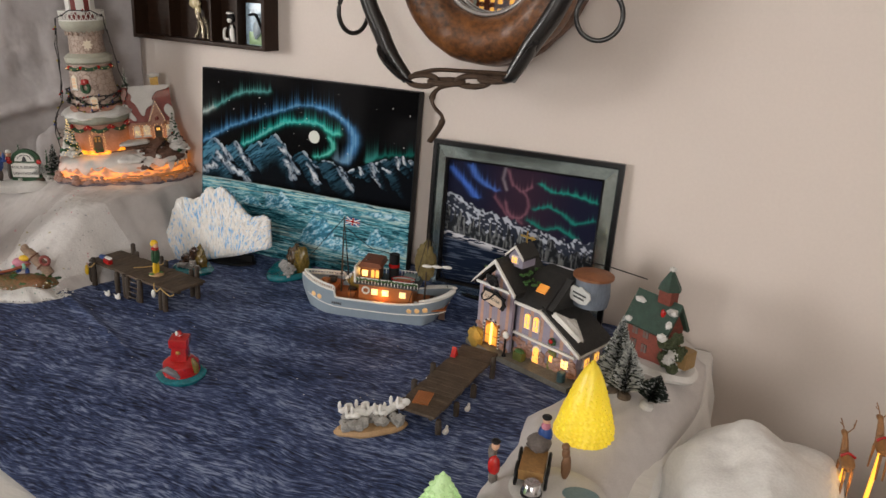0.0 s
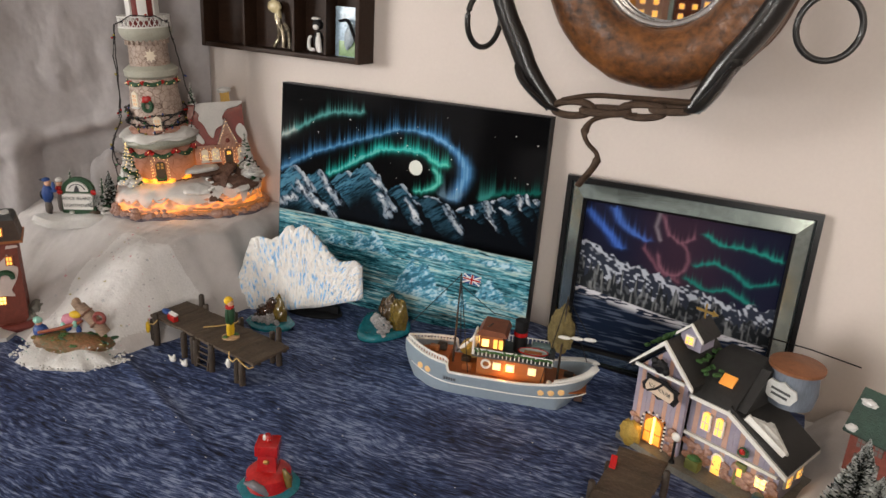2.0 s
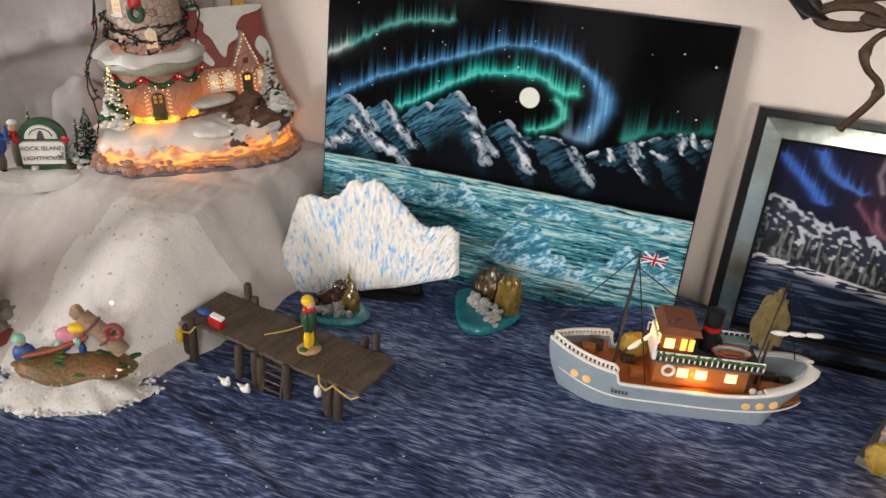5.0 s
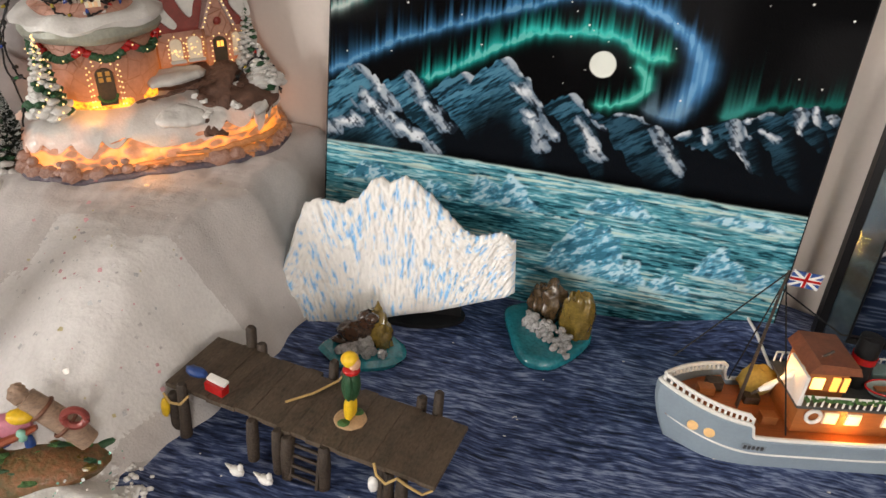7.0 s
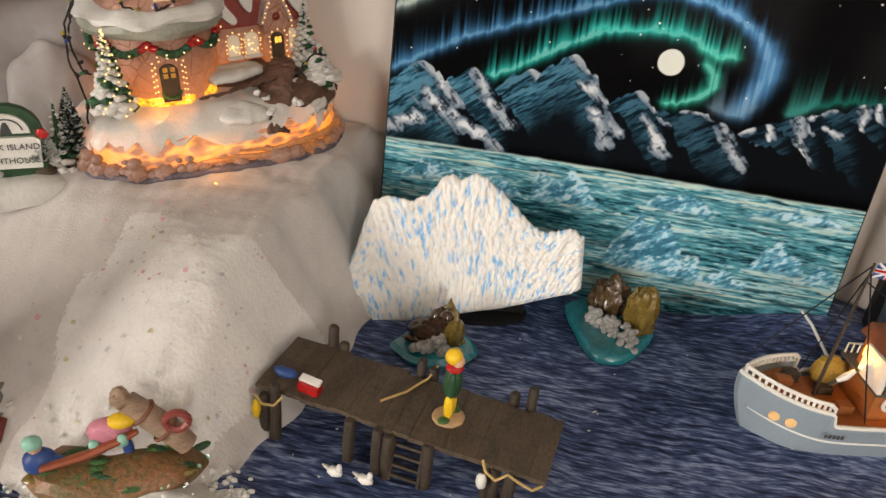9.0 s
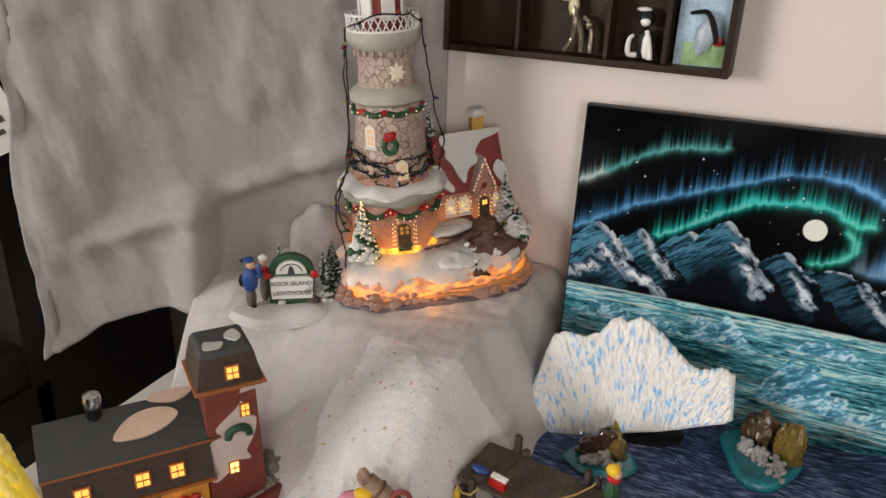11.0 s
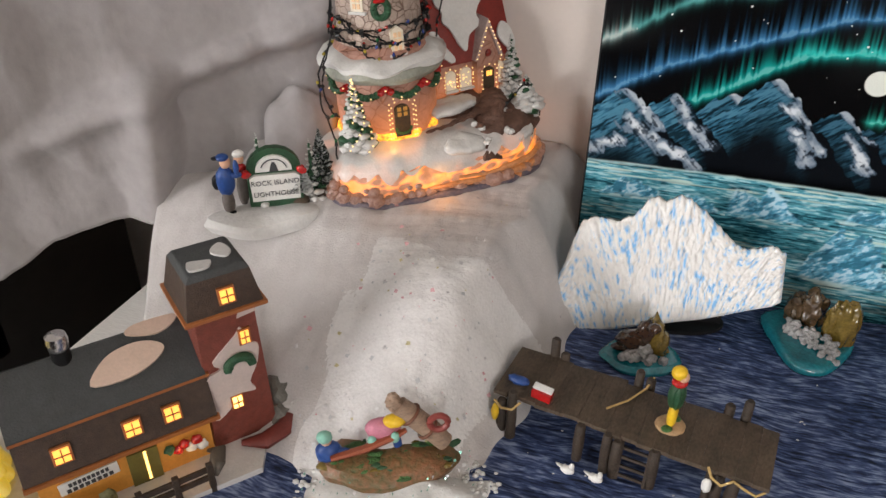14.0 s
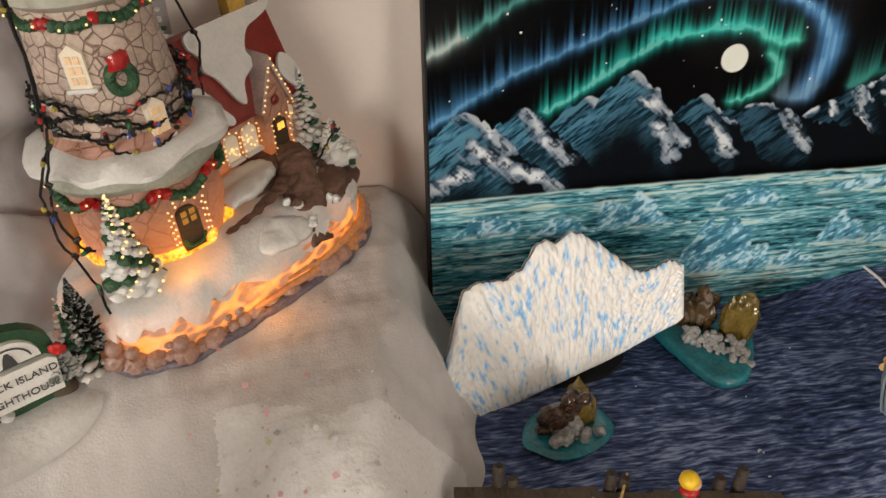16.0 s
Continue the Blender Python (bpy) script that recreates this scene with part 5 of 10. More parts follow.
def snow_patch(name, outline, z0, z1, label, fall=0.0, seed=0):
    """A ragged, lumpy sheet of painted snow; fall is how steeply it drops towards the front."""
    b = Mesh()
    o = rounded(outline, 6)
    cx_ = sum(x for x, _ in o) / len(o)
    cy_ = sum(y for _, y in o) / len(o)
    rows_ = []
    for k_, e_ in ((1.0, 0.0), (1.01, 0.45), (0.95, 0.8), (0.84, 1.0), (0.62, 1.1), (0.35, 1.1), (0.1, 1.1)):
        ring = []
        for i, (x, y) in enumerate(o):
            r_ = k_ * (1 + 0.16 * noise.noise(Vector((i * 0.55, seed, 0))) * k_)
            px, py = cx_ + (x - cx_) * r_, cy_ + (y - cy_) * r_
            ring.append(b.bm.verts.new((px, py, z0 + (z1 - z0) * e_ + fall * (py - cy_) + 0.0022 * e_ * noise.noise(Vector((px * 90, py * 90, seed))))))
        rows_.append(ring)
    for p_, q_ in zip(rows_, rows_[1:]):
        for i in range(len(o)):
            b.bm.faces.new((p_[i], p_[(i + 1) % len(o)], q_[(i + 1) % len(o)], q_[i]))
    b.bm.faces.new(rows_[-1])
    b.bm.faces.new(list(reversed(rows_[0])))
    return part(name, b, SNOW, lh, label, angle=180)


# stone slope, path and snow before the cottage
ter = Mesh()
lumpy(ter, (0.066, 0.046, 0.062), (0.070, 0.038, 0.026), wob=0.10)
lumpy(ter, (0.086, 0.010, 0.052), (0.050, 0.040, 0.024), wob=0.12)
part("slope", ter, PATH_STONE, lh, "rough brown rocky slope")
pth = Mesh()
pth.tube(spline([(0.090, 0.038, 0.0895), (0.086, 0.020, 0.087), (0.072, 0.002, 0.080), (0.060, -0.014, 0.068), (0.054, -0.028, 0.052), (0.052, -0.037, 0.036)], 8), swell([0.010, 0.014, 0.016, 0.017, 0.016, 0.013], 8), 14, flat=0.25)
pth.tube(spline([(0.066, 0.006, 0.080), (0.042, -0.002, 0.079), (0.016, -0.005, 0.077), (-0.014, -0.006, 0.0745)], 8), swell([0.011, 0.008, 0.006, 0.003], 8), 10, flat=0.25)
bmesh.ops.subdivide_edges(pth.bm, edges=list(pth.bm.edges), cuts=1, use_grid_fill=True)
for v_ in pth.bm.verts:
    v_.co += noise.noise_vector(v_.co * 150) * 0.0024
part("path", pth, PATH_STONE, lh, "rough brown bark path winding to the doors")
snow_patch("terrace_snow", [(0.004, 0.008), (0.030, 0.004), (0.050, 0.012), (0.060, 0.016), (0.066, 0.030), (0.056, 0.042), (0.030, 0.046), (0.012, 0.036)], 0.082, 0.0890, "smooth snow terrace before the cottage windows", seed=1)
snow_patch("snow_drift", [(-0.004, -0.030), (0.014, -0.038), (0.034, -0.040), (0.046, -0.036), (0.044, -0.024), (0.036, -0.016), (0.022, -0.010), (0.006, -0.014)], 0.057, 0.0635, "ragged snow beside the path", 0.35, 2)
snow_patch("snow_drift", [(0.078, -0.028), (0.100, -0.030), (0.128, -0.012), (0.140, 0.012), (0.132, 0.034), (0.112, 0.030), (0.104, 0.012), (0.088, 0.000)], 0.058, 0.066, "ragged snow on the corner by the fir", 0.35, 3)
for i in range(16):
    q2 = random.Random(i + 400)
    ex, ey, ez = ((0.046, -0.034, 0.058), (0.046, -0.020, 0.072), (0.078, -0.024, 0.060), (0.092, 0.002, 0.072))[i % 4]
    part("crusted_edge", lumpy(Mesh(), (ex + q2.uniform(-0.004, 0.004), ey + q2.uniform(-0.008, 0.008), ez + q2.uniform(-0.004, 0.003)), (0.0042, 0.0036, 0.0036), wob=0.5, sub=2), (SNOW, PATH_STONE, SNOW)[i % 3], lh)

# round storey, ledge and tower
RK = 0.90


def turned(prof):
    return [(r * RK, z) for r, z in prof]


drum = Mesh()
drum.lathe(turned([(0.062, 0.060), (0.064, 0.095), (0.063, 0.137)]), (TX, TY, 0), 40)
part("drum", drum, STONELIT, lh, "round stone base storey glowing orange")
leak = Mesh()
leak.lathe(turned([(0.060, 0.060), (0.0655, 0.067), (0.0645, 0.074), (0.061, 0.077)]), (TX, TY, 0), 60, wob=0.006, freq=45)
part("lit_foot", leak, LEAK, lh, "bright emissive strip round the drum's foot")
ledge = Mesh()
ledge.lathe(turned([(0.062, 0.133), (0.072, 0.136), (0.076, 0.142), (0.074, 0.150), (0.058, 0.156)]), (TX, TY, 0), 44, wob=0.002, freq=40)
part("ledge", ledge, mat("sage_grey_ledge", (0.30, 0.31, 0.26), 0.45, var=0.25), lh, "sage-grey stone ledge")
ledge = Mesh()
ledge.lathe(turned([(0.058, 0.150), (0.072, 0.147), (0.0785, 0.149), (0.079, 0.154), (0.070, 0.161), (0.057, 0.164)]), (TX, TY, 0), 120, wob=0.011, freq=26)
part("ledge_snow", ledge, SNOW, lh, "lumpy snow lying on the ledge")
lip = Mesh()
lip.lathe(turned([(0.058, 0.154), (0.060, 0.165), (0.053, 0.172)]), (TX, TY, 0), 40)
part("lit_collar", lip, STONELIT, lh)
tow = Mesh()
tow.lathe(turned([(0.055, 0.158), (0.052, 0.192), (0.048, 0.230), (0.045, 0.262)]), (TX, TY, 0), 40)
tow.lathe(turned([(0.040, 0.276), (0.038, 0.300), (0.037, 0.330)]), (TX, TY, 0), 40)
part("tower", tow, STONE, lh, "tapering tower of pale rubble stone")
gal = Mesh()
gal.lathe(turned([(0.044, 0.256), (0.052, 0.262), (0.053, 0.272), (0.042, 0.280)]), (TX, TY, 0), 40)
gal.lathe(turned([(0.037, 0.322), (0.047, 0.330), (0.051, 0.338), (0.051, 0.346)]), (TX, TY, 0), 40)
part("gallery", gal, mat("sage_cream_trim", (0.42, 0.42, 0.35), 0.4, var=0.15), lh)
for i in range(22):
    a = 2 * math.pi * i / 22
    part("bracket", Mesh().box((0, 0, 0), (0.005, 0.005, 0.008), bev=0.001, m=pose(TX + RK * 0.040 * math.cos(a), TY + RK * 0.040 * math.sin(a), 0.321, 0, 0, math.degrees(a))), STONE, lh)
rl = Mesh()
for i in range(30):
    a = 2 * math.pi * i / 30
    b = 2 * math.pi * (i + 1) / 30
    p, q = Vector((TX + RK * 0.049 * math.cos(a), TY + RK * 0.049 * math.sin(a), 0.346)), Vector((TX + RK * 0.049 * math.cos(b), TY + RK * 0.049 * math.sin(b), 0.346))
    up = Vector((0, 0, 0.018))
    rl.cyl(p, q + up, 0.0009, seg=5)
    rl.cyl(q, p + up, 0.0009, seg=5)
for z in (0.347, 0.365):
    rl.tube([(TX + RK * 0.049 * math.cos(2 * math.pi * i / 40), TY + RK * 0.049 * math.sin(2 * math.pi * i / 40), z) for i in range(40)], 0.0015, 6, closed=True)
part("railing", rl, WHITE, lh, "white crossed gallery railing")
DARKRED = mat("dark_red_lantern_paint", (0.17, 0.020, 0.016), 0.35, var=0.3, scale=90, coat=0.2)
lan = Mesh()
lan.lathe(turned([(0.030, 0.346), (0.030, 0.405)]), (TX, TY, 0), 12)
lroom = part("lantern_room", lan, DARKRED, lh, "dark red lantern room with white glazing")
for i in range(6):
    a = 2 * math.pi * (i + 0.5) / 6
    part("glazing", Mesh().box((0, 0, 0), (0.004, 0.016, 0.040), bev=0.001, m=pose(TX + RK * 0.029 * math.cos(a), TY + RK * 0.029 * math.sin(a), 0.378, 0, 0, math.degrees(a))), WHITE, lroom)
rf = Mesh()
rf.lathe(turned([(0.040, 0.405), (0.040, 0.410), (0.026, 0.430), (0.006, 0.442), (0.003, 0.455)]), (TX, TY, 0), 28)
part("lantern_roof", rf, REDROOF, lh)


# doors, windows and tiny bulbs
def bulbs(b, pts, r=0.0013, k=0):
    for p in pts:
        b.blob(p, (r, r, r), k, 1, 0.0)


def arch_line(w, h, n):
    """Points up one side of a round-headed opening, over, and down."""
    out = []
    for i in range(n):
        s = i / (n - 1)
        if s < 0.36:
            out.append((-w, h * s / 0.36))
        elif s > 0.64:
            out.append((w, h * (1 - s) / 0.36))
        else:
            a = math.pi * (1 - (s - 0.36) / 0.28)
            out.append((w * math.cos(a), h + w * 0.75 * math.sin(a)))
    return out


def arch_outline(w, h):
    return [(-w, 0), (w, 0), (w, h)] + [(w * math.cos(radians(a)), h + w * 0.8 * math.sin(radians(a))) for a in range(20, 180, 20)] + [(-w, h)]


DIMPANE = mat("dim_gold_pane", (0.30, 0.17, 0.04), 0.4, var=0.6, scale=300, emit=(1.0, 0.45, 0.06), power=0.25)
DOOR_A = -97
ang = radians(DOOR_A)
dm2 = pose(TX + RK * 0.0645 * math.cos(ang), TY + RK * 0.0645 * math.sin(ang), 0.074, 0, 0, DOOR_A + 90)
dr = Mesh()
dr.prism(arch_outline(0.0085, 0.030), -0.003, 0.002, 0, "xz", dm2)
door = part("door", dr, mat("dark_brown_arched_door", (0.060, 0.038, 0.018), 0.5, var=0.4), lh, "dark brown arched door with lit panes")
for x, z in ((-0.0035, 0.026), (0.0035, 0.026), (-0.0035, 0.032), (0.0035, 0.032)):
    part("pane", Mesh().box((x, -0.0035, z), (0.0042, 0.001, 0.0042), m=dm2), DIMPANE, door)
sw = Mesh()
for i in range(10):
    sw.blob(tuple(dm2 @ Vector((0.0085 * math.cos(math.pi * (1 + i / 9)), -0.0045, 0.010 + 0.006 * math.sin(math.pi * (1 + i / 9))))), (0.0018, 0.0014, 0.0018), 0, 1, 0.4)
part("swag", sw, GREENBR, door, "green swag across the door")
bb = Mesh()
pts = []
for x, z in arch_line(0.0125, 0.034, 17) + arch_line(0.0152, 0.036, 19):
    pts.append(dm2 @ Vector((x, -0.004, z)))
bulbs(bb, pts, 0.0010, 0)
tagged(part("door_light", bb, BULB, lh, "two rows of tiny lit bulbs round the door"), kind="stuff")


def garland(b, z, r, sag, n, a0=-200, a1=20):
    for i in range(n):
        s = i / (n - 1)
        a = radians(a0 + (a1 - a0) * s)
        w = abs(math.sin(s * math.pi * 5))
        b.blob((TX + r * math.cos(a), TY + r * math.sin(a), z - sag * w), (0.0046, 0.0036, 0.0036), 1 if 0.93 < abs(math.cos(s * math.pi * 5)) and 0.05 < s < 0.95 else 0, 2, 0.5, 5)
        if i % 3 == 0:
            b.blob((TX + (r + 0.005) * math.cos(a), TY + (r + 0.005) * math.sin(a), z - sag * w), (0.0010, 0.0010, 0.0010), 2, 1, 0.0)


gl = Mesh()
garland(gl, 0.130, 0.0605, 0.010, 46)
garland(gl, 0.252, 0.0425, 0.004, 34)
tagged(part("garland", gl, [GREEN, RED, BULB], lh, "green garland with red bows and pin lights"), kind="stuff")
WR_A = -108
wm = pose(TX + RK * 0.0490 * math.cos(radians(WR_A)), TY + RK * 0.0490 * math.sin(radians(WR_A)), 0.215, 0, 0, WR_A + 90)
wr = Mesh()
wr.tube([wm @ Vector((0.0075 * math.cos(a), -0.002, 0.009 * math.sin(a) - 0.004)) for a in [2 * math.pi * i / 16 for i in range(16)]], 0.004, 7, 0, closed=True)
wreath = part("wreath", wr, GREEN, lh, "green wreath with a red bow")
part("bow", Mesh().blob(tuple(wm @ Vector((0, -0.004, 0.008))), (0.008, 0.004, 0.008), 0, 2, 0.5, 5), RED, wreath, "red bow")
for ad, z, r in ((-140, 0.222, 0.0478), (-92, 0.178, 0.0545), (-85, 0.298, 0.0385)):
    w = pose(TX + RK * r * math.cos(radians(ad)), TY + RK * r * math.sin(radians(ad)), z, 0, 0, ad + 90)
    if z > 0.28:
        star = [((0.011 if i % 2 == 0 else 0.006) * math.cos(math.pi * i / 8), (0.012 if i % 2 == 0 else 0.007) * math.sin(math.pi * i / 8)) for i in range(16)]
        part("snowflake", Mesh().prism(star, -0.0025, 0.004, 0, "xz", w), PALEWIN, lh, "pale snowflake emblem")
        continue
    tw = part("tower_window", Mesh().prism([(-0.007, -0.014), (0.007, -0.014), (0.007, 0.010), (0, 0.016), (-0.007, 0.010)], -0.0025, 0.004, 0, "xz", w), PALEWIN, lh, "pale shuttered tower window")
    part("sill", Mesh().box((0, -0.001, -0.015), (0.020, 0.006, 0.003), bev=0.0005, m=w), SNOW, tw)
    for x in (-0.0025, 0.0025):
        for z_ in (-0.008, -0.001, 0.006):
            part("pane", Mesh().box((x, -0.003, z_), (0.0034, 0.001, 0.005), m=w), BULBPANE, tw)

# cottage: wall, roof, gable porch, windows
CX0, CX1, CY0 = 0.026, 0.119, 0.047
# The wall's inner light is emission in STONELIT.
part("cottage_wall", Mesh().box(((CX0 + CX1) / 2, CY0 + 0.021, 0.096), (CX1 - CX0, 0.042, 0.076)), STONELIT, lh, "pinkish stone cottage wall with an emissive glow")
cr = Mesh()
cr.prism([(CY0 - 0.009, 0.126), (CY0 - 0.009, 0.130), (CY0 + 0.020, 0.198), (CY0 + 0.027, 0.199), (CY0 + 0.046, 0.130), (CY0 + 0.044, 0.126)], CX0 - 0.005, CX1 + 0.005, 0, "yz")
roof_ = part("cottage_roof", cr, REDROOF, lh, "steep dark red roof patched with snow")
slope_m = Matrix.Translation((0, CY0 - 0.0105, 0.130)) @ Matrix.Rotation(math.atan2(0.068, 0.029), 4, "X")
for k_, pts in enumerate(([(0.040, 0.076), (0.036, 0.066), (0.042, 0.056), (0.040, 0.046), (0.048, 0.036), (0.056, 0.016), (0.063, 0.010), (0.070, 0.026), (0.086, 0.036), (0.084, 0.048), (0.094, 0.062), (0.108, 0.066), (0.120, 0.070), (0.122, 0.077), (0.070, 0.0775)],
                         [(0.020, 0.036), (0.024, 0.018), (0.040, 0.000), (0.046, 0.004), (0.038, 0.018), (0.030, 0.036)],
                         [(0.106, 0.020), (0.117, 0.002), (0.126, 0.006), (0.124, 0.024), (0.114, 0.034)])):
    o_ = rounded(pts, 5)
    b = Mesh()
    b.prism(o_, 0.0008, 0.0042, 0, "xy", slope_m)
    part("roof_snow", b, SNOW, roof_, "ragged snow lying on the red tiles")
GXm, GYf = 0.088, 0.034
gb = Mesh()
gb.prism([(GXm - 0.014, 0.064), (GXm + 0.014, 0.064), (GXm + 0.014, 0.132), (GXm, 0.166), (GXm - 0.014, 0.132)], GYf, CY0 + 0.004, 0)
gable = part("gable", gb, STONELIT, lh, "pointed porch gable of pink stone with an emissive glow")
for sgn in (-1, 1):
    part("bargeboard", Mesh().prism([(GXm, 0.166), (GXm, 0.174), (GXm + sgn * 0.019, 0.128), (GXm + sgn * 0.015, 0.128)], GYf - 0.004, CY0 + 0.010, 0), mat("frosted_mauve_bargeboard", (0.40, 0.30, 0.28), 0.4, var=0.3), gable, "frosted mauve bargeboard")
part("red_medallion", Mesh().blob((GXm, GYf - 0.002, 0.134), (0.004, 0.002, 0.0045), 0, 2, 0.2), REDROOF, gable)
cdm = pose(GXm, GYf - 0.0005, 0.086)
cd = part("cottage_door", Mesh().prism(arch_outline(0.0070, 0.026), -0.002, 0.002, 0, "xz", cdm), bpy.data.materials["dark_brown_arched_door"], lh, "brown arched cottage door with a lit pane")
for x in (-0.002, 0.002):
    part("pane", Mesh().box((x, -0.0025, 0.024), (0.003, 0.001, 0.006), m=cdm), WINDOW, cd)
pts = []
for x, w_ in ((0.044, 0.0062), (0.064, 0.0072), (0.1105, 0.0050)):
    wmx = pose(x, CY0 - 0.001, 0.094)
    win_ = part("cottage_window", Mesh().prism(arch_outline(w_, 0.018), -0.002, 0.002, 0, "xz", wmx), PALEWIN, lh, "pale arched window sparkling with bulbs")
    part("sill", Mesh().box((0, -0.003, -0.001), (w_ * 2.6, 0.005, 0.003), bev=0.0006, m=wmx), SNOW, win_)
    for qx, qz in arch_line(w_ + 0.002, 0.019, 13):
        pts.append(wmx @ Vector((qx, -0.003, qz)))
    for k_ in range(9):
        q2 = random.Random(k_ + int(x * 1000))
        pts.append(wmx @ Vector((q2.uniform(-w_, w_) * 0.8, -0.003, q2.uniform(0.002, 0.020))))
for qx, qz in arch_line(0.0098, 0.028, 15):
    pts.append(cdm @ Vector((qx, -0.003, qz)))
for i in range(9):
    s = i / 8
    pts += [Vector((GXm - 0.0165 * (1 - s), GYf - 0.005, 0.130 + 0.040 * s)), Vector((GXm + 0.0165 * (1 - s), GYf - 0.005, 0.130 + 0.040 * s))]
cb = Mesh()
jit = random.Random(77)
bulbs(cb, [(p.x + jit.uniform(-0.0010, 0.0010), p.y, p.z + jit.uniform(-0.0010, 0.0010)) for p in pts], 0.0010)
tagged(part("cottage_light", cb, BULB, lh, "tiny lit bulbs round the cottage windows"), kind="stuff")
cm = part("chimney", Mesh().box((0.094, CY0 + 0.022, 0.206), (0.017, 0.012, 0.034), 0, bev=0.001), mat("yellow_brick", (0.52, 0.31, 0.06), 0.5, var=0.3), lh, "yellow chimney capped with snow")
part("cap_snow", Mesh().blob((0.094, CY0 + 0.022, 0.224), (0.013, 0.010, 0.006), 0, 3, 0.3), SNOW, cm)


def snowy_fir(b, c, h, r, n, seed, lit=0):
    q = random.Random(seed)
    for i in range(n):
        s = i / n
        a = i * 2.4
        rr = r * (1 - s) * q.uniform(0.75, 1.0)
        p = (c[0] + rr * math.cos(a), c[1] + rr * math.sin(a), c[2] + h * s)
        z = r * 0.42 * (1.1 - s) * q.uniform(0.7, 1.25)
        b.blob(p, (z, z, z * 0.62), 1 if q.random() < (0.66 if lit else 0.84) else 0, 2, 0.45, 4)
        if lit and i % 2 == 0:
            b.blob((p[0] + 0.3 * z, p[1] - z, p[2]), (0.0012, 0.0012, 0.0012), 2, 1, 0)
    b.cyl((c[0], c[1], c[2] - 0.006), (c[0], c[1], c[2] + h * 0.9), r * 0.3, 0.001, 8, 0)


for at, h_, r_, n_, seed_, lit_, label_ in (((-0.092, 0.004, 0.074), 0.078, 0.017, 110, 3, 1, "snow-laden fir with tiny lit bulbs"), ((0.120, 0.034, 0.072), 0.078, 0.015, 100, 8, 0, "snow-laden green fir beside the cottage"), ((0.124, 0.008, 0.066), 0.042, 0.018, 70, 5, 0, "low bush buried in snow beside the path"), ((0.034, 0.088, 0.130), 0.112, 0.018, 60, 9, 0, "tall snowy fir behind the tower")):
    ft = Mesh()
    snowy_fir(ft, at, h_, r_, n_, seed_, lit_)
    part("lit_fir" if lit_ else "snowy_fir", ft, [GREEN, SNOW, BULB] if lit_ else [GREEN, SNOW], lh, label_)

# wire of unlit fairy lights
SOCKET = mat("black_bulb_socket", (0.012, 0.012, 0.012), 0.35, var=0.2)
GLASSBULB = [mat("clear_red_bulb", (0.40, 0.02, 0.015), 0.12, var=0.1, coat=0.5), mat("clear_green_bulb", (0.03, 0.16, 0.06), 0.12, var=0.1, coat=0.5), mat("clear_yellow_bulb", (0.42, 0.34, 0.05), 0.12, var=0.1, coat=0.5), mat("clear_blue_bulb", (0.03, 0.06, 0.26), 0.12, var=0.1, coat=0.5)]
wire = Mesh()
bul = Mesh()


def strand(pts, seed, every=6):
    q = random.Random(seed)
    fine = []
    for a, b in zip(pts, pts[1:]):
        for i in range(5):
            fine.append(Vector(a).lerp(Vector(b), i / 5) + Vector((q.uniform(-1, 1), q.uniform(-1, 1), q.uniform(-1, 1))) * 0.0010)
    fine.append(Vector(pts[-1]))
    wire.tube(fine, 0.0010, 5)
    for p in fine[2::every]:
        d = Vector((q.uniform(-1, 1), q.uniform(-1, 0.4), q.uniform(-1, 1))).normalized()
        bul.tube([p - d * 0.001, p + d * 0.0036], [0.0020, 0.0018], 7, 0)
        if q.random() < 0.62:
            bul.tube([p + d * 0.0036, p + d * 0.0056, p + d * 0.0074], [0.0017, 0.0016, 0.0004], 7, q.choice((1, 1, 2, 3, 3, 4)))


for turn in range(5):
    pts = []
    for i in range(25):
        a = radians(-205 + 230 * i / 24)
        r = 0.0520 + 0.003 * math.sin(i * 1.7 + turn)
        pts.append((TX + r * math.cos(a), TY + r * math.sin(a), 0.164 + 0.006 * turn + 0.006 * math.sin(i * 0.5 + turn * 2) + 0.014 * abs(math.cos(a)) ** 2))
    strand(pts, 40 + turn, 9)
for k_, sd_ in ((0.0, 61), (0.004, 66)):
    strand([(TX - 0.050, TY - 0.01, 0.352), (TX - 0.055 - k_, TY - 0.02, 0.300), (TX - 0.058, TY - 0.022, 0.240), (TX - 0.062 - k_, TY - 0.022, 0.190)], sd_)
strand([(TX - 0.062, TY - 0.022, 0.190), (TX - 0.076, TY - 0.026, 0.162), (TX - 0.084, TY - 0.030, 0.140), (TX - 0.080, TY - 0.040, 0.112), (TX - 0.074, TY - 0.046, 0.108)], 67, 4)
strand([(TX - 0.064, TY - 0.020, 0.184), (TX - 0.082, TY - 0.020, 0.150), (TX - 0.088, TY - 0.030, 0.120), (TX - 0.082, TY - 0.042, 0.085), (TX - 0.088, TY - 0.062, 0.068)], 68, 5)
strand([(TX + 0.040, TY - 0.026, 0.350), (TX + 0.050, TY - 0.02, 0.290), (TX + 0.056, TY - 0.02, 0.240), (TX + 0.068, TY - 0.02, 0.200), (TX + 0.060, TY - 0.02, 0.178), (TX + 0.056, TY - 0.025, 0.164)], 62)
strand([(TX - 0.048, TY - 0.012, 0.352), (TX - 0.02, TY - 0.046, 0.368), (TX + 0.02, TY - 0.046, 0.366), (TX + 0.042, TY - 0.026, 0.352)], 63)
strand([(0.124, 0.030, 0.098), (0.136, 0.026, 0.090), (0.142, 0.016, 0.070), (0.140, 0.002, 0.054)], 64)
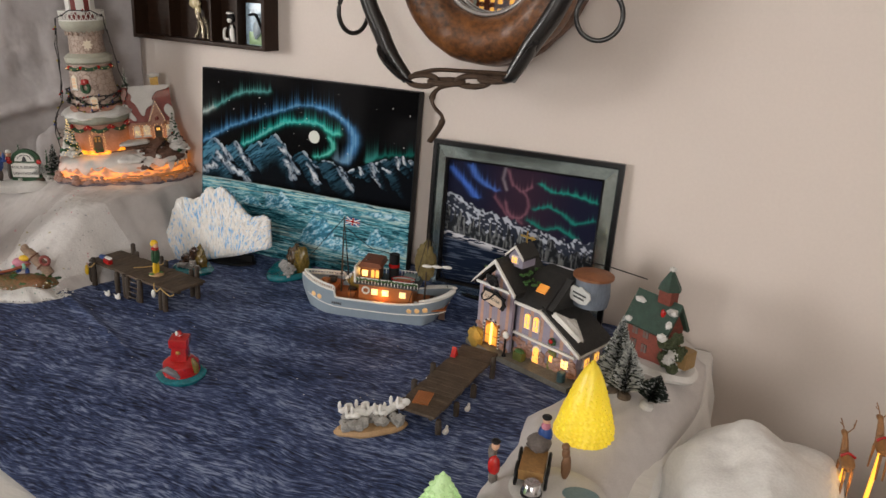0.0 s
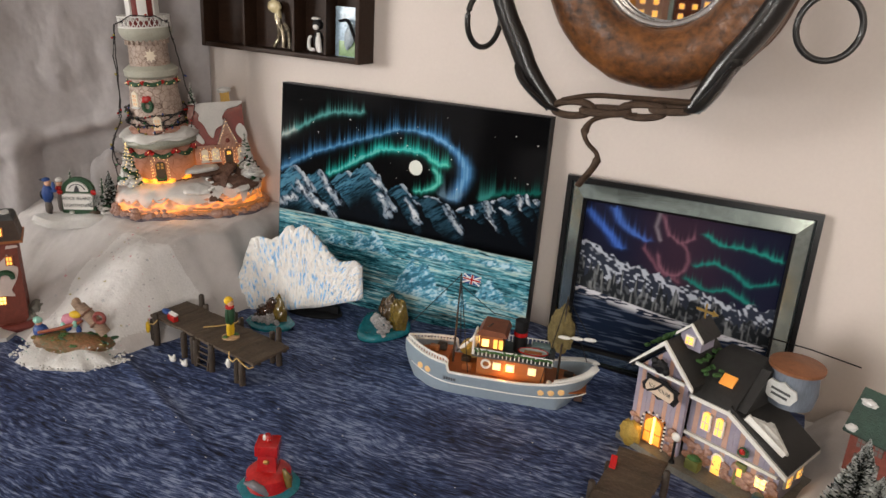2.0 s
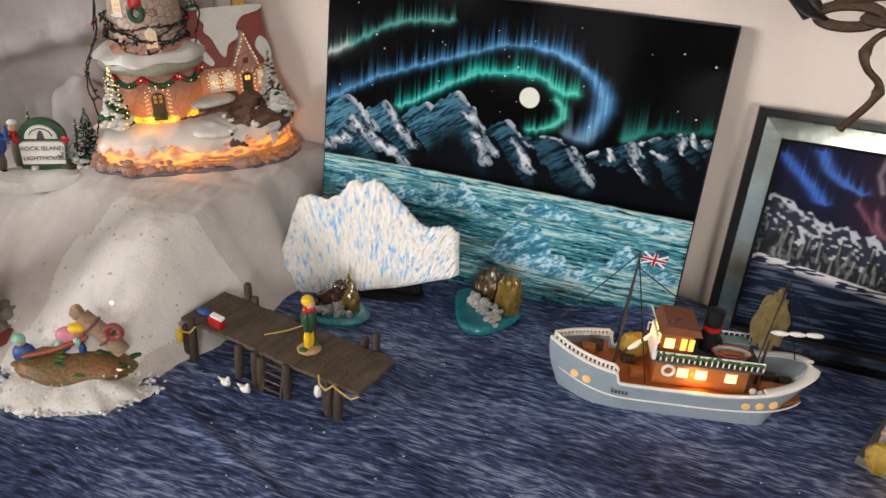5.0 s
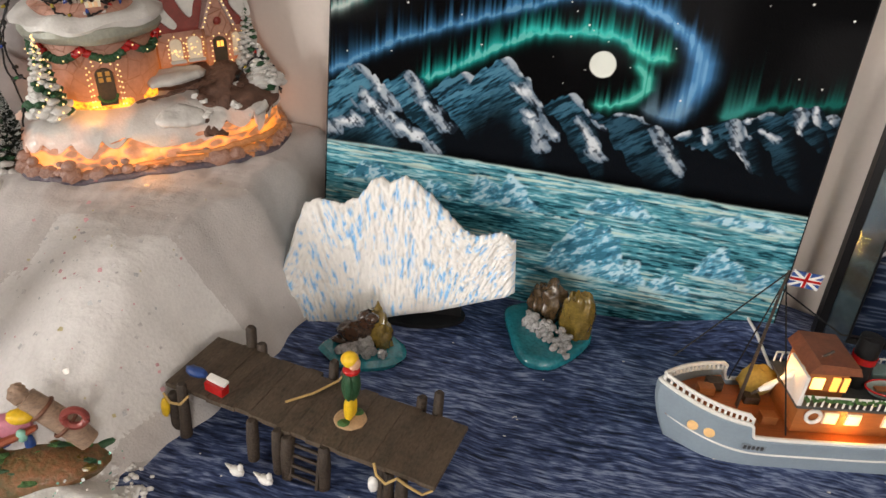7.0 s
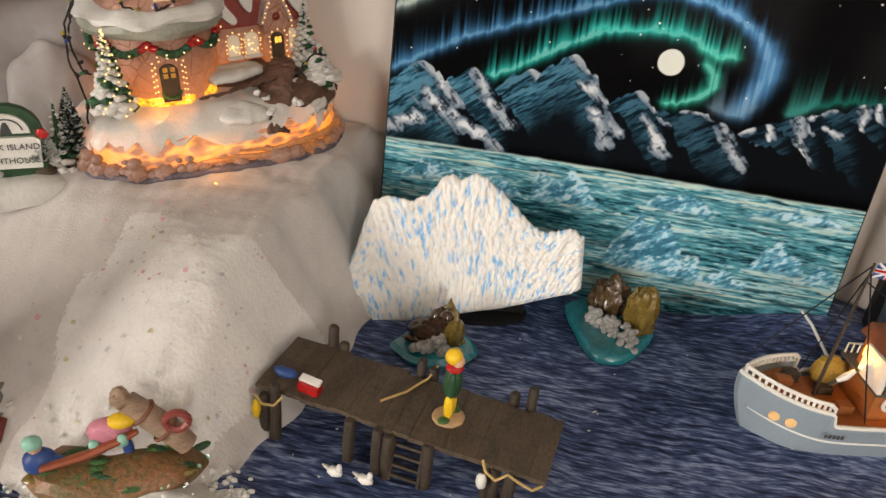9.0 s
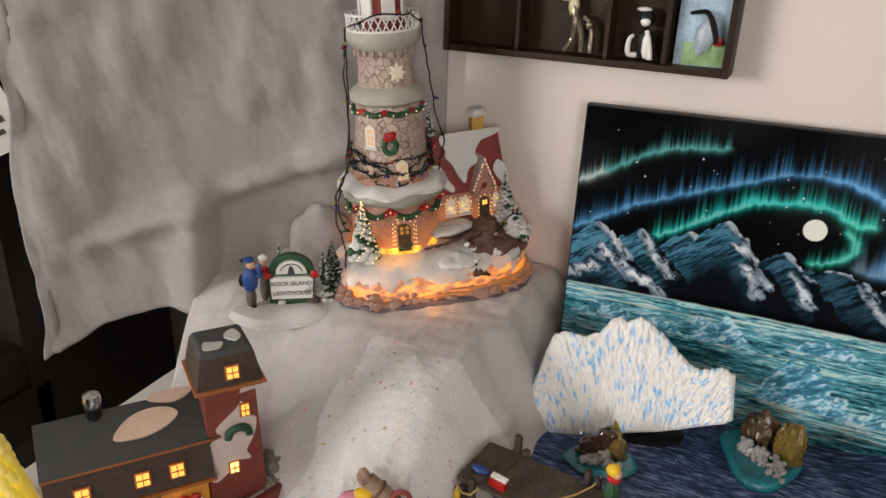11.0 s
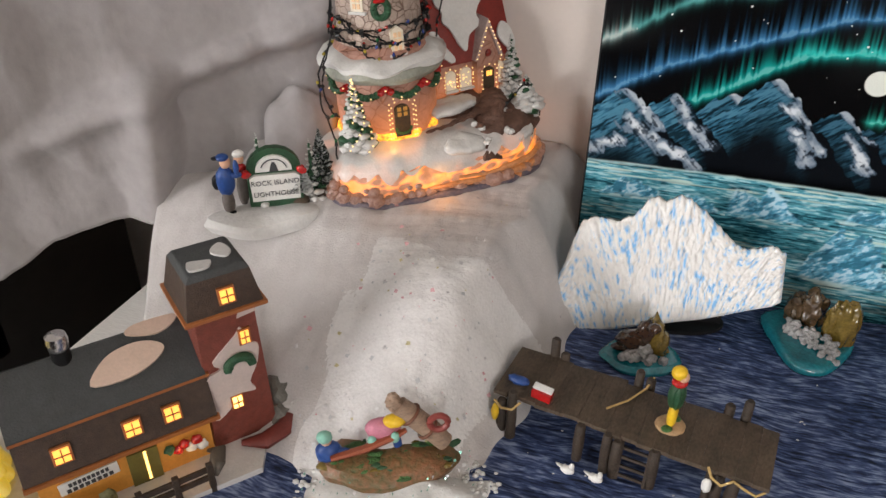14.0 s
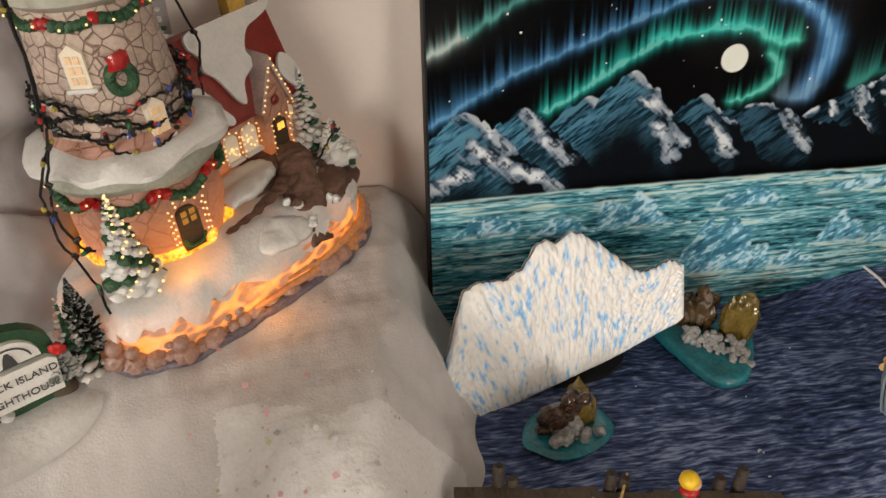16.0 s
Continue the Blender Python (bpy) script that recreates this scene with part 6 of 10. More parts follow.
strand([(0.092, 0.004, 0.074), (0.098, -0.006, 0.092), (0.112, -0.006, 0.102), (0.126, 0.002, 0.096)], 65, 4)
wrn = part("light_wire", wire, BLACK, lh, "thin black wire wound round the tower")
tagged(part("wire_bulb", bul, [SOCKET] + GLASSBULB, wrn, "small unlit coloured bulbs in black sockets"), kind="stuff")
glow("lighthouse_glow", LH @ Vector((-0.02, -0.050, 0.030)), 0.018, (1.0, 0.36, 0.06))
glow("drum_glow", LH @ Vector((TX - 0.026, TY - 0.074, 0.082)), 0.017, (1.0, 0.42, 0.08), 0.004)

# its back is flat against the wall
inv = LH.inverted()
for ob in lh.children_recursive:
    for v_ in ob.data.vertices:
        w_ = LH @ v_.co
        if w_.y > wall_y(w_.x) - 0.003:
            v_.co = inv @ Vector((w_.x, wall_y(w_.x) - 0.003, w_.z))


def fancy_text(body, size, m, material, parent, name="lettering", label=""):
    cu = bpy.data.curves.new(name, "FONT")
    cu.body, cu.size, cu.align_x, cu.align_y, cu.extrude = body, size, "CENTER", "CENTER", 0.0002
    tmp = bpy.data.objects.new(name, cu)
    scene.collection.objects.link(tmp)
    bpy.context.view_layer.update()
    me = bpy.data.meshes.new_from_object(tmp.evaluated_get(bpy.context.evaluated_depsgraph_get()))
    bpy.data.objects.remove(tmp)
    me.name = name
    me.materials.clear()
    me.materials.append(material)
    ob = new(name, me)
    ob.parent = parent
    ob.matrix_local = m
    if label:
        ob["label"] = label
    return ob


SG = pose(-1.410, 1.298, on_mound(-1.410, 1.298) - 0.001, 0, 0, 32) @ Matrix.Diagonal((1.2, 1.2, 1.2, 1))
sg = thing("lighthouse_sign", "snowy white lighthouse name board in a green arched frame", "sign", SG)
part("snow_base", Mesh().lathe([(0.048, -0.004), (0.052, 0.003), (0.048, 0.009), (0.034, 0.0115), (0.01, 0.012)], (-0.012, -0.010, 0), 36, wob=0.004, freq=26, squash=0.46), BATTING, sg, "thick smooth white snow base")
fg = Mesh()
arch = [(-0.024, 0.008), (0.024, 0.008), (0.024, 0.045)] + [(0.024 * math.cos(radians(a)), 0.045 + 0.022 * math.sin(radians(a))) for a in range(20, 180, 20)] + [(-0.024, 0.045)]
fg.prism(arch, 0.000, 0.008, 0)
part("green_frame", fg, GREEN, sg)
sb2 = Mesh()
sb2.prism([(-0.021, 0.018), (0.021, 0.018), (0.022, 0.040), (0.018, 0.043), (-0.018, 0.043), (-0.022, 0.040)], -0.004, 0.0, 0)
sb2.prism([(0.016 * math.cos(radians(a)), 0.046 + 0.015 * math.sin(radians(a))) for a in range(0, 181, 15)], -0.003, 0.0, 0)
brd = part("board", sb2, WHITE, sg)
face_m = Matrix.Translation((0, -0.0046, 0)) @ pose(0, 0, 0, 90, 0, 0)
fancy_text("ROCK ISLAND", 0.0066, Matrix.Translation((0, -0.0044, 0.0355)) @ pose(0, 0, 0, 90, 0, 0), INK, brd)
fancy_text("LIGHTHOUSE", 0.0066, Matrix.Translation((0, -0.0044, 0.0245)) @ pose(0, 0, 0, 90, 0, 0), INK, brd)
emb = Mesh()
emb.prism([(-0.004, 0.046), (0.004, 0.046), (0.0025, 0.052), (0.001, 0.055), (-0.001, 0.055), (-0.0025, 0.052)], -0.0037, -0.003)
emb.tube([(0.0115 * math.cos(radians(a)), -0.0034, 0.047 + 0.0105 * math.sin(radians(a))) for a in range(10, 175, 15)], 0.0006, 5)
part("emblem", emb, INK, brd)
for sx in (-1, 1):
    bw2 = Mesh()
    bw2.blob((sx * 0.024, -0.004, 0.046), (0.0045, 0.0025, 0.004), 0, 2, 0.5, 5)
    part("bow", bw2, RED, sg, "red bow on the frame")
for x, h in ((-0.012, 0.072), (0.033, 0.062), (0.040, 0.050)):
    f = Mesh()
    snowy_fir(f, (x, 0.010, 0.008), h, 0.010, 34, int(h * 1000))
    part("fir", f, [GREEN, SNOW], sg)


def figure(name, label, m, mats, shapes, category="figurine"):
    """A small painted figure as one plain mesh of rounded forms."""
    b = Mesh()
    for c, s, k in shapes:
        b.blob(c, s, k, 3, 0.08, 2.5)
    return solid(name, b, mats, label, category, m)


figure("postman_figurine", "small figure in a blue coat and cap", SG @ pose(-0.042, -0.004, 0.0085) @ Matrix.Diagonal((0.86, 0.86, 0.92, 1)), [BLUE, GREYCLOTH, SKIN, BLACK],
       [((0, 0, 0.014), (0.0065, 0.0055, 0.014), 1), ((0, 0, 0.036), (0.0095, 0.0075, 0.016), 0), ((0.010, -0.002, 0.042), (0.007, 0.003, 0.003), 0), ((0.002, 0, 0.055), (0.0055, 0.0055, 0.006), 2), ((0, 0, 0.0605), (0.0065, 0.0065, 0.0035), 0), ((0.002, -0.003, 0.002), (0.006, 0.006, 0.0025), 3), ((-0.009, 0.003, 0.034), (0.005, 0.004, 0.008), 3), ((0.012, -0.003, 0.050), (0.003, 0.003, 0.008), 0), ((-0.006, 0.0, 0.060), (0.005, 0.004, 0.0016), 3)])
figure("bystander_figurine", "small figure in grey with a red scarf", SG @ pose(-0.029, 0.010, 0.0085) @ Matrix.Diagonal((0.86, 0.86, 0.92, 1)), [GREYCLOTH, RED, WHITE, SKIN],
       [((0, 0, 0.018), (0.006, 0.005, 0.018), 0), ((0, -0.002, 0.041), (0.007, 0.005, 0.006), 1), ((0, 0, 0.050), (0.005, 0.005, 0.005), 3), ((0, 0, 0.056), (0.006, 0.005, 0.004), 2)])


def bottle_brush(name, label, m, h, r, n, seed, frost=0.25):
    """A bristle tree: twisted wire with rings of fine needles."""
    q = random.Random(seed)
    ob = thing(name, label, "bottle-brush tree", m)
    b = Mesh()
    for i in range(n):
        s = (i + 0.5) / n
        a = q.uniform(0, 6.283)
        rr = r * (1.02 - s) * q.uniform(0.8, 1.08)
        base = Vector((0, 0, 0.012 + (h - 0.014) * s))
        tip = base + Vector((rr * math.cos(a), rr * math.sin(a), rr * 0.45 + 0.002))
        tw_ = q.uniform(0, 3.14)
        d = (Vector((-math.sin(a), math.cos(a), 0)) * math.cos(tw_) + Vector((0, 0, 1)) * math.sin(tw_)) * 0.0011
        midp = base.lerp(tip, 0.58)
        b.quad(base - d, base + d, midp + d, midp - d, 0)
        b.quad(midp - d, midp + d, tip + d * 0.9, tip - d * 0.9, 1 if q.random() < frost * 2 else 0)
    part("bristles", b, [BRISTLE, FROST], ob, "dark bristles with frosted tips")
    part("wire_stem", Mesh().cyl((0, 0, 0.002), (0, 0, h), 0.0016, 0.0008, 8), BLACK, ob)
    part("wooden_foot", Mesh().lathe([(0.010, 0), (0.010, 0.006), (0.006, 0.010)], seg=14), SNOW if frost < 0.2 else PIER, ob)
    return ob


bottle_brush("bottle_brush_tree", "small dark bottle-brush tree standing on the felt", pose(-1.376, 1.340, on_mound(-1.376, 1.340) - 0.002), 0.080, 0.018, 1500, 2, 0.22)
bottle_brush("bottle_brush_tree", "small frosted grey bottle-brush tree by the sign", pose(-1.392, 1.316, on_mound(-1.392, 1.316) - 0.002), 0.050, 0.017, 900, 3, 0.5)

# flakes of glitter
fl = Mesh()
q = random.Random(12)
for i in range(230):
    x, y = q.gauss(-1.22, 0.055), q.gauss(1.20, 0.08)
    if not (-1.42 < x < -1.09 and 1.03 < y < 1.38):
        continue
    z = on_mound(x, y)
    if z < 0.002:
        continue
    e = 0.004
    nx, ny = (on_mound(x - e, y) - on_mound(x + e, y)) / (2 * e), (on_mound(x, y - e) - on_mound(x, y + e)) / (2 * e)
    nrm = Vector((nx + q.uniform(-0.4, 0.4), ny + q.uniform(-0.4, 0.4), 1)).normalized()
    a = nrm.cross(Vector((q.uniform(-1, 1), q.uniform(-1, 1), 0.2))).normalized()
    b2 = nrm.cross(a)
    s = q.choice((0.0005, 0.0007, 0.0009, 0.0013, 0.0020))
    c = Vector((x, y, z + 0.0046))
    k = q.choice((0, 0, 0, 1, 1, 2, 3, 3, 3))
    j1, j2 = q.uniform(0.4, 1.3), q.uniform(0.4, 1.3)
    fl.quad(c - a * s * j1 - b2 * s, c + a * s - b2 * s * j2, c + a * s * j2 + b2 * s, c - a * s + b2 * s * j1, k)
solid("glitter_flakes", fl, [FLAKE, mat("pink_flakes", (0.72, 0.42, 0.45), 0.15, metal=0.15), mat("gold_flakes", (0.60, 0.54, 0.32), 0.15, metal=0.15), mat("silver_flakes", (0.85, 0.87, 0.9), 0.08, metal=0.4)], "scattered iridescent glitter flakes on the felt", "glitter", kind="stuff")

# ---- on the sea ----


def iceberg_color(u, v):
    p = u + 0.5 * (u - 0.5) * (1 - v)
    st = grain(p, v, 78, 12, 101) * 0.46 + grain(p, v, 150, 26, 102) * 0.32 + grain(u, v, 6, 5, 104) * 0.22
    c = blend(np.tile(np.array([0.80, 0.79, 0.77]), (len(u), 1)), (0.52, 0.68, 0.84), smooth(0.51, 0.62, st) * 0.9)
    c = blend(c, (0.22, 0.50, 0.82), smooth(0.625, 0.70, st) * 0.95)
    c = blend(c, (0.86, 0.85, 0.83), smooth(0.58, 0.70, grain(p, v, 110, 16, 105)) * 0.8)
    return blend(c, (0.62, 0.60, 0.57), smooth(0.75, 0.95, grain(u, v, 30, 30, 103)) * 0.4)


IBX = [0, 0.037, 0.087, 0.125, 0.187, 0.24, 0.286, 0.36, 0.41, 0.45, 0.485, 0.547, 0.61, 0.66, 0.76, 0.81, 0.88, 0.96, 1.0]
IBT = [0.35, 0.49, 0.68, 0.80, 0.835, 0.825, 0.81, 0.855, 0.95, 0.97, 0.935, 0.985, 0.915, 0.855, 0.69, 0.625, 0.615, 0.63, 0.58]
IBB = [0.06, 0.01, 0.00, 0.000, 0.01, 0.018, 0.026, 0.045, 0.055, 0.062, 0.072, 0.088, 0.10, 0.112, 0.145, 0.165, 0.19, 0.215, 0.25]


def iceberg_side(sgn):
    def place(u, v):
        top = np.interp(u, IBX, IBT) + 0.020 * (grain(u, u * 0, 46, 1, 110) - 0.5) + 0.012 * (grain(u, u * 0, 120, 1, 111) - 0.5)
        low = np.interp(u, IBX, IBB)
        t = low + v * (top - low)
        edge = np.minimum(np.minimum(u, 1 - u) * 0.255, np.minimum(v, 1 - v) * (top - low) * 0.19)
        puff = np.sqrt(np.clip(edge / 0.007, 0, 1)) * 0.0055 + (0.0027 * (grain(u + 0.5 * (u - 0.5) * (1 - v), v, 60, 9, 107) - 0.5) + 0.0022 * (grain(u + 0.5 * (u - 0.5) * (1 - v), v, 130, 30, 108) - 0.5)) * smooth(0.0, 0.006, edge)
        return np.stack([(u - 0.5) * 0.242, sgn * (0.0015 + puff), t * 0.168], 1)
    return place


ib = thing("iceberg_cutout", "white iceberg cut-out daubed with blue strokes on a dark stand", "iceberg", pose(-0.985, 1.384, 0.002, -9, -5.5, 9))
for sgn in (-1, 1):
    me = grid_mesh("slab", 240, 130, iceberg_side(sgn), BERGPAINT, iceberg_color)
    s = new("front_face" if sgn < 0 else "back_face", me)
    s.parent = ib
st = Mesh()
st.lathe([(0.055, 0), (0.055, 0.004), (0.045, 0.006)], (0, 0, 0), 30, squash=0.5)
st.box((0, 0.0, 0.012), (0.10, 0.012, 0.014), bev=0.002)
solid("iceberg_stand", st, BLACK, "flat black oval stand under the iceberg", "stand", pose(-0.975, 1.412, 0.002, 0, 0, 9))


def seal_rock(name, label, m, spin):
    ob = thing(name, label, "resin rock", m)
    part("water_base", Mesh().lathe([(0.040, 0), (0.043, 0.005), (0.038, 0.010), (0.028, 0.011)], (0, 0, 0), 32, wob=0.003, freq=40, squash=0.72), TEAL, ob, "glossy teal resin water")
    b = Mesh()
    for i in range(40):
        q2 = random.Random(i + spin)
        b.blob((q2.uniform(-0.022, 0.022), q2.uniform(-0.020, 0.008), 0.012 + q2.uniform(0, 0.007)), (0.005, 0.005, 0.005), 0, 2, 0.5, 5)
    part("foam", b, FOAM, ob, "pale crusty sea foam")
    b = Mesh()
    b.blob((0.010, 0.008, 0.022), (0.013, 0.011, 0.030), 0, 3, 0.35, 3.0)
    b.blob((0.018, 0.004, 0.018), (0.010, 0.010, 0.020), 0, 3, 0.35, 3.0)
    part("rock", b, OLIVE, ob, "glossy olive-brown rock")
    b = Mesh()
    b.blob((-0.010, 0.004, 0.022), (0.018, 0.012, 0.013), 0, 3, 0.2, 2.5)
    b.blob((0.002, 0.002, 0.036), (0.010, 0.008, 0.015), 0, 3, 0.2, 2.5)
    b.blob((0.008, -0.006, 0.047), (0.007, 0.006, 0.006), 0, 3, 0.2, 2.5)
    b.blob((-0.022, 0.0, 0.015), (0.010, 0.006, 0.004), 0, 3, 0.2, 2.5)
    part("seal", b, SEALBR, ob, "glossy dark brown seal")
    return ob


seal_rock("seal_rock", "glossy resin rock with a brown seal in teal water", pose(-1.006, 1.328, 0.002, 0, 0, 10), 3)
sr = thing("sea_rock", "glossy resin sea rock ringed by teal water and foam", "resin rock", pose(-0.835, 1.412, 0.002))
wedge = rounded([(-0.046, 0.028), (-0.036, -0.010), (-0.022, -0.046), (-0.008, -0.057), (0.018, -0.052), (0.044, -0.014), (0.050, 0.010), (0.035, 0.040), (0.0, 0.056), (-0.032, 0.046)], 4)
b = Mesh()
rows_ = [[b.bm.verts.new((x * k_ + 0.0012 * noise.noise(Vector((x * 90, y * 90, 3))), y * k_ + 0.0012 * noise.noise(Vector((x * 90, y * 90, 8))), z_ + 0.0016 * noise.noise(Vector((x * 70, y * 70, k_ * 9))) * (z_ > 0))) for x, y in wedge] for k_, z_ in ((0.97, 0.0), (1.0, 0.004), (0.98, 0.009), (0.90, 0.0115), (0.74, 0.010), (0.40, 0.010))]
for p_, q_ in zip(rows_, rows_[1:]):
    for k_ in range(len(p_)):
        b.bm.faces.new((p_[k_], p_[(k_ + 1) % len(p_)], q_[(k_ + 1) % len(p_)], q_[k_]))
b.bm.faces.new(rows_[-1])
b.bm.faces.new(list(reversed(rows_[0])))
part("water_base", b, TEAL, sr, "glossy teal resin water", angle=180)
b = Mesh()
for k_ in range(90):
    q2 = random.Random(k_ + 70)
    a_, c_ = q2.random(), q2.random()
    b.blob((-0.022 + 0.050 * a_, 0.016 - 0.030 * a_ - 0.030 * c_ * (0.4 + 0.6 * a_), 0.010 + 0.011 * (1 - c_)), (q2.uniform(0.0022, 0.0042),) * 3, 0, 2, 0.5, 5)
part("foam", b, FOAM, sr, "pale crusty sea foam")
b = Mesh()
b.blob((0.034, 0.002, 0.030), (0.014, 0.011, 0.034), 0, 4, 0.30, 2.2)
b.blob((0.024, 0.006, 0.030), (0.010, 0.010, 0.028), 0, 4, 0.30, 2.4)
part("rock", b, OLIVE, sr, "glossy olive-brown rock")
b = Mesh()
b.blob((0.004, 0.026, 0.026), (0.015, 0.012, 0.026), 0, 4, 0.30, 2.4)
b.blob((-0.010, 0.034, 0.022), (0.012, 0.011, 0.024), 0, 4, 0.30, 2.4)
b.blob((0.002, 0.030, 0.046), (0.007, 0.007, 0.011), 0, 3, 0.3, 3)
part("outcrop", b, ROCKBR, sr, "wet grey-brown outcrop")


def pier(name, label, m, length, width, height, posts, planks, shift=lambda x: 0.0):
    """A little plank jetty on piles; x runs along it."""
    ob = thing(name, label, "jetty", m)
    q3 = random.Random(length)
    step = length / planks
    for i in range(planks):
        b = Mesh()
        xp = -length / 2 + (i + 0.5) * step
        b.box((xp, shift(xp) + q3.uniform(-0.0012, 0.0012), height - 0.002 + q3.uniform(-0.0004, 0.0004)), (step * 0.995, width + q3.uniform(-0.002, 0.002), 0.004), bev=0.0003)
        part("plank", b, PIER, ob)
    for y in (-width * 0.36, width * 0.36):
        part("beam", Mesh().box((0, y, height - 0.0065), (length * 0.97, 0.005, 0.005), bev=0.0005), PILE, ob)
    for x, y, top in posts:
        b = Mesh()
        b.lathe([(0.0044, 0), (0.0047, height * 0.5), (0.0043, top), (0.0030, top + 0.0018)], (x, y, 0), 10, wob=0.0010, freq=120)
        part("jetty_post", b, PILE, ob)
    return ob


PM = pose(-1.006, 1.200, 0.001, 0, 0, -9.3) @ Matrix.Diagonal((1.06, 1.08, 1.08, 1))
JETTY_POSTS = [(-0.106, -0.036, 0.036), (-0.096, -0.038, 0.050), (-0.084, 0.036, 0.059), (-0.074, 0.036, 0.046), (-0.034, -0.036, 0.038), (-0.010, -0.038, 0.040), (-0.001, -0.040, 0.038), (0.029, -0.038, 0.040),
               (0.080, -0.036, 0.036), (0.091, -0.037, 0.036), (0.074, -0.030, 0.034), (0.088, 0.034, 0.058), (0.074, 0.034, 0.048), (-0.004, 0.034, 0.054), (0.006, 0.035, 0.048)]
jet = pier("fishing_jetty", "weathered brown plank jetty on short dark piles", PM, 0.232, 0.066, 0.042, JETTY_POSTS, 18, lambda x: 0.0 if x < -0.012 else -0.0045)
LADDER = Matrix.Translation((0.014, -0.043, 0.0)) @ Matrix.Rotation(radians(-9), 4, "X")
ladder = part("ladder", Mesh().box((-0.0115, 0, 0.020), (0.0026, 0.0026, 0.038), bev=0.0005, m=LADDER).box((0.0115, 0, 0.020), (0.0026, 0.0026, 0.038), bev=0.0005, m=LADDER), PILE, jet, "dark wooden boarding ladder")
for z in (0.006, 0.015, 0.024, 0.033):
    part("rung", Mesh().box((0, 0, z), (0.024, 0.0022, 0.0024), bev=0.0005, m=LADDER), PILE, ladder)
rp = Mesh()
rp.tube([(0.070, -0.040, 0.046), (0.074, -0.044, 0.040), (0.082, -0.045, 0.036), (0.090, -0.044, 0.044), (0.098, -0.042, 0.038), (0.108, -0.040, 0.033), (0.114, -0.036, 0.036)], 0.0011, 6)
part("rope", rp, ROPE, jet, "thin straw-coloured mooring rope")
part("rope", Mesh().tube([(-0.112, -0.040, 0.038), (-0.104, -0.043, 0.034), (-0.094, -0.043, 0.036), (-0.088, -0.040, 0.044)], 0.0011, 6), ROPE, jet)
rp = Mesh()
rp.tube([(-0.020, -0.012, 0.0435), (-0.006, 0.006, 0.0435), (0.004, 0.028, 0.0435), (0.008, 0.038, 0.05)], 0.0010, 6)
part("rope", rp, ROPE, jet)
fb = Mesh()
fb.blob((0.072, -0.044, 0.030), (0.004, 0.0035, 0.0075), 0, 2, 0.15)
part("float", fb, WHITE, jet, "small white float hung on the rope")
fb = Mesh()
fb.blob((-0.110, -0.042, 0.026), (0.0035, 0.0035, 0.010), 0, 2, 0.15)
part("float", fb, YELLOW, jet, "small yellow float hung on the rope")
for x, y in ((-0.036, -0.055), (-0.012, -0.053)):
    b = Mesh()
    b.blob((0, 0, 0.0040), (0.0062, 0.0038, 0.0040), 0, 3, 0.2)
    b.blob((0.0035, 0, 0.0090), (0.0022, 0.0020, 0.0034), 0, 3, 0.1)
    b.tube([(-0.003, 0, 0.005), (-0.008, 0, 0.0065), (-0.0105, 0, 0.0075)], [0.0030, 0.0018, 0.0006], 8, flat=0.5)
    solid("gull", b, WHITE, "tiny white gull resting by the jetty ladder", "bird", PM @ pose(x, y, 0), group="gulls by the jetty")
b = Mesh()
b.blob((0, 0, 0.004), (0.010, 0.005, 0.004), 0, 3, 0.2)
solid("blue_tackle", b, BLUE, "small blue tackle bundle on the planks", "tackle", PM @ pose(-0.099, -0.016, 0.042))
b = Mesh()
b.box((0, 0, 0.004), (0.018, 0.008, 0.008), 0, bev=0.001)
b.box((0, 0.004, 0.009), (0.018, 0.006, 0.0025), 1, bev=0.0008, m=pose(0, 0, 0, 15, 0, 0))
solid("tackle_box", b, [RED, WHITE], "tiny open red and white tackle box", "tackle box", PM @ pose(-0.074, -0.024, 0.042, 0, 0, -6))
figure("fisher_figurine", "small painted figure in green coat and yellow hat", PM @ pose(0.033, -0.006, 0.041, 0, 0, 40), [GREEN, YELLOW, RED, TAN, SKIN, GREENBR],
       [((0, 0, 0.002), (0.0125, 0.0120, 0.0032), 3), ((0.005, 0.004, 0.004), (0.006, 0.005, 0.0022), 5), ((-0.006, -0.005, 0.004), (0.005, 0.004, 0.0020), 5), ((0.0015, 0.0018, 0.014), (0.0040, 0.0040, 0.013), 1), ((-0.0015, -0.0018, 0.014), (0.0040, 0.0040, 0.013), 1),
        ((0, 0, 0.035), (0.0072, 0.0068, 0.0150), 0), ((-0.0030, -0.0056, 0.036), (0.0030, 0.0030, 0.0115), 0), ((0.0035, 0.0050, 0.036), (0.0030, 0.0030, 0.0115), 0), ((0.0, 0.0, 0.0485), (0.0066, 0.0062, 0.0040), 2), ((0.0015, -0.0010, 0.0545), (0.0048, 0.0048, 0.0050), 4), ((-0.0012, 0.0010, 0.0575), (0.0064, 0.0062, 0.0060), 1)])

# boat
BM = pose(-0.588, 1.331, 0.002, 0, 0, 12)
boat = thing("fishing_boat", "pale blue model fishing boat with lit orange cabin", "boat", BM)
BL, BWD = 0.286, 0.040


def half_beam(s):
    s = np.asarray(s, float)
    bow = 1 - np.clip(1 - s / 0.36, 0, 1) ** 2.6
    stern = np.sqrt(np.clip(1 - np.clip((s - 0.72) / 0.28, 0, 1) ** 2.6, 0, 1))
    return BWD * bow * stern + 0.0006


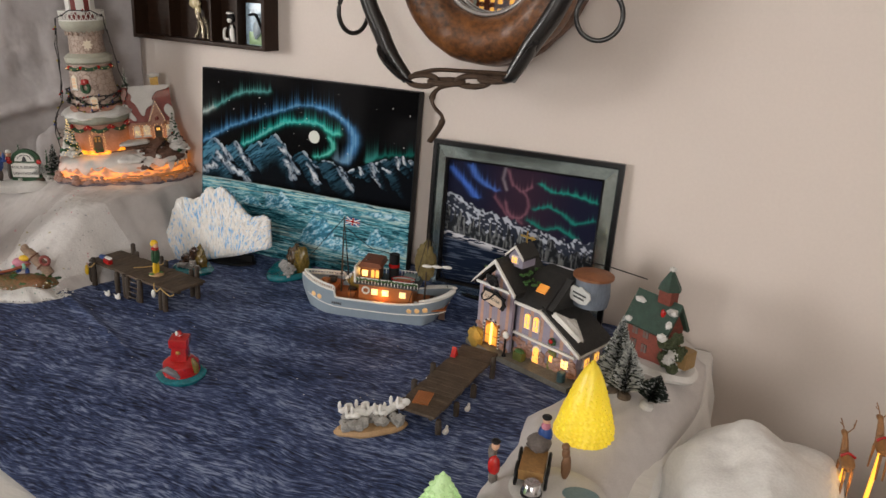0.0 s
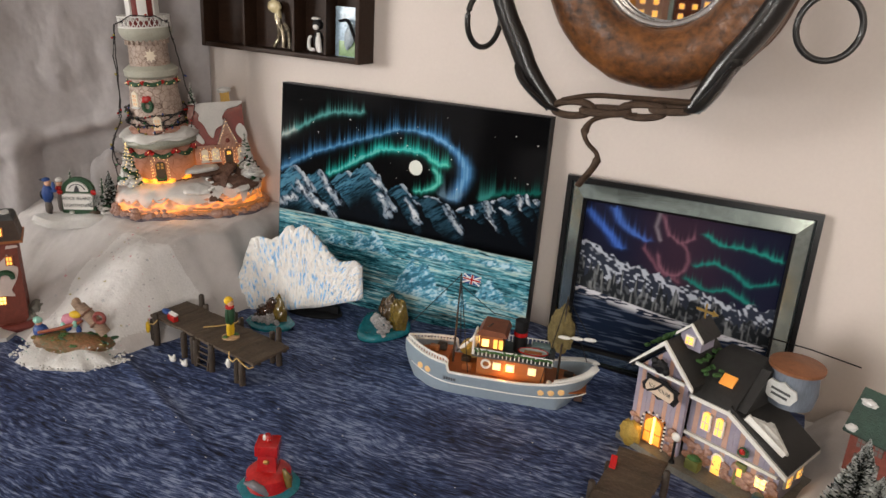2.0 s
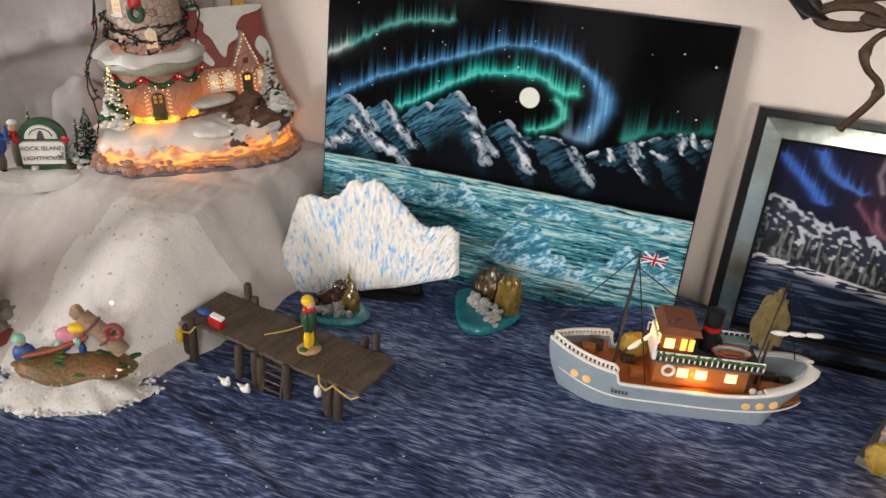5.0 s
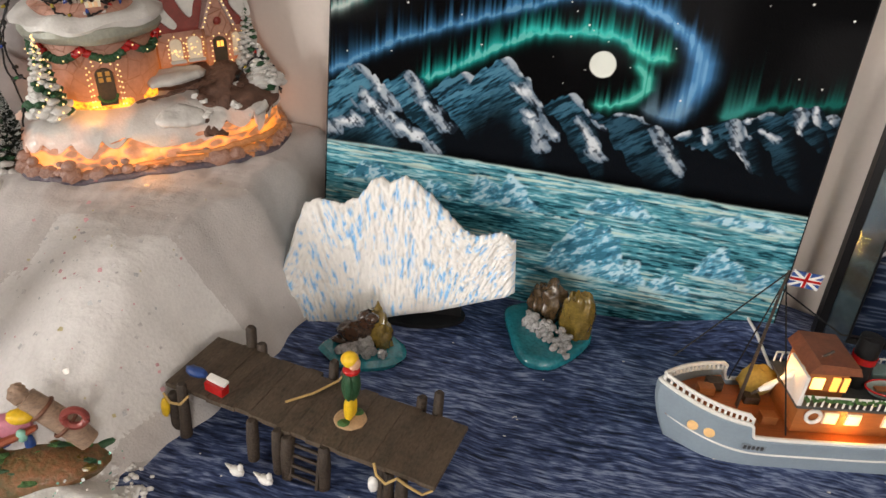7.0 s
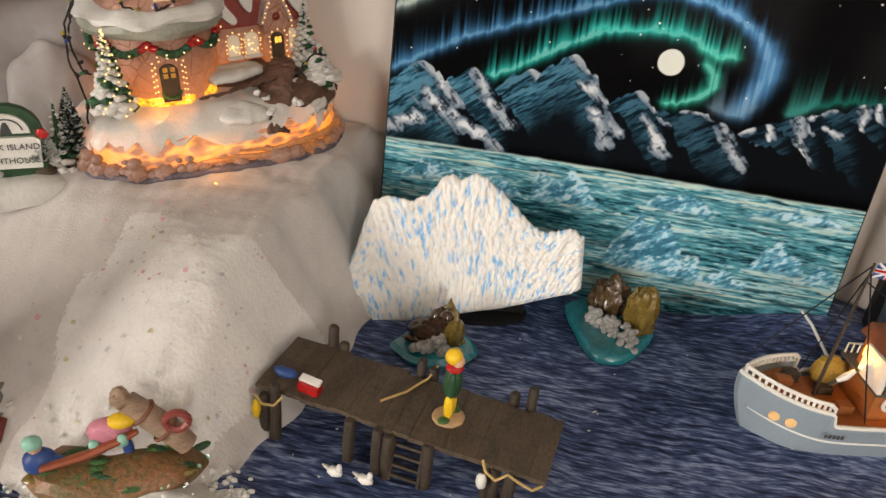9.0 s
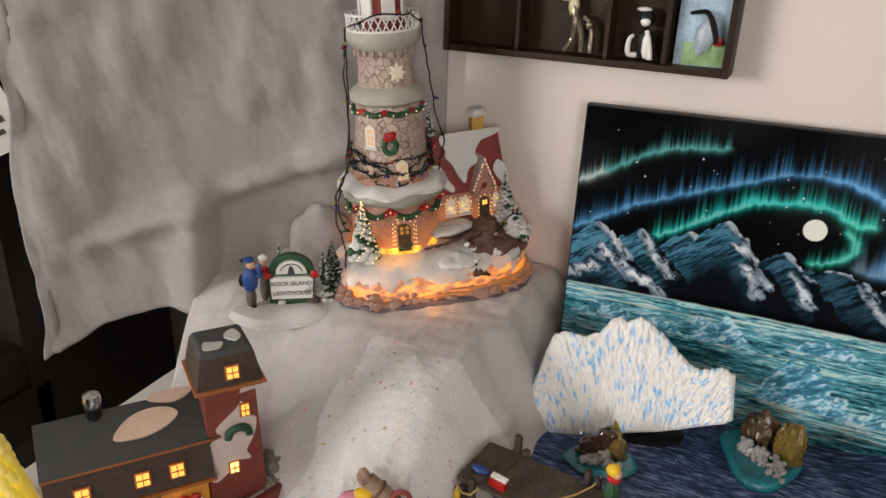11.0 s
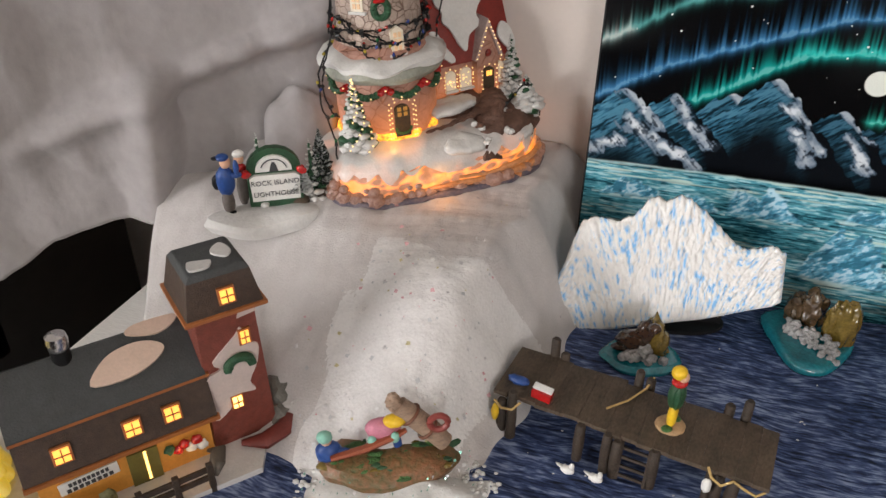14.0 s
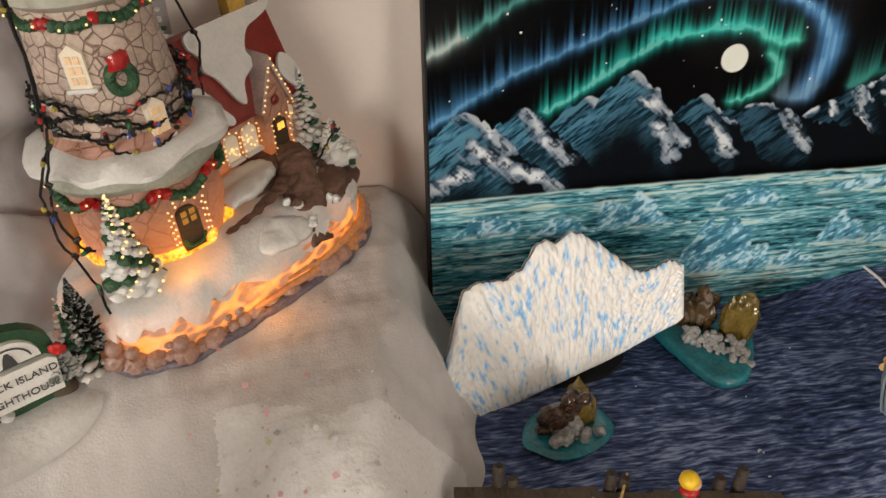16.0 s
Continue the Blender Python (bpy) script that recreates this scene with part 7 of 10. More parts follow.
def sheer(s):
    """Height of the hull's edge: raised bow, step down, rising stern."""
    return 0.035 + 0.013 * smooth(0.262, 0.246, s) + 0.011 * np.clip(1 - s / 0.25, 0, 1) ** 1.6 + 0.024 * np.clip((s - 0.55) / 0.45, 0, 1) ** 2


def hull_place(u, v):
    s = u
    sd = np.where(v < 0.5, -1.0, 1.0)
    k = np.abs(v - 0.5) * 2
    rise = sheer(s)
    z = rise * smooth(0.12, 1.0, k) ** 0.8
    y = sd * half_beam(s) * np.clip(k / 0.12, 0, 1) ** 0.8 * (0.80 + 0.20 * (z / rise))
    x = -BL / 2 + s * BL
    x = x + 0.016 * np.clip(1 - z / 0.050, 0, 1) ** 1.5 * smooth(0.22, 0.0, s) - 0.035 * np.clip(1 - z / 0.058, 0, 1) * smooth(0.78, 1.0, s)
    return np.stack([x, y, z], 1)


hm = new("hull", grid_mesh("hull", 150, 48, hull_place, HULL))
hm.parent = boat
sm = hm.modifiers.new("thickness", "SOLIDIFY")
sm.thickness = 0.0025


def rail_line(off, lift, s0=0.0, s1=1.0, n=50, both=1):
    out = []
    for i in range(n + 1):
        s = s0 + (s1 - s0) * i / n
        out.append((-BL / 2 + s * BL, -float(half_beam(np.array(s))) - off, float(sheer(s)) + lift))
    return out


def mirror_y(p):
    return [(x, -y, z) for x, y, z in p]


for flip in (0, 1):
    f = mirror_y if flip else (lambda p: p)
    part("gunwale", Mesh().tube(f(rail_line(-0.0005, 0.0010, 0.0, 1.0, 120)), 0.0024, 7, flat=0.8), WHITE, boat, "white rubbing rail")
    part("stripe", Mesh().tube(f([(x * 0.985, y * 0.985 - 0.0006, 0.50 * (z if x > -0.07 else 0.035 + 0.026 * ((-0.07 - x) / 0.073) ** 1.5)) for x, y, z in rail_line(-0.0012, 0.0, 0.03, 0.97, 80)]), 0.0010, 6), WHITE, boat, "thin white hull stripe")
    top = f(rail_line(-0.0030, 0.0085, 0.012, 0.252, 15))
    low = f(rail_line(-0.0030, 0.001, 0.012, 0.252, 15))
    rail_ = part("bow_rail", Mesh().tube(top, 0.0019, 6), WHITE, boat, "white slatted bow bulwark")
    for i in range(len(top)):
        part("slat", Mesh().cyl(low[i], top[i], 0.0013, seg=6), WHITE, rail_)
    sl_ = f(rail_line(-0.002, 0.010, 0.80, 0.995, 16))
    part("stern_bulwark", Mesh().tube([Vector(p) - Vector((0, 0, 0.005)) for p in sl_], 0.0065, 8, flat=0.35), WHITE, boat)
for s, sgn in ((0.10, -1), (0.145, -1), (0.74, -1), (0.79, -1), (0.84, -1), (0.10, 1), (0.145, 1), (0.79, 1)):
    x, y, z = -BL / 2 + s * BL, sgn * float(half_beam(np.array(s))), float(sheer(s)) * (0.60 if s < 0.3 else 0.72)
    b = Mesh()
    b.lathe([(0.0048, 0), (0.0048, 0.0016), (0.003, 0.0022)], seg=14, m=Matrix.Translation((x, y * 0.985, z)) @ pose(0, 0, 0, 90 if sgn < 0 else -90, 0, -20 if s < 0.3 else 12))
    part("porthole", b, PALEWIN if s > 5 else mat("warm_porthole", (0.62, 0.42, 0.20), 0.3, emit=(1, 0.5, 0.15), power=0.25) if s == 0.10 and sgn < 0 else bpy.data.materials["warm_porthole"], boat, "warm lit porthole")
dk = Mesh()
ol = [(-BL / 2 + s * BL, -float(half_beam(np.array(s))) * 0.90) for s in [0.03 + 0.93 * i / 30 for i in range(31)]]
dk.prism(ol + [(x, -y) for x, y in reversed(ol)], 0.0285, 0.031, 0, "xy")
part("deck", dk, DECK, boat, "orange-brown planked deck")
fdk = Mesh()
ol = [(-BL / 2 + s * BL, -float(half_beam(np.array(s))) * 0.86) for s in [0.05 + 0.185 * i / 14 for i in range(15)]]
fdk.prism(ol + [(x, -y) for x, y in reversed(ol)], 0.031, 0.044, 0, "xy")
part("foredeck", fdk, DECK, boat)
cab = Mesh()
cab.box((0.020, 0, 0.064), (0.100, 0.046, 0.032), bev=0.001)
part("cabin", cab, CABIN, boat, "varnished orange wooden cabin")
for x in (0.000, 0.020, 0.052):
    b = Mesh()
    b.box((x, -0.0235, 0.066), (0.0125, 0.002, 0.012), 0)
    b.box((x, -0.0242, 0.066), (0.0095, 0.002, 0.009), 1)
    part("cabin_window", b, [PALEWIN, WINDOWHOT], boat, "bright lit cabin window")
b = Mesh()
b.tube([(-0.016 + 0.0062 * math.cos(a), -0.0255, 0.068 + 0.0062 * math.sin(a)) for a in [2 * math.pi * i / 18 for i in range(18)]], 0.0018, 7, closed=True)
part("life_ring", b, WHITE, boat)
b = Mesh()
b.box((0.022, 0, 0.0815), (0.118, 0.062, 0.003), bev=0.001)
part("boat_deck", b, SLATE, boat, "dark upper deck")
for y in (-0.030, 0.030):
    b = Mesh()
    b.tube([(-0.034, y, 0.093), (0.080, y, 0.093)], 0.0010, 5)
    for i in range(20):
        b.cyl((-0.034 + 0.006 * i, y, 0.083), (-0.034 + 0.006 * i, y, 0.093), 0.0009, seg=5)
    part("upper_rail", b, WHITE, boat)
b = Mesh()
for i in range(40):
    q4 = random.Random(i)
    b.blob((-0.032 + 0.11 * i / 39, -0.030, 0.0905 + q4.uniform(-0.002, 0.002)), (0.0025, 0.0022, 0.0025), 0, 1, 0.4)
tagged(part("greenery", b, GREENBR, boat, "thin green garland along the rail"), kind="stuff")
wh = Mesh()
wh.box((-0.012, 0, 0.097), (0.034, 0.038, 0.030), bev=0.001)
part("wheelhouse", wh, CABIN, boat, "lit wooden wheelhouse")
b = Mesh()
b.box((-0.020, -0.0195, 0.099), (0.010, 0.002, 0.011), 0)
b.box((-0.0295, 0.0, 0.099), (0.002, 0.026, 0.011), 0)
part("wheelhouse_window", b, WINDOWHOT, boat, "bright lit wheelhouse window")
b = Mesh()
b.box((-0.001, -0.0195, 0.099), (0.014, 0.0016, 0.014), 0)
b.box((-0.001, -0.0200, 0.099), (0.002, 0.002, 0.015), 1)
part("wheelhouse_door", b, [WINDOW, CABIN], boat, "dimly lit panelled door")
b = Mesh()
b.prism([(-0.033, 0.112), (0.012, 0.112), (0.008, 0.120), (-0.026, 0.122)], -0.024, 0.024, 0)
part("wheelhouse_roof", b, mat("rust_brown_roof", (0.20, 0.065, 0.030), 0.5, var=0.3), boat, "rust-brown curved roof")
b = Mesh()
b.box((-0.036, -0.014, 0.098), (0.003, 0.034, 0.030), bev=0.001)
part("windscreen", b, WHITE, boat)
fu = Mesh()
fu.lathe([(0.010, 0.083), (0.0095, 0.108)], (0.028, 0.006, 0), 18, 0)
fu.lathe([(0.0105, 0.108), (0.0105, 0.114)], (0.028, 0.006, 0), 18, 1)
fu.lathe([(0.0095, 0.114), (0.0095, 0.132), (0.006, 0.1325)], (0.028, 0.006, 0), 18, 0)
part("funnel", fu, [BLACK, RED], boat, "black funnel with a red band")
db = Mesh()
db.lathe([(0.003, 0.084), (0.009, 0.086), (0.0115, 0.092), (0.0105, 0.0915), (0.006, 0.088)], (0, 0, 0), 22, 0, m=Matrix.Translation((0.050, -0.010, 0)) @ Matrix.Diagonal((1.9, 1, 1, 1)))
dingh = part("dinghy", db, mat("pale_green_dinghy", (0.30, 0.38, 0.36), 0.5), boat, "small pale green dinghy with red gunwale")
part("thwart", Mesh().box((0.050, -0.010, 0.0905), (0.026, 0.006, 0.0015)), CABIN, dingh)
part("red_gunwale", Mesh().tube([(0.050 + 0.0215 * math.cos(a), -0.010 + 0.0115 * math.sin(a), 0.0915) for a in [2 * math.pi * i / 28 for i in range(28)]], 0.0010, 6, closed=True), RED, dingh)
part("hatch", Mesh().box((0.060, 0.018, 0.087), (0.030, 0.016, 0.008), bev=0.001), mat("grey_teal_hatch", (0.16, 0.24, 0.24), 0.5), boat)
ms = Mesh()
ms.cyl((-0.070, 0, 0.033), (-0.066, 0, 0.178), 0.0018, 0.0011, 8)
part("foremast", ms, PILE, boat)
boom = part("boom", Mesh().tube([(-0.064, -0.006, 0.072), (-0.012, -0.012, 0.128)], [0.0016, 0.0012], 8), PILE, boat, "dark boom")
for k_ in range(3):
    a_, b_ = Vector((-0.064, -0.006, 0.072)).lerp(Vector((-0.012, -0.012, 0.128)), 0.10 + 0.27 * k_), Vector((-0.064, -0.006, 0.072)).lerp(Vector((-0.012, -0.012, 0.128)), 0.33 + 0.27 * k_)
    part("furled_sail", Mesh().tube([a_, a_.lerp(b_, 0.5) - Vector((0, 0, 0.001)), b_], [0.0024, 0.0042, 0.0024], 8, flat=0.8), WHITE, boom, "furled white sail lashed to the boom")
part("yellow_cover", Mesh().blob((-0.046, 0.024, 0.048), (0.018, 0.010, 0.016), 0, 3, 0.25, flat=-0.9), mat("dull_yellow_canvas", (0.30, 0.20, 0.03), 0.7, var=0.3), boat, "dull yellow canvas cover")
ms = Mesh()
ms.cyl((0.088, 0, 0.030), (0.090, 0, 0.165), 0.0018, 0.0011, 8)
part("mizzen_mast", ms, PILE, boat)
b = Mesh()
for i in range(3):
    b.blob((0.092 + 0.018 * i, -0.012, 0.1065 + 0.001 * i), (0.0098, 0.003, 0.003), 0, 2, 0.15)
part("aft_boom", b, WHITE, boat, "furled white sail on the after boom")
sa = Mesh()
sa.blob((0.086, 0.004, 0.118), (0.018, 0.007, 0.034), 0, 4, 0.35, 3)
sa.blob((0.088, 0.004, 0.152), (0.005, 0.004, 0.008), 0, 3, 0.3, 3)
part("bagged_sail", sa, SAIL, boat, "olive brown bagged sail")
rg = Mesh()
for a, b2 in (((-0.066, 0, 0.176), (-0.138, 0, 0.086)), ((-0.066, 0, 0.160), (-0.012, -0.012, 0.128)), ((-0.012, -0.012, 0.128), (0.026, 0.004, 0.116)), ((0.09, 0, 0.162), (0.130, -0.012, 0.108)), ((0.09, 0, 0.162), (0.066, -0.034, 0.040)), ((0.09, 0, 0.160), (0.128, 0.014, 0.060)), ((-0.066, 0, 0.170), (-0.040, -0.036, 0.038)), ((-0.066, 0, 0.170), (-0.066, 0.036, 0.038))):
    rg.cyl(a, b2, 0.0007, seg=5)
part("rigging", rg, BLACK, boat)
fgm = Mesh()
fgx = pose(-0.065, 0, 0.166, 0, 8, 0)
fgm.box((0.014, 0, 0.006), (0.026, 0.0008, 0.014), 0, m=fgx)
for w, h, k in ((0.026, 0.0040, 1), (0.0040, 0.014, 1), (0.026, 0.0022, 2), (0.0024, 0.014, 2)):
    fgm.box((0.014, 0, 0.006), (w + 0.0002, 0.0010 + 0.0004 * k, h), k, m=fgx)
for a in (28, -28):
    fgm.box((0, 0, 0), (0.029, 0.0012, 0.0022), 1, m=fgx @ pose(0.014, 0, 0.006, 0, a, 0))
part("flag", fgm, [BLUE, WHITE, RED], boat, "tiny red, white and blue crossed flag")
for x, y in ((0.078, -0.026), (0.086, -0.028)):
    part("float", Mesh().blob((x, y, 0.0375), (0.0042, 0.0042, 0.0042), 0, 2, 0.05), WHITE, boat)
for i, (x, y) in enumerate(((-0.100, 0.004), (-0.090, 0.012), (-0.084, -0.010), (-0.052, 0.014), (-0.046, -0.012), (0.104, 0.008), (0.110, -0.010), (0.120, 0.004), (0.098, -0.012))):
    z0 = 0.046 if x < -0.085 else 0.031
    part("deck_crate", Mesh().box((x, y, z0 + 0.004), (0.014, 0.010, 0.008 + 0.002 * (i % 3)), bev=0.001), (CABIN, PILE)[i % 2], boat, "small wooden crate on deck")
plate = Mesh()
plate.box((0, 0, 0), (0.021, 0.001, 0.006), 0)
for i in range(5):
    plate.box((-0.0075 + 0.0037 * i, -0.0007, 0), (0.0022, 0.001, 0.0038), 1)
hs = 0.27
pl = part("registration_plate", plate, [mat("grey_plate", (0.22, 0.26, 0.30), 0.5), INK], boat)
pl.matrix_local = pose(-BL / 2 + hs * BL, -float(half_beam(np.array(hs))) * 1.005 - 0.0005, float(sheer(hs)) * 0.74, 6, 2, -3)
part("rudder", Mesh().box((0.122, 0, 0.016), (0.012, 0.003, 0.030), bev=0.001), mat("brown_rudder", (0.12, 0.07, 0.05), 0.5), boat)
for o in boat.children:
    if o.name.split(".")[0] in ("cabin", "cabin_window", "life_ring", "boat_deck", "upper_rail", "greenery", "boom", "wheelhouse", "wheelhouse_window", "wheelhouse_door", "wheelhouse_roof", "windscreen", "funnel", "dinghy", "hatch", "bagged_sail"):
        o.location.z -= 0.0165 if o.name[:3] != "bag" else 0.008
glow("boat_cabin_glow", BM @ Vector((0.015, -0.034, 0.046)), 0.042, (1.0, 0.40, 0.07), 0.004)
glow("wheelhouse_glow", BM @ Vector((-0.048, -0.004, 0.084)), 0.030, (1.0, 0.42, 0.08), 0.003)

# red bell buoy with a dolphin
bu = thing("bell_buoy", "glossy red buoy ornament with a grey dolphin in teal water", "buoy", pose(-0.738, 0.975, 0.002, 0, 0, 25))
part("water_base", Mesh().lathe([(0.034, 0), (0.036, 0.004), (0.032, 0.007), (0.02, 0.008)], seg=36, wob=0.002, freq=50), TEAL, bu, "teal resin water ring")
part("float", Mesh().lathe([(0.026, 0.006), (0.028, 0.012), (0.026, 0.024), (0.018, 0.030)], seg=30), RED, bu)
b = Mesh()
b.box((0, 0, 0.040), (0.024, 0.024, 0.026), bev=0.002, taper=(0.85, 0.85))
b.box((0, 0, 0.058), (0.027, 0.027, 0.014), bev=0.003)
part("cage", b, RED, bu)
part("finial", Mesh().lathe([(0.004, 0.064), (0.004, 0.068), (0.005, 0.069), (0.003, 0.074)], seg=12), RED, bu)
b = Mesh()
b.lathe([(0.0042, 0.0), (0.0042, 0.002)], (0, 0, 0.068), 12)
b.blob((-0.003, -0.004, 0.072), (0.002, 0.002, 0.004), 0, 2, 0.1)
part("lamp", b, WHITE, bu)
part("bell", Mesh().blob((0, -0.0125, 0.044), (0.0035, 0.002, 0.003), 0, 2, 0), GOLD, bu)
b = Mesh()
b.tube([(-0.024, -0.018, 0.018), (-0.014, -0.025, 0.023), (-0.003, -0.027, 0.018), (0.004, -0.026, 0.010)], [0.0015, 0.0050, 0.0055, 0.003], 10)
b.tube([(0.020, -0.012, 0.036), (0.025, -0.014, 0.026), (0.026, -0.014, 0.014)], [0.002, 0.005, 0.004], 10, 1)
part("dolphin", b, [mat("grey_dolphin", (0.16, 0.16, 0.18), 0.25, coat=0.4), OLIVE], bu, "sleek grey dolphin leaping at the buoy")

# white birds on a rock slab
pg = thing("bird_rock", "pale rock slab crowded with small white birds", "bird rock", pose(-0.418, 0.978, 0.001, 0, 0, 40))
part("sand_slab", Mesh().lathe([(0.048, 0), (0.052, 0.004), (0.046, 0.009), (0.03, 0.010)], seg=32, wob=0.002, freq=40, squash=0.40), TAN, pg, "tan sandy slab")
b = Mesh()
for i in range(26):
    q5 = random.Random(i * 3 + 1)
    b.blob((q5.uniform(-0.038, 0.038), q5.uniform(-0.013, 0.013), 0.012 + q5.uniform(0, 0.010)), (0.008, 0.006, 0.008), 0, 2, 0.5, 4)
part("rock", b, mat("pale_rough_rock", (0.34, 0.33, 0.31), 0.7, var=0.4, scale=70, bump=0.6), pg, "rough pale grey rocks")
for i in range(11):
    q5 = random.Random(i * 7 + 2)
    b = Mesh()
    x, y, z = -0.038 + 0.076 * i / 10, q5.uniform(-0.010, 0.010), 0.024 + q5.uniform(0, 0.006) + (0.010 if i > 8 else 0)
    b.blob((x, y, z), (0.0070, 0.0036, 0.0052), 0, 2, 0.15)
    b.blob((x - 0.005, y, z + 0.008), (0.0026, 0.0024, 0.0075), 0, 2, 0.1)
    b.blob((x + 0.007, y, z + 0.005), (0.0065, 0.0018, 0.0060), 0, 2, 0.2)
    part("bird", b, WHITE, pg)

# ice house with its jetty
SM = pose(-0.290, 1.262, 0.001, 0, 0, -23)
ih = thing("ice_house", "lit lilac clapboard ice house with black roofs", "village house", SM)
base = Mesh()
base.prism([(-0.112, -0.012), (-0.03, -0.022), (0.108, -0.020), (0.116, 0.03), (0.108, 0.10), (-0.105, 0.10)], 0, 0.010, 0, "xy")
part("ground_slab", base, GREYROCK, ih, "rough grey stone footing")
GX0, GX1, WX_1 = -0.100, -0.026, 0.100


gmid = (GX0 + GX1) / 2


def wing_top(x):
    return 0.104 if x < 0.030 else 0.104 - 0.046 * (x - 0.030) / (WX_1 - 0.030)


def board_wall(x0, x1, y, n, top):
    """Upright painted boards, alternately lilac and peach."""
    w = (x1 - x0) / n
    for i in range(n):
        xa, xb = x0 + i * w, x0 + (i + 1) * w
        part("board", Mesh().prism([(xa + 0.0001, 0.010), (xb - 0.0001, 0.010), (xb - 0.0001, top(xb)), (xa + 0.0001, top(xa))], y, y + 0.006 + 0.0006 * (i % 2)), PEACH if i % 3 == 1 else LILAC, ih)


board_wall(GX0, GX1, 0.0, 12, lambda x: 0.114 + 0.036 * (1 - abs(x - gmid) / ((GX1 - GX0) / 2)))
board_wall(GX1 + 0.0005, WX_1, 0.012, 18, wing_top)
wl = Mesh()
wl.box((GX0 + 0.003, 0.045, 0.062), (0.006, 0.078, 0.105), 0)
wl.box((WX_1 - 0.003, 0.052, 0.033), (0.006, 0.066, 0.046), 0)
wl.box((0.0, 0.082, 0.036), (0.196, 0.006, 0.052), 0)
wl.box((-0.035, 0.080, 0.085), (0.126, 0.006, 0.050), 0)
part("wall", wl, LILAC, ih, "lilac side and back walls")
stn = Mesh()
q6 = random.Random(4)
for i in range(130):
    x = q6.uniform(GX0 + 0.002, WX_1)
    y = -0.002 if x < GX1 else 0.010
    z = q6.uniform(0.012, 0.048 if x < GX1 else 0.036)
    if abs(x - gmid) < 0.020 and x < GX1:
        continue
    stn.blob((x, y, z), (0.0055, 0.003, 0.0045), 0, 2, 0.3, 3)
tagged(part("stone_facing", stn, PEBBLE, ih, "rounded pale stone facing with a faint emissive glow"), kind="stuff")
rf = Mesh()
gh = 0.158
rf.prism([(GX0 - 0.006, 0.112), (GX0 - 0.004, 0.117), (gmid, gh + 0.001), (GX1 + 0.010, 0.112), (GX1 + 0.010, 0.120), (gmid, gh + 0.009), (GX0 - 0.010, 0.119)], -0.008, 0.090, 0)
part("main_roof", rf, SHINGLE, ih, "steep black shingle roof")
rw = Mesh()
rw.prism([(0.004, 0.099), (0.002, 0.106), (0.058, 0.150), (0.092, 0.150), (0.092, 0.095), (0.060, 0.095)], GX1 + 0.002, 0.034, 0, "yz")
rw.prism([(0.032, 0.101), (0.028, 0.112), (WX_1 + 0.010, 0.061), (WX_1 + 0.010, 0.053)], 0.004, 0.094, 0)
rw.prism([(0.010, 0.108), (0.058, 0.150), (0.092, 0.150), (0.092, 0.10)], 0.034, 0.046, 0, "yz")
part("wing_roof", rw, SHINGLE, ih, "black shingle roof falling to one side")
tr = Mesh()
tr.prism([(GX0 - 0.010, 0.114), (GX0 - 0.006, 0.121), (gmid, gh + 0.010), (GX1 + 0.010, 0.120), (GX1 + 0.010, 0.114), (gmid, gh + 0.003)], -0.012, -0.0085, 0)
tr.box((gmid, -0.0105, 0.1205), (0.072, 0.003, 0.004), 0)
tr.box((0.003, 0.002, 0.1035), (0.054, 0.004, 0.005), 0)
tr.prism([(0.028, 0.101), (0.028, 0.1075), (WX_1 + 0.011, 0.0585), (WX_1 + 0.011, 0.0525)], 0.000, 0.0038, 0)
tr.box((0.036, 0.009, 0.0475), (0.124, 0.004, 0.004), 0)
tr.box((WX_1 + 0.0095, 0.048, 0.056), (0.003, 0.092, 0.004), 0)
part("white_trim", tr, WHITE, ih)
cu = Mesh()
cu.prism([(-0.038, 0.150), (-0.002, 0.150), (-0.002, 0.172), (-0.020, 0.190), (-0.038, 0.172)], 0.020, 0.060, 0)
part("dormer", cu, LILAC, ih).matrix_local = Matrix.Translation((-0.030, 0.006, 0.030)) @ Matrix.Diagonal((0.82, 0.82, 0.82, 1))
cu = Mesh()
cu.prism([(-0.043, 0.168), (-0.020, 0.191), (0.003, 0.168), (0.003, 0.173), (-0.020, 0.197), (-0.043, 0.173)], 0.016, 0.066, 0)
part("dormer_roof", cu, SHINGLE, ih).matrix_local = Matrix.Translation((-0.030, 0.006, 0.030)) @ Matrix.Diagonal((0.82, 0.82, 0.82, 1))
cu = Mesh()
cu.prism([(-0.043, 0.168), (-0.020, 0.191), (0.003, 0.168), (0.003, 0.173), (-0.020, 0.196), (-0.043, 0.173)], 0.012, 0.0155, 0)
part("dormer_trim", cu, WHITE, ih).matrix_local = Matrix.Translation((-0.030, 0.006, 0.030)) @ Matrix.Diagonal((0.82, 0.82, 0.82, 1))


def lit_window(parent, x, y, z, w, h, arch=False, hot=False, rz=0.0, bars=True, frame_mat=WHITE):
    m = pose(x, y, z, 0, 0, rz)
    b = Mesh()
    b.box((0, -0.0006, 0), (w + 0.004, 0.0035, h + 0.004), 0)
    b.box((0, -0.0030, 0), (w, 0.0016, h), 1)
    if bars:
        b.box((0, -0.0042, 0), (0.0010, 0.0014, h), 0)
        b.box((0, -0.0042, 0), (w, 0.0014, 0.0010), 0)
    if arch:
        b.prism([(w / 2 * math.cos(radians(a)), h / 2 + w / 2 * math.sin(radians(a))) for a in range(0, 181, 20)], -0.0038, -0.001, 1)
    o = part("lit_window", b, [frame_mat, WINDOWHOT if hot else WINDOW], parent)
    o.matrix_local = m
    return o


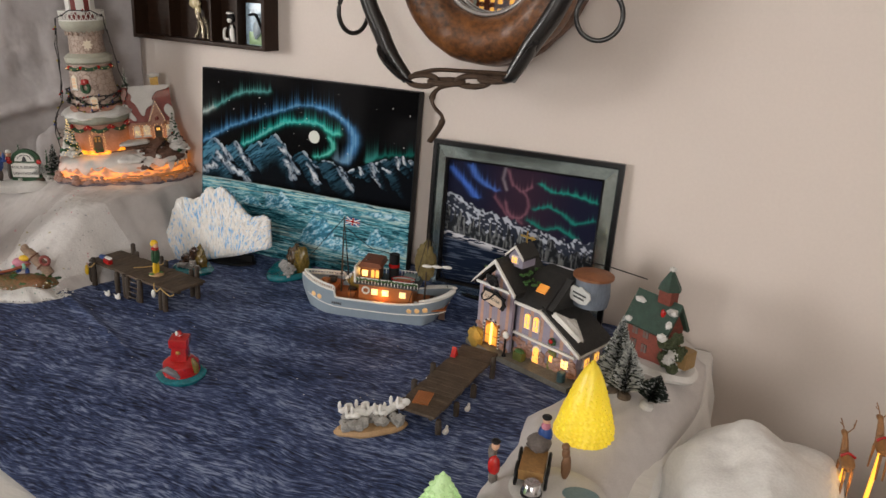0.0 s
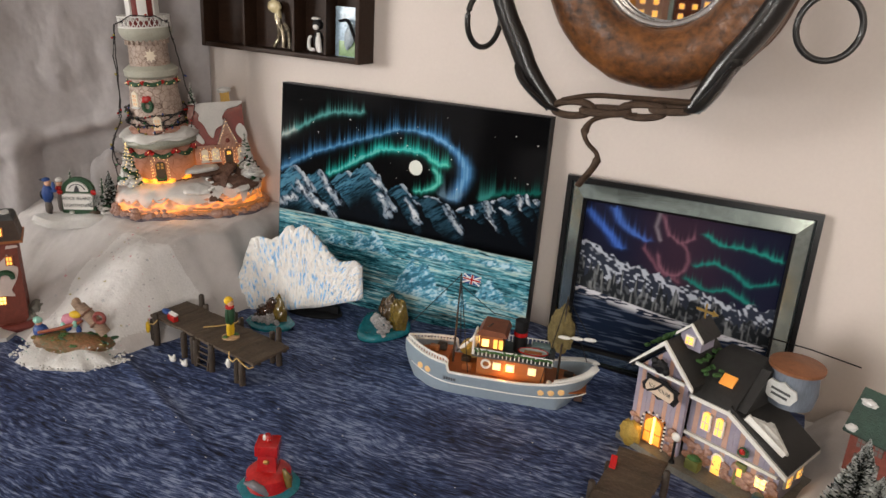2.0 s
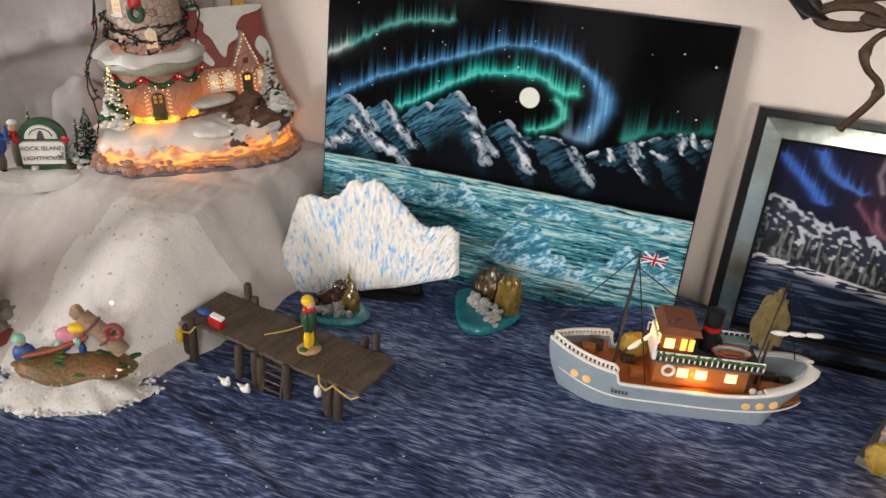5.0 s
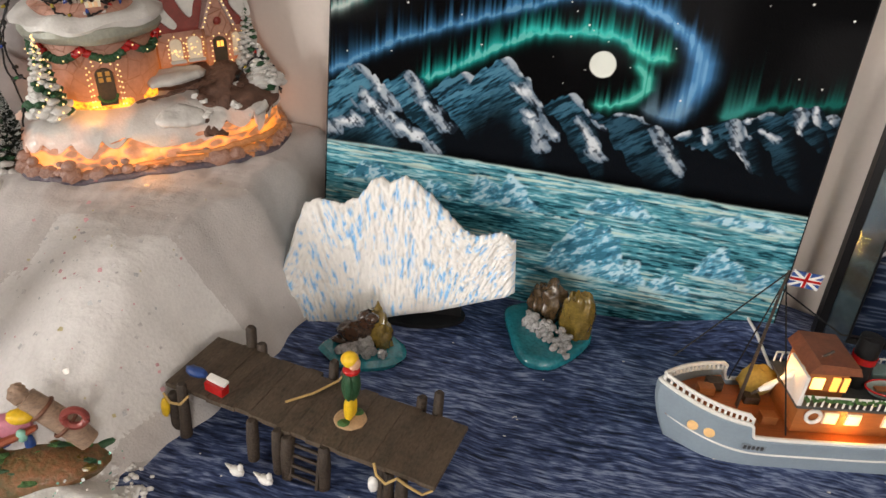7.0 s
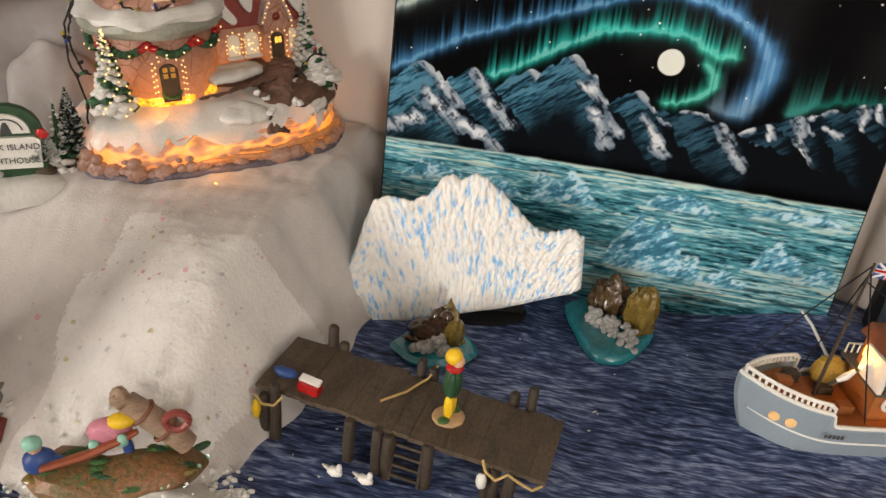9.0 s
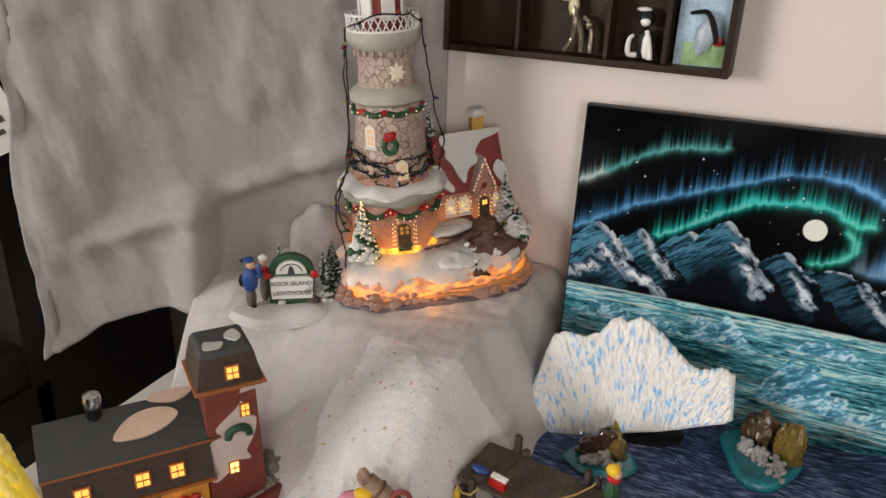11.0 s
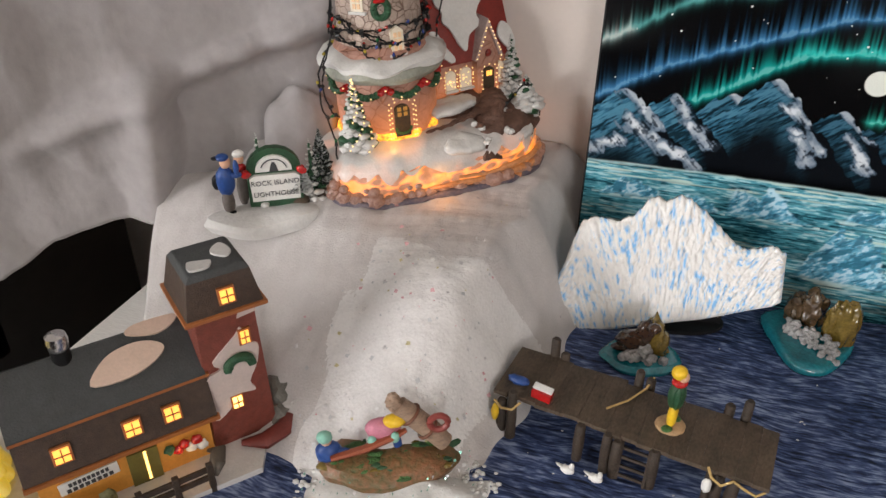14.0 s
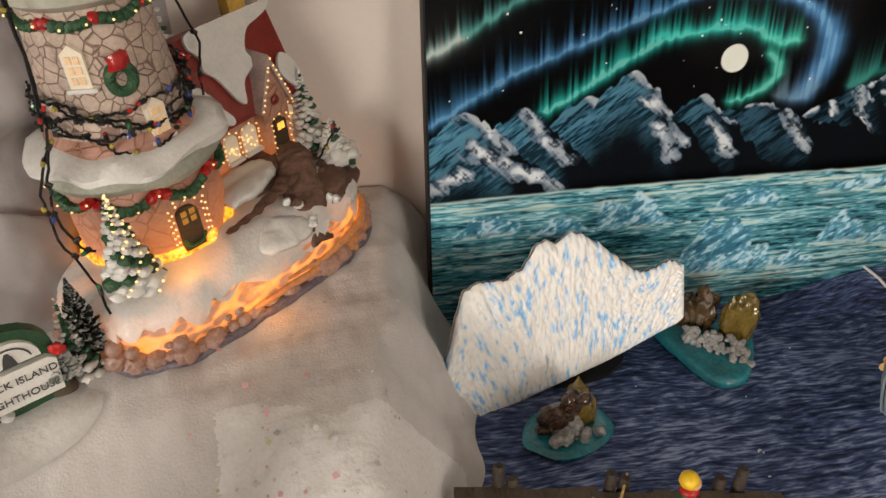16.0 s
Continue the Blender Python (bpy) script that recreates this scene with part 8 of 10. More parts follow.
lit_window(ih, -0.0464, 0.0210, 0.166, 0.009, 0.009)
for x in (0.000, 0.018):
    lit_window(ih, x, 0.0105, 0.074, 0.0085, 0.020, True)
lit_window(ih, 0.081, 0.0105, 0.030, 0.012, 0.012, False, True)
for y, z in ((0.035, 0.034), (0.062, 0.036)):
    lit_window(ih, WX_1 + 0.0010, y, z, 0.011, 0.014, False, False, 90)
sk = part("skylight", Mesh().box((0, 0, 0), (0.018, 0.016, 0.003), bev=0.0005), mat("lit_skylight", (0.6, 0.25, 0.05), 0.4, emit=(1.0, 0.36, 0.05), power=0.5), ih, "orange lit skylight")
sk.matrix_local = pose(0.008, 0.030, 0.1295, 38, 0, 0)
dm3 = pose(gmid, -0.001, 0.012)
ddoor = part("double_door", Mesh().box((0, -0.001, 0.020), (0.028, 0.003, 0.040), m=dm3), mat("dark_orange_door", (0.30, 0.105, 0.02), 0.5, emit=(1.0, 0.30, 0.02), power=0.12), ih, "ajar orange double door spilling light")
PANEL = mat("lit_orange_panel", (0.62, 0.30, 0.05), 0.5, emit=(1.0, 0.46, 0.05), power=0.75, var=0.35, scale=150)
for sx in (-1, 1):
    part("panel", Mesh().prism([(sx * 0.0030, 0.003), (sx * 0.0120, 0.003), (sx * 0.0120, 0.016), (sx * 0.0030, 0.016)], -0.0042, -0.002, 0, "xz", dm3), PANEL, ddoor)
    part("panel", Mesh().prism([(sx * 0.0030, 0.0185), (sx * 0.0120, 0.0185), (sx * 0.0120, 0.031), (sx * 0.0080, 0.036), (sx * 0.0030, 0.039)], -0.0042, -0.002, 0, "xz", dm3), PANEL, ddoor)
part("light_gap", Mesh().box((0.001, -0.0045, 0.022), (0.0030, 0.002, 0.040), m=dm3), WINDOWHOT, ddoor, "bright gap between the leaves")
bd2 = Mesh()
for i in range(34):
    s = i / 33
    if s < 0.36:
        p = (-0.017, 0.095 * s)
    elif s > 0.64:
        p = (0.017, 0.095 * (1 - s))
    else:
        a = math.pi * (1 - (s - 0.36) / 0.28)
        p = (0.017 * math.cos(a), 0.034 + 0.013 * math.sin(a))
    bd2.blob((gmid + p[0], -0.005, 0.012 + p[1]), (0.0018, 0.0015, 0.0018), i % 2, 1, 0.1)
part("door_beading", bd2, [BLACK, WHITE], ih)
nb = Mesh()
nb.prism([(-0.027, -0.004), (-0.023, -0.012), (-0.010, -0.010), (0.0, -0.015), (0.010, -0.010), (0.024, -0.012), (0.027, -0.002), (0.023, 0.003), (0.025, 0.010), (0.012, 0.010), (0.004, 0.014), (-0.012, 0.011), (-0.024, 0.011), (-0.022, 0.004)], -0.0015, 0.0015, 0)
nb.prism([(-0.021, -0.004), (-0.018, -0.009), (0.0, -0.010), (0.018, -0.009), (0.021, -0.002), (0.018, 0.006), (0.0, 0.009), (-0.018, 0.007)], -0.003, -0.0014, 1)
sgn_ = part("name_board", nb, [BLACK, mat("cream_board", (0.62, 0.50, 0.38), 0.5)], ih, "cream shop board edged in black")
sgn_.matrix_local = pose(gmid + 0.008, -0.016, 0.103, 0, 8, 0)
fancy_text("ICE HOUSE", 0.0066, Matrix.Translation((0, -0.0034, 0)) @ pose(0, 0, 0, 90, 0, 0), INK, sgn_)
orn = Mesh()
orn.blob((0, 0, 0), (0.012, 0.005, 0.009), 0, 3, 0.4)
orn.blob((-0.007, -0.001, 0.005), (0.006, 0.004, 0.005), 0, 2, 0.3)
orn.blob((0.009, -0.001, -0.004), (0.006, 0.004, 0.005), 0, 2, 0.3)
o = part("lobster_emblem", orn, BLACK, ih)
o.matrix_local = pose(gmid, -0.013, 0.132)
o = part("tongs", Mesh().tube([(-0.010, 0, -0.008), (0, 0, 0), (0.008, 0, 0.012)], 0.0016, 6), BLACK, sgn_)
o.matrix_local = pose(-0.006, -0.003, -0.002)
lamp = Mesh()
lamp.cyl((0, 0, 0), (0, 0, 0.034), 0.0018, seg=8, k=0)
lamp.lathe([(0.005, 0), (0.003, 0.006)], seg=12, k=0)
lamp.blob((0, 0, 0.040), (0.0065, 0.003, 0.0065), 1, 2, 0.0)
o = part("clock_post", lamp, [BLACK, WHITE], ih, "black post with a round white clock")
o.matrix_local = pose(GX1 + 0.002, -0.014, 0.008)
dw = Mesh()
dw.prism([(-0.008, 0), (0.008, 0), (0.008, 0.022)] + [(0.008 * math.cos(radians(a)), 0.022 + 0.008 * math.sin(radians(a))) for a in range(20, 180, 20)] + [(-0.008, 0.022)], -0.002, 0.002, 0)
dw.prism([(-0.0055, 0.001), (0.0055, 0.001), (0.0055, 0.022)] + [(0.0055 * math.cos(radians(a)), 0.022 + 0.0055 * math.sin(radians(a))) for a in range(20, 180, 20)] + [(-0.0055, 0.022)], -0.0035, 0.0, 1)
o = part("arched_door", dw, [WHITE, WINDOW], ih, "white arched door glowing orange")
o.matrix_local = pose(0.024, 0.0105, 0.010)
dw = Mesh()
dw.box((0, 0, 0.016), (0.013, 0.004, 0.032), 0)
dw.box((0, -0.0015, 0.020), (0.006, 0.004, 0.010), 1)
o = part("green_door", dw, [mat("olive_green_door", (0.15, 0.17, 0.05), 0.5), WINDOW], ih, "olive green door with a lit pane")
o.matrix_local = pose(0.054, 0.010, 0.010)
wr2 = Mesh()
wr2.blob((0.054, 0.006, 0.060), (0.007, 0.004, 0.006), 0, 3, 0.4, 4)
wr2.blob((0.054, 0.003, 0.062), (0.004, 0.003, 0.004), 1, 2, 0.3)
part("red_wreath", wr2, [GREEN, RED], ih)
bx = Mesh()
bx.box((0, 0, 0.008), (0.018, 0.012, 0.016), 0, bev=0.001)
bx.blob((0, 0, 0.017), (0.009, 0.006, 0.004), 1, 2, 0.4, 5)
o = part("planter", bx, [mat("mossy_planter", (0.12, 0.13, 0.03), 0.7), GREENBR], ih)
o.matrix_local = pose(0.000, -0.004, 0.008)
o = part("tank", Mesh().lathe([(0.007, 0), (0.007, 0.016), (0.005, 0.018)], seg=16), mat("dark_teal_tank", (0.03, 0.07, 0.08), 0.4), ih)
o.matrix_local = pose(0.088, -0.008, 0.008)
o = part("haystack", Mesh().blob((0, 0, 0.012), (0.016, 0.008, 0.020), 0, 3, 0.3), mat("straw_yellow", (0.36, 0.24, 0.04), 0.7, var=0.4, scale=200), ih, "straw-yellow bush beside the door")
o.matrix_local = pose(-0.090, -0.012, 0.006)
ivy = Mesh()
for i in range(90):
    q7 = random.Random(i + 77)
    row = i % 6
    x = (-0.104 + 0.012 * row) if row < 3 else (-0.030 + 0.012 * (row - 3))
    s = q7.random()
    y0_, z0_ = 0.03 + 0.05 * s, 0.152 + 0.0
    px = x + q7.uniform(-0.003, 0.003)
    zz = 0.125 + 0.036 * (1 - min(1, abs(px - gmid) / 0.045)) + 0.004
    ivy.blob((px, 0.015 + 0.06 * s, zz + 0.004), (0.0035, 0.0035, 0.0028), 0, 1, 0.4)
tagged(part("roof_greenery", ivy, GREENBR, ih, "rows of green garland on the roof"), kind="stuff")
va = Mesh()
va.cyl((0, 0, 0), (0, 0, 0.022), 0.0014, seg=8)
va.box((0, 0, 0.012), (0.026, 0.002, 0.003))
va.prism([(0.010, 0.008), (0.018, 0.012), (0.010, 0.016)], -0.001, 0.001)
o = part("weather_vane", va, GOLD, ih, "gilt arrow weather vane")
o.matrix_local = pose(-0.046, 0.046, 0.188)
tk = Mesh()
tk.lathe([(0.030, 0), (0.033, 0.02), (0.030, 0.050)], (0, 0, 0), 28, 0)
o = part("ice_tank", tk, BARREL, ih, "blue-grey barrel tank on the roof")
o.matrix_local = pose(0.064, 0.086, 0.108) @ Matrix.Diagonal((0.92, 0.92, 0.94, 1))
tl = Mesh()
for i in range(5):
    tl.lathe([(0.036 - 0.007 * i, 0.0), (0.036 - 0.007 * i, 0.004), (0.033 - 0.007 * i, 0.005)], (0, 0, 0.051 + 0.0006 * i), 30, 0)
part("lid", tl, COPPER, o, "ringed copper-brown lid")
lb = Mesh()
lb.prism([(-0.022, 0.004), (-0.017, 0.013), (-0.006, 0.013), (0.0, 0.017), (0.008, 0.013), (0.018, 0.012), (0.022, 0.002), (0.017, -0.010), (0.004, -0.014), (-0.014, -0.012), (-0.020, -0.006)], -0.0015, 0.0015, 0)
for i, w in enumerate((0.026, 0.022)):
    lb.box((0, -0.002, 0.003 - 0.007 * i), (w, 0.001, 0.003), 1)
l2 = part("tank_label", lb, [mat("pale_tank_label", (0.55, 0.56, 0.55), 0.5), SLATE], o, "pale oval name label")
l2.matrix_local = pose(-0.001, -0.0350, 0.024, 0, 8, 2)
fr2 = Mesh()
for a, b2 in (((0, 0), (0.034, 0)), ((0.004, 0.002), (0.020, 0.022)), ((0.034, 0.002), (0.016, 0.024)), ((0.010, 0.012), (0.028, 0.012))):
    fr2.cyl((a[0] * 1.2, a[1] * 1.2, 0), (b2[0] * 1.2, b2[1] * 1.2, 0), 0.0042, seg=6)
o = part("white_truss", fr2, WHITE, ih, "white A-shaped roof truss")
o.matrix_local = pose(0.046, 0.012, 0.1035, 0, 34, 12) @ Matrix.Diagonal((1.45, 1.0, 1.55, 1))
ti = Mesh()
for i in range(7):
    q8 = random.Random(i)
    ti.box((0.008 + 0.003 * i, 0.070 + 0.002 * (i % 3), 0.146 + 0.002 * (i % 2)), (0.034, 0.004, 0.003), 0, m=None)
part("snowy_planks", ti, SNOW, ih)
glow("ice_house_door_glow", SM @ Vector((gmid - 0.004, -0.024, 0.036)), 0.024, (1.0, 0.42, 0.06), 0.003)
glow("ice_house_wing_glow", SM @ Vector((0.060, -0.012, 0.040)), 0.006, (1.0, 0.55, 0.15), 0.003)

PM2 = pose(-0.358, 1.118, 0.001, 0, 0, 85.5)
jet2 = pier("landing_jetty", "brown plank landing jetty leading to the ice house", PM2, 0.225, 0.062, 0.028,
            [(-0.105, -0.034, 0.02), (-0.105, 0.034, 0.02), (-0.05, -0.035, 0.02), (-0.05, 0.035, 0.036), (0.01, -0.035, 0.02), (0.01, 0.035, 0.036), (0.08, -0.036, 0.036), (0.08, 0.035, 0.02)], 26)
for x, y in ((-0.100, -0.043), (-0.030, -0.044), (0.004, 0.043)):
    b = Mesh()
    b.blob((0, 0, 0.0040), (0.0062, 0.0038, 0.0040), 0, 3, 0.2)
    b.blob((0.0035, 0, 0.0090), (0.0022, 0.0020, 0.0034), 0, 3, 0.1)
    b.tube([(-0.003, 0, 0.005), (-0.008, 0, 0.0065), (-0.0105, 0, 0.0075)], [0.0030, 0.0018, 0.0006], 8, flat=0.5)
    solid("gull", b, WHITE, "tiny white gull resting beside the landing jetty", "bird", PM2 @ pose(x, y, 0), group="gulls by the jetty")
b = Mesh()
b.prism([(-0.006, 0), (0.006, 0), (0.0, 0.016)], -0.004, 0.004)
solid("red_marker", b, RED, "small red marker cone on the jetty edge", "marker", PM2 @ pose(0.066, 0.026, 0.028))
b = Mesh()
for i in range(7):
    b.box((0, -0.010 + 0.0034 * i, 0.0018), (0.034, 0.0026, 0.003), 0, m=pose(-0.076, 0.006, 0.027, 0, 0, 12))
solid("crate_lid", b, CABIN, "orange slatted pallet lying on the jetty", "pallet", PM2)

# cable and specks
b = Mesh()
b.tube([(-0.645, 1.512, 0.034), (-0.632, 1.498, 0.036), (-0.618, 1.460, 0.028), (-0.600, 1.420, 0.006), (-0.585, 1.390, 0.004)], 0.0016, 6)
solid("white_cable", b, WHITE, "thin white cable running to the boat", "cable")
b = Mesh()
b.tube([(-1.118, 1.490, 0.012), (-1.095, 1.462, 0.010), (-1.085, 1.455, 0.006), (-1.105, 1.45, 0.004)], 0.0022, 6)
solid("black_plug_wire", b, BLACK, "short black wire end by the canvas foot", "cable")
sp = Mesh()
q9 = random.Random(8)
for i in range(70):
    x, y = q9.uniform(-1.25, -0.45), q9.uniform(0.95, 1.42)
    z = float(sea_place(np.array([(x + 1.46) / 1.30]), np.array([(y - np.interp(x, FX, FY)) / (wall_y(x) - 0.005 - np.interp(x, FX, FY))]))[0, 2])
    sp.blob((x, y, z + 0.0006), (q9.uniform(0.0006, 0.0018), 0.0008, 0.0006), 0, 1, 0.3)
for k in range(4):
    sp.blob((-0.701 + 0.003 * k, 1.297 - 0.001 * k * (k - 2), 0.0022), (0.003, 0.0014, 0.001), 0, 1, 0.3)
solid("snow_specks", sp, SNOW, "scattered white snow specks on the sea cloth", "specks", kind="stuff")

# ---- the cannery shore ----
CM = pose(-1.403, 1.007, 0.003, 0, 0, 51) @ Matrix.Diagonal((0.90, 0.93, 0.94, 1))
cn = thing("cannery", "lit ochre cannery with slate mansard roof and brick tower", "village house", CM)
gs = Mesh()
gs.prism([(-0.112, -0.036), (0.02, -0.038), (0.110, -0.040), (0.132, 0.0), (0.125, 0.10), (-0.108, 0.10)], -0.003, 0.007, 0, "xy")
part("snow_ground", gs, SNOW, cn, "white snowy ground slab")
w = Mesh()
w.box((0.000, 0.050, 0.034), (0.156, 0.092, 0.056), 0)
part("wall", w, OCHRE, cn, "ochre wall with an emissive glow")
sk2 = Mesh()
sk2.prism([(-0.004, 0.056), (-0.006, 0.061), (0.010, 0.098), (0.090, 0.098), (0.106, 0.061), (0.104, 0.056)], -0.086, 0.085, 0, "yz")
part("mansard_skirt", sk2, BROWNROOF, cn, "steep brown shingled skirt")
sk2 = Mesh()
sk2.prism([(0.006, 0.0985), (0.005, 0.102), (0.060, 0.134), (0.094, 0.112), (0.094, 0.0985)], -0.087, 0.084, 0, "yz")
part("roof", sk2, SLATE, cn, "flat slate-grey upper roof")
ev = Mesh()
ev.box((0.000, -0.005, 0.0575), (0.174, 0.006, 0.004), 0)
ev.box((0.000, 0.007, 0.0995), (0.174, 0.004, 0.003), 0)
part("eaves_board", ev, CABIN, cn)
rs2 = Mesh()
slope = pose(0, 0.036, 0.1215, 30.2, 0, 0)
for pts in ([(-0.012, -0.012), (0.006, 0.008), (0.030, 0.014), (0.050, 0.010), (0.058, 0.000), (0.040, -0.012), (0.014, -0.017)], [(0.030, 0.024), (0.055, 0.016), (0.074, 0.022), (0.076, 0.030), (0.040, 0.031)]):
    rs2.prism(rounded(pts), 0.0, 0.003, 0, "xy", slope)
part("roof_snow", rs2, mat("peach_tinted_snow", (0.66, 0.50, 0.40), 0.5, var=0.1), cn, "patches of painted snow")
for x in (-0.050, 0.010, 0.046):
    o = lit_window(cn, x, -0.001, 0.080, 0.013, 0.013, False, False, 0.0, True, CABIN)
    o.matrix_local = pose(x, -0.0005, 0.078, -12, 0, 0)
ch2 = Mesh()
ch2.lathe([(0.0085, 0.112), (0.0085, 0.142)], (-0.026, 0.058, 0), 18, 0)
ch2.lathe([(0.0085, 0.142), (0.0095, 0.146), (0.0085, 0.150)], (-0.026, 0.058, 0), 18, 1)
ch2.lathe([(0.010, 0.150), (0.009, 0.156), (0.004, 0.159)], (-0.026, 0.058, 0), 18, 2)
part("chimney", ch2, [BLACK, STEEL, STEEL], cn, "black flue with a bright cap")
bn = Mesh()
bn.box((0, 0, 0), (0.052, 0.002, 0.013), 0, bev=0.001)
for i, (wd, z) in enumerate(((0.036, 0.003), (0.042, -0.003))):
    n = 8 if i else 9
    for k in range(n):
        bn.box((-wd / 2 + wd * (k + 0.5) / n, -0.0016, z), (wd / n * 0.7, 0.001, 0.0036), 1)
o = part("banner", bn, [PAPER, INK], cn, "white lettered banner over the wall")
o.matrix_local = pose(-0.036, -0.0005, 0.040, 0, -3, 0)
dn = Mesh()
dn.box((0, 0, 0.019), (0.028, 0.003, 0.038), 0)
dn.box((0.002, -0.001, 0.020), (0.0025, 0.003, 0.034), 1)
o = part("double_door", dn, [mat("olive_double_door", (0.15, 0.13, 0.03), 0.5), WINDOWHOT], cn, "olive double door ajar with light showing")
o.matrix_local = pose(0.012, 0.002, 0.008)
sh = Mesh()
for x, z, k in ((0.036, 0.036, 0), (0.044, 0.032, 1), (0.050, 0.036, 1), (0.056, 0.030, 2), (0.062, 0.036, 1), (0.066, 0.028, 2)):
    sh.blob((x, -0.001, z), (0.0055, 0.004, 0.0055), k, 2, 0.4, 4)
part("shop_goods", sh, [GREEN, RED, WHITE], cn, "red and white wares by the door")
bsh = Mesh()
for i in range(30):
    q = random.Random(i + 5)
    bsh.blob((-0.082 + q.uniform(0, 0.060), -0.020 + q.uniform(-0.008, 0.008), 0.008 + q.uniform(0, 0.016)), (0.008, 0.007, 0.008), q.choice((0, 0, 1, 1, 2)), 2, 0.4, 4)
part("berry_bush", bsh, [mat("mossy_bush", (0.20, 0.19, 0.09), 0.7, var=0.5, scale=150), SNOW, RED], cn, "snow-dusted bushes with red berries")
for i, x in enumerate((-0.100, -0.078, -0.038, -0.003, 0.030, 0.062)):
    part("fence_post", Mesh().box((x, -0.036, 0.017), (0.006, 0.006, 0.036), bev=0.0008), PILE, cn)
for x0, x1, z in ((-0.100, 0.062, 0.028), (-0.100, 0.062, 0.018)):
    part("fence_rail", Mesh().box(((x0 + x1) / 2, -0.0352, z), (x1 - x0, 0.0028, 0.006), bev=0.0006), PILE, cn)
for y in (-0.036, -0.004):
    part("fence_post", Mesh().box((-0.102, y, 0.022), (0.006, 0.006, 0.046), bev=0.0008), PILE, cn)
part("fence_rail", Mesh().box((-0.1025, -0.020, 0.030), (0.003, 0.030, 0.007), bev=0.0006), PILE, cn)
bt = Mesh()
bt.tube([(0.066, -0.030, 0.012), (0.072, -0.024, 0.020), (0.078, -0.012, 0.024), (0.070, -0.004, 0.020)], [0.004, 0.008, 0.008, 0.003], 8, flat=0.5)
part("overturned_skiff", bt, mat("dark_skiff", (0.07, 0.055, 0.04), 0.6), cn)
TWX, TWY = 0.113, 0.040
tw2 = Mesh()
tw2.box((TWX, TWY, 0.083), (0.066, 0.066, 0.156), 0, bev=0.002, taper=(0.86, 0.86))
tower = part("brick_tower", tw2, BRICK, cn, "square red brick tower patched with snow")
mr = Mesh()
mr.box((TWX, TWY, 0.178), (0.074, 0.074, 0.036), 0, bev=0.002, taper=(0.80, 0.80))
part("tower_mansard", mr, BROWNROOF, cn, "brown mansard cap")
mr = Mesh()
mr.box((TWX, TWY, 0.1985), (0.060, 0.060, 0.006), 0, bev=0.002, taper=(0.85, 0.85))
mr.box((TWX, TWY, 0.1605), (0.079, 0.079, 0.004), 1, bev=0.001)
part("tower_roof", mr, [SLATE, CABIN], cn)
o = lit_window(cn, 0, 0, 0, 0.012, 0.012, False, False, 0.0, True, CABIN)
o.matrix_local = pose(TWX + 0.003, TWY - 0.0345, 0.178, -12, 0, 0)
o = lit_window(cn, 0, 0, 0, 0.008, 0.013, False, False, 0.0, True, CABIN)
o.matrix_local = pose(TWX + 0.014, TWY - 0.0305, 0.126, -3, 0, 0)
o = lit_window(cn, 0, 0, 0, 0.009, 0.012, False, True, 0.0, True, CABIN)
o.matrix_local = pose(TWX - 0.004, TWY - 0.0325, 0.056, -3, 0, 0)
ps = Mesh()
fm = pose(TWX, TWY - 0.0325, 0, -2.6, 0, 0)
ps.prism(rounded([(-0.020, 0.108), (0.004, 0.128), (0.012, 0.136), (0.018, 0.118), (0.026, 0.112), (0.022, 0.092), (0.012, 0.074), (0.016, 0.062), (-0.004, 0.064), (-0.012, 0.050), (-0.030, 0.044), (-0.030, 0.090), (-0.014, 0.098)], 3), 0.0028, 0.006, 0, "xz", fm @ Matrix.Translation((0, -0.0075, 0)))
ps.prism([(0.010, 0.146), (0.030, 0.148), (0.028, 0.152), (0.012, 0.152)], -0.0035, 0.0, 0, "xz", fm)
part("clinging_snow", ps, mat("pinkish_snow", (0.62, 0.52, 0.48), 0.55, var=0.1), tower, "pinkish snow clinging to the brick")
wr3 = Mesh()
for i in range(16):
    a = math.pi * i / 15
    wr3.blob((TWX + 0.004 + 0.012 * math.cos(a), TWY - 0.036, 0.098 + 0.009 * math.sin(a)), (0.0048, 0.004, 0.0045), 0, 2, 0.4, 5)
part("garland", wr3, GREEN, cn, "green swag on the tower")
tsn = Mesh()
tsn.prism(rounded([(-0.022, -0.020), (-0.006, -0.022), (0.000, -0.012), (-0.010, -0.008), (-0.020, -0.006)]), 0.2010, 0.2035, 0, "xy", Matrix.Translation((TWX, TWY, 0)))
tsn.prism(rounded([(0.004, 0.000), (0.014, -0.012), (0.022, -0.004), (0.018, 0.012), (0.010, 0.010)]), 0.2010, 0.2035, 0, "xy", Matrix.Translation((TWX, TWY, 0)))
part("cap_snow", tsn, SNOW, cn)
rkb = Mesh()
rkb.blob((TWX + 0.048, TWY - 0.004, 0.014), (0.022, 0.026, 0.022), 0, 3, 0.35, 2.5, flat=-0.6)
rkb.blob((TWX + 0.040, TWY - 0.026, 0.010), (0.018, 0.016, 0.014), 0, 3, 0.35, 2.5, flat=-0.6)
part("rock", rkb, GREYROCK, cn, "grey rocks at the tower foot")
rb = Mesh()
rb.tube([(TWX - 0.010, TWY - 0.044, 0.012), (TWX + 0.012, TWY - 0.052, 0.010), (TWX + 0.034, TWY - 0.048, 0.012), (TWX + 0.046, TWY - 0.038, 0.018)], [0.004, 0.011, 0.011, 0.004], 10, flat=0.7)
